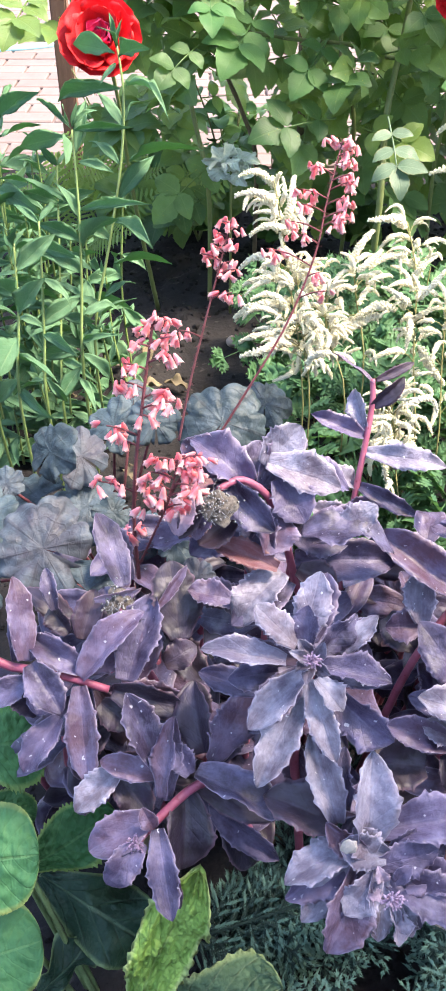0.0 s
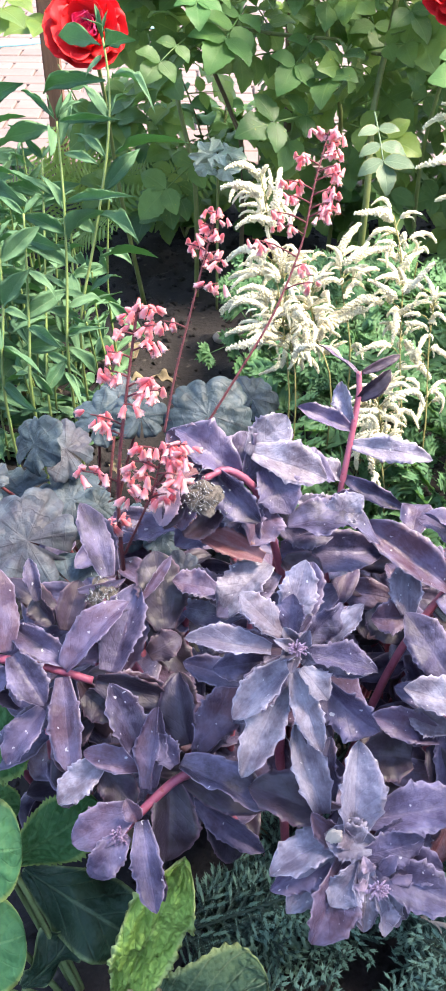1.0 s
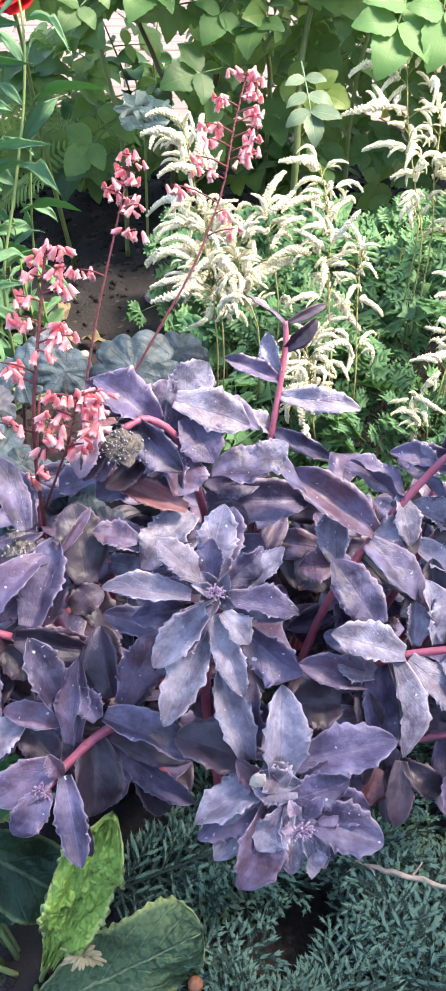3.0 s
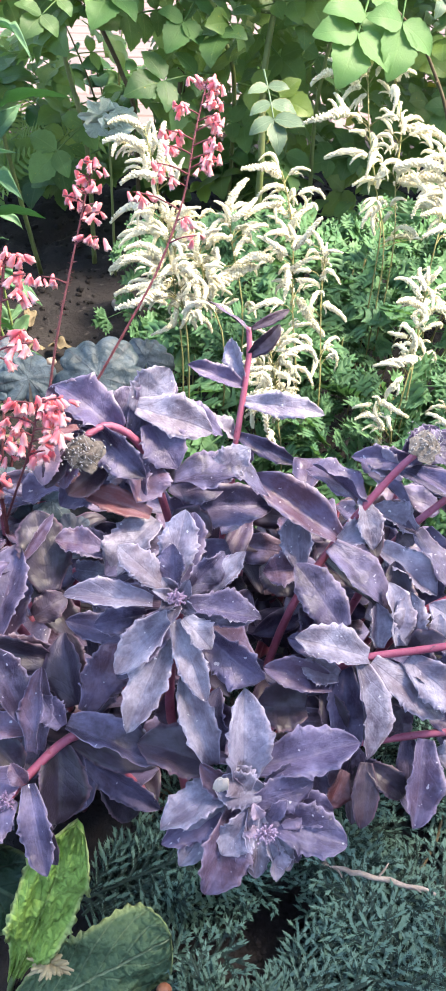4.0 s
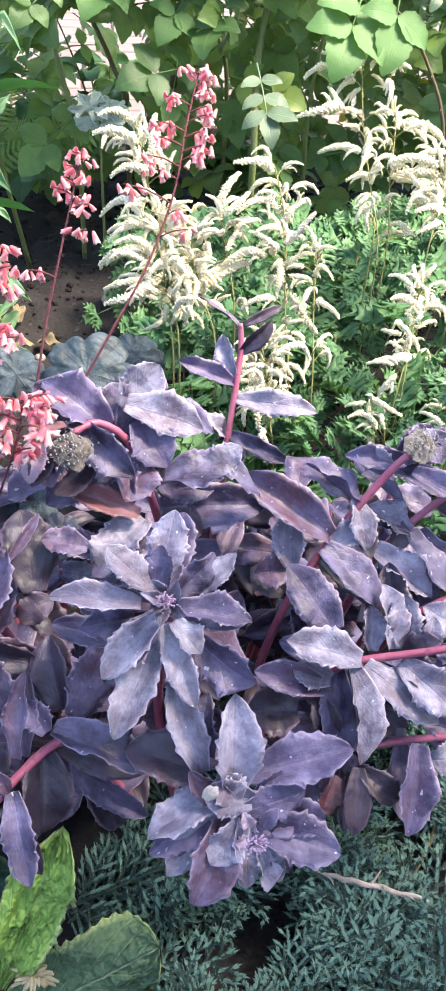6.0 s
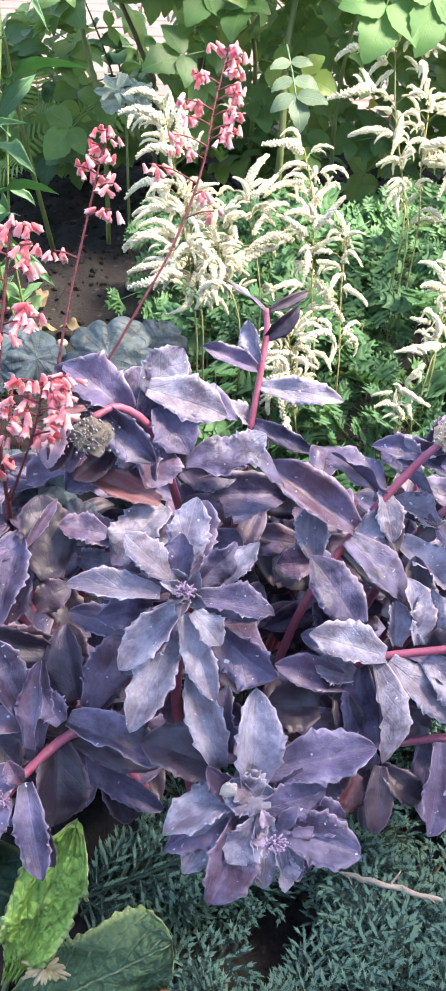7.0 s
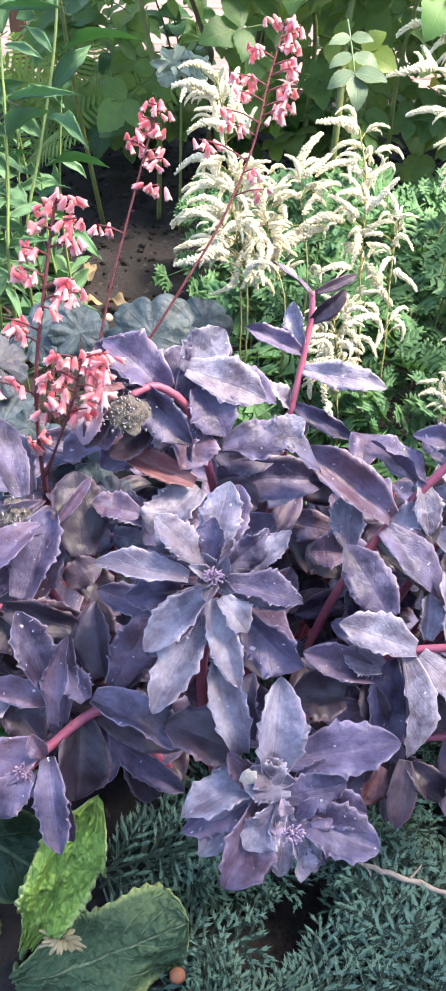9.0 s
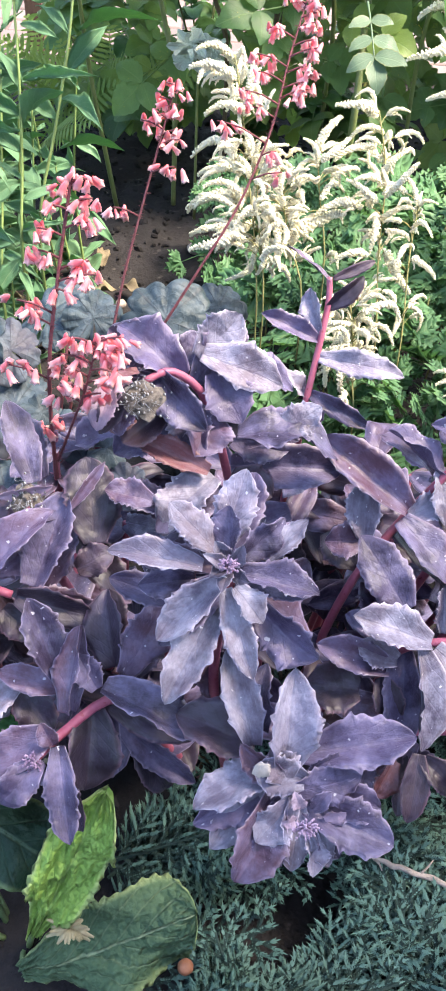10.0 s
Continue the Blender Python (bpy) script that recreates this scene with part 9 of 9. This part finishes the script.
for k in range(7):
    q = stalk[-1 - k % 2]
    a = k * 2.4
    d = Vector((math.cos(a), math.sin(a) - 0.4, rng.uniform(-0.1, 0.5))).normalized()
    r = rng.uniform(0.026, 0.036)
    put("leaf", SILVER_LEAF, silver, framed(q + d * 0.02, q + d, (rng.uniform(-1.0, 1.0), -1.0, rng.uniform(-0.4, 1.0))) @ Matrix.Diagonal((r * 0.75, r * 1.1, r, 1)))

# pavers nearest the bed
PAVER = paver_mesh(0.192, 0.092, 0.04, 0.004)
rng = random.Random(41)
for j in range(22):
    for i in range(13):
        ob = put("paver", PAVER, pavement, pose(-1.25 + 0.2 * i + (0.1 if j % 2 else 0), 2.56 + 0.1 * j, rng.uniform(-0.003, 0.0) - 0.004, 0, 0, rng.uniform(-0.4, 0.4)))

# dry leaves and other small bits
DRY = [blade("dry_leaf", M_DRY, sedum_outline, along=14, across=3, thick=0.02, arch=0.2, fold=0.5, wave=0.5, twist=0.8 - 0.7 * i, rough=0.10, seed=90 + i, curl=0.4) for i in range(3)]
rng = random.Random(95)
for k in range(26):
    x, y = rng.uniform(-0.2, 0.42), rng.uniform(0.40, 0.75)
    if k > 15:
        x, y = rng.uniform(-0.35, 0.05), rng.uniform(0.95, 1.6)
    a, ln = rng.uniform(0, 6.28), rng.uniform(0.025, 0.05)
    z = 0.014 + 0.02 * noise.noise((x * 5, y * 5, 0))
    m = framed((x, y, z), (x + math.cos(a), y + math.sin(a), z + 0.1), UP)
    tagged(put("dry_leaf", rng.choice(DRY), None, m @ Matrix.Diagonal((ln * 0.5, ln, ln * 0.6, 1))), "curled dry straw-coloured leaf lying on the soil", "leaf", "dry leaves on the soil")
for k, (x, y, r) in enumerate(((0.042, 0.257, 0.0062), (0.12, 1.35, 0.012), (-0.2, 1.42, 0.010), (0.02, 1.50, 0.014), (-0.1, 1.3, 0.009))):
    v, f = [], []
    ico(v, f, (0, 0, 0), r, 0.75)
    bm = bmesh.new()
    me = meshed("pebble", v, f, M_SHELL if k == 0 else M_STONE)
    bm.from_mesh(me)
    bmesh.ops.subdivide_edges(bm, edges=list(bm.edges), cuts=2, use_grid_fill=True, smooth=0.8)
    bm.to_mesh(me)
    bm.free()
    tagged(put("shell" if k == 0 else "pebble", me, None, pose(x, y, 0.075 if k == 0 else 0.018, 0, 0, 50 * k)), "small reddish brown snail shell caught in the juniper" if k == 0 else "small reddish brown pebble on the soil", "shell" if k == 0 else "pebble", "" if k == 0 else "pebbles on the soil")

# spent flower head of the primrose
v, f = [], []
rng = random.Random(97)
for k in range(22):
    a = k * 2.4
    d = Vector((math.cos(a) * 0.8, math.sin(a) * 0.6 - 0.3, rng.uniform(0.0, 0.9))).normalized()
    p = Vector(PRIM_HEAD)
    tube_data([p, p + d * 0.008, p + d * rng.uniform(0.014, 0.022) + Vector((0, 0, -0.003))], [0.0012, 0.0028, 0.0008], 5, v, f, steps=2)
tube_data([(-0.085, 0.300, 0.0), (-0.07, 0.297, 0.03), PRIM_HEAD], [0.002, 0.0018, 0.0016], 6, v, f)
put("spent_flower", meshed("spent_flower", v, f, M_STRAW), primrose, Matrix(), "dried straw-coloured flower head")
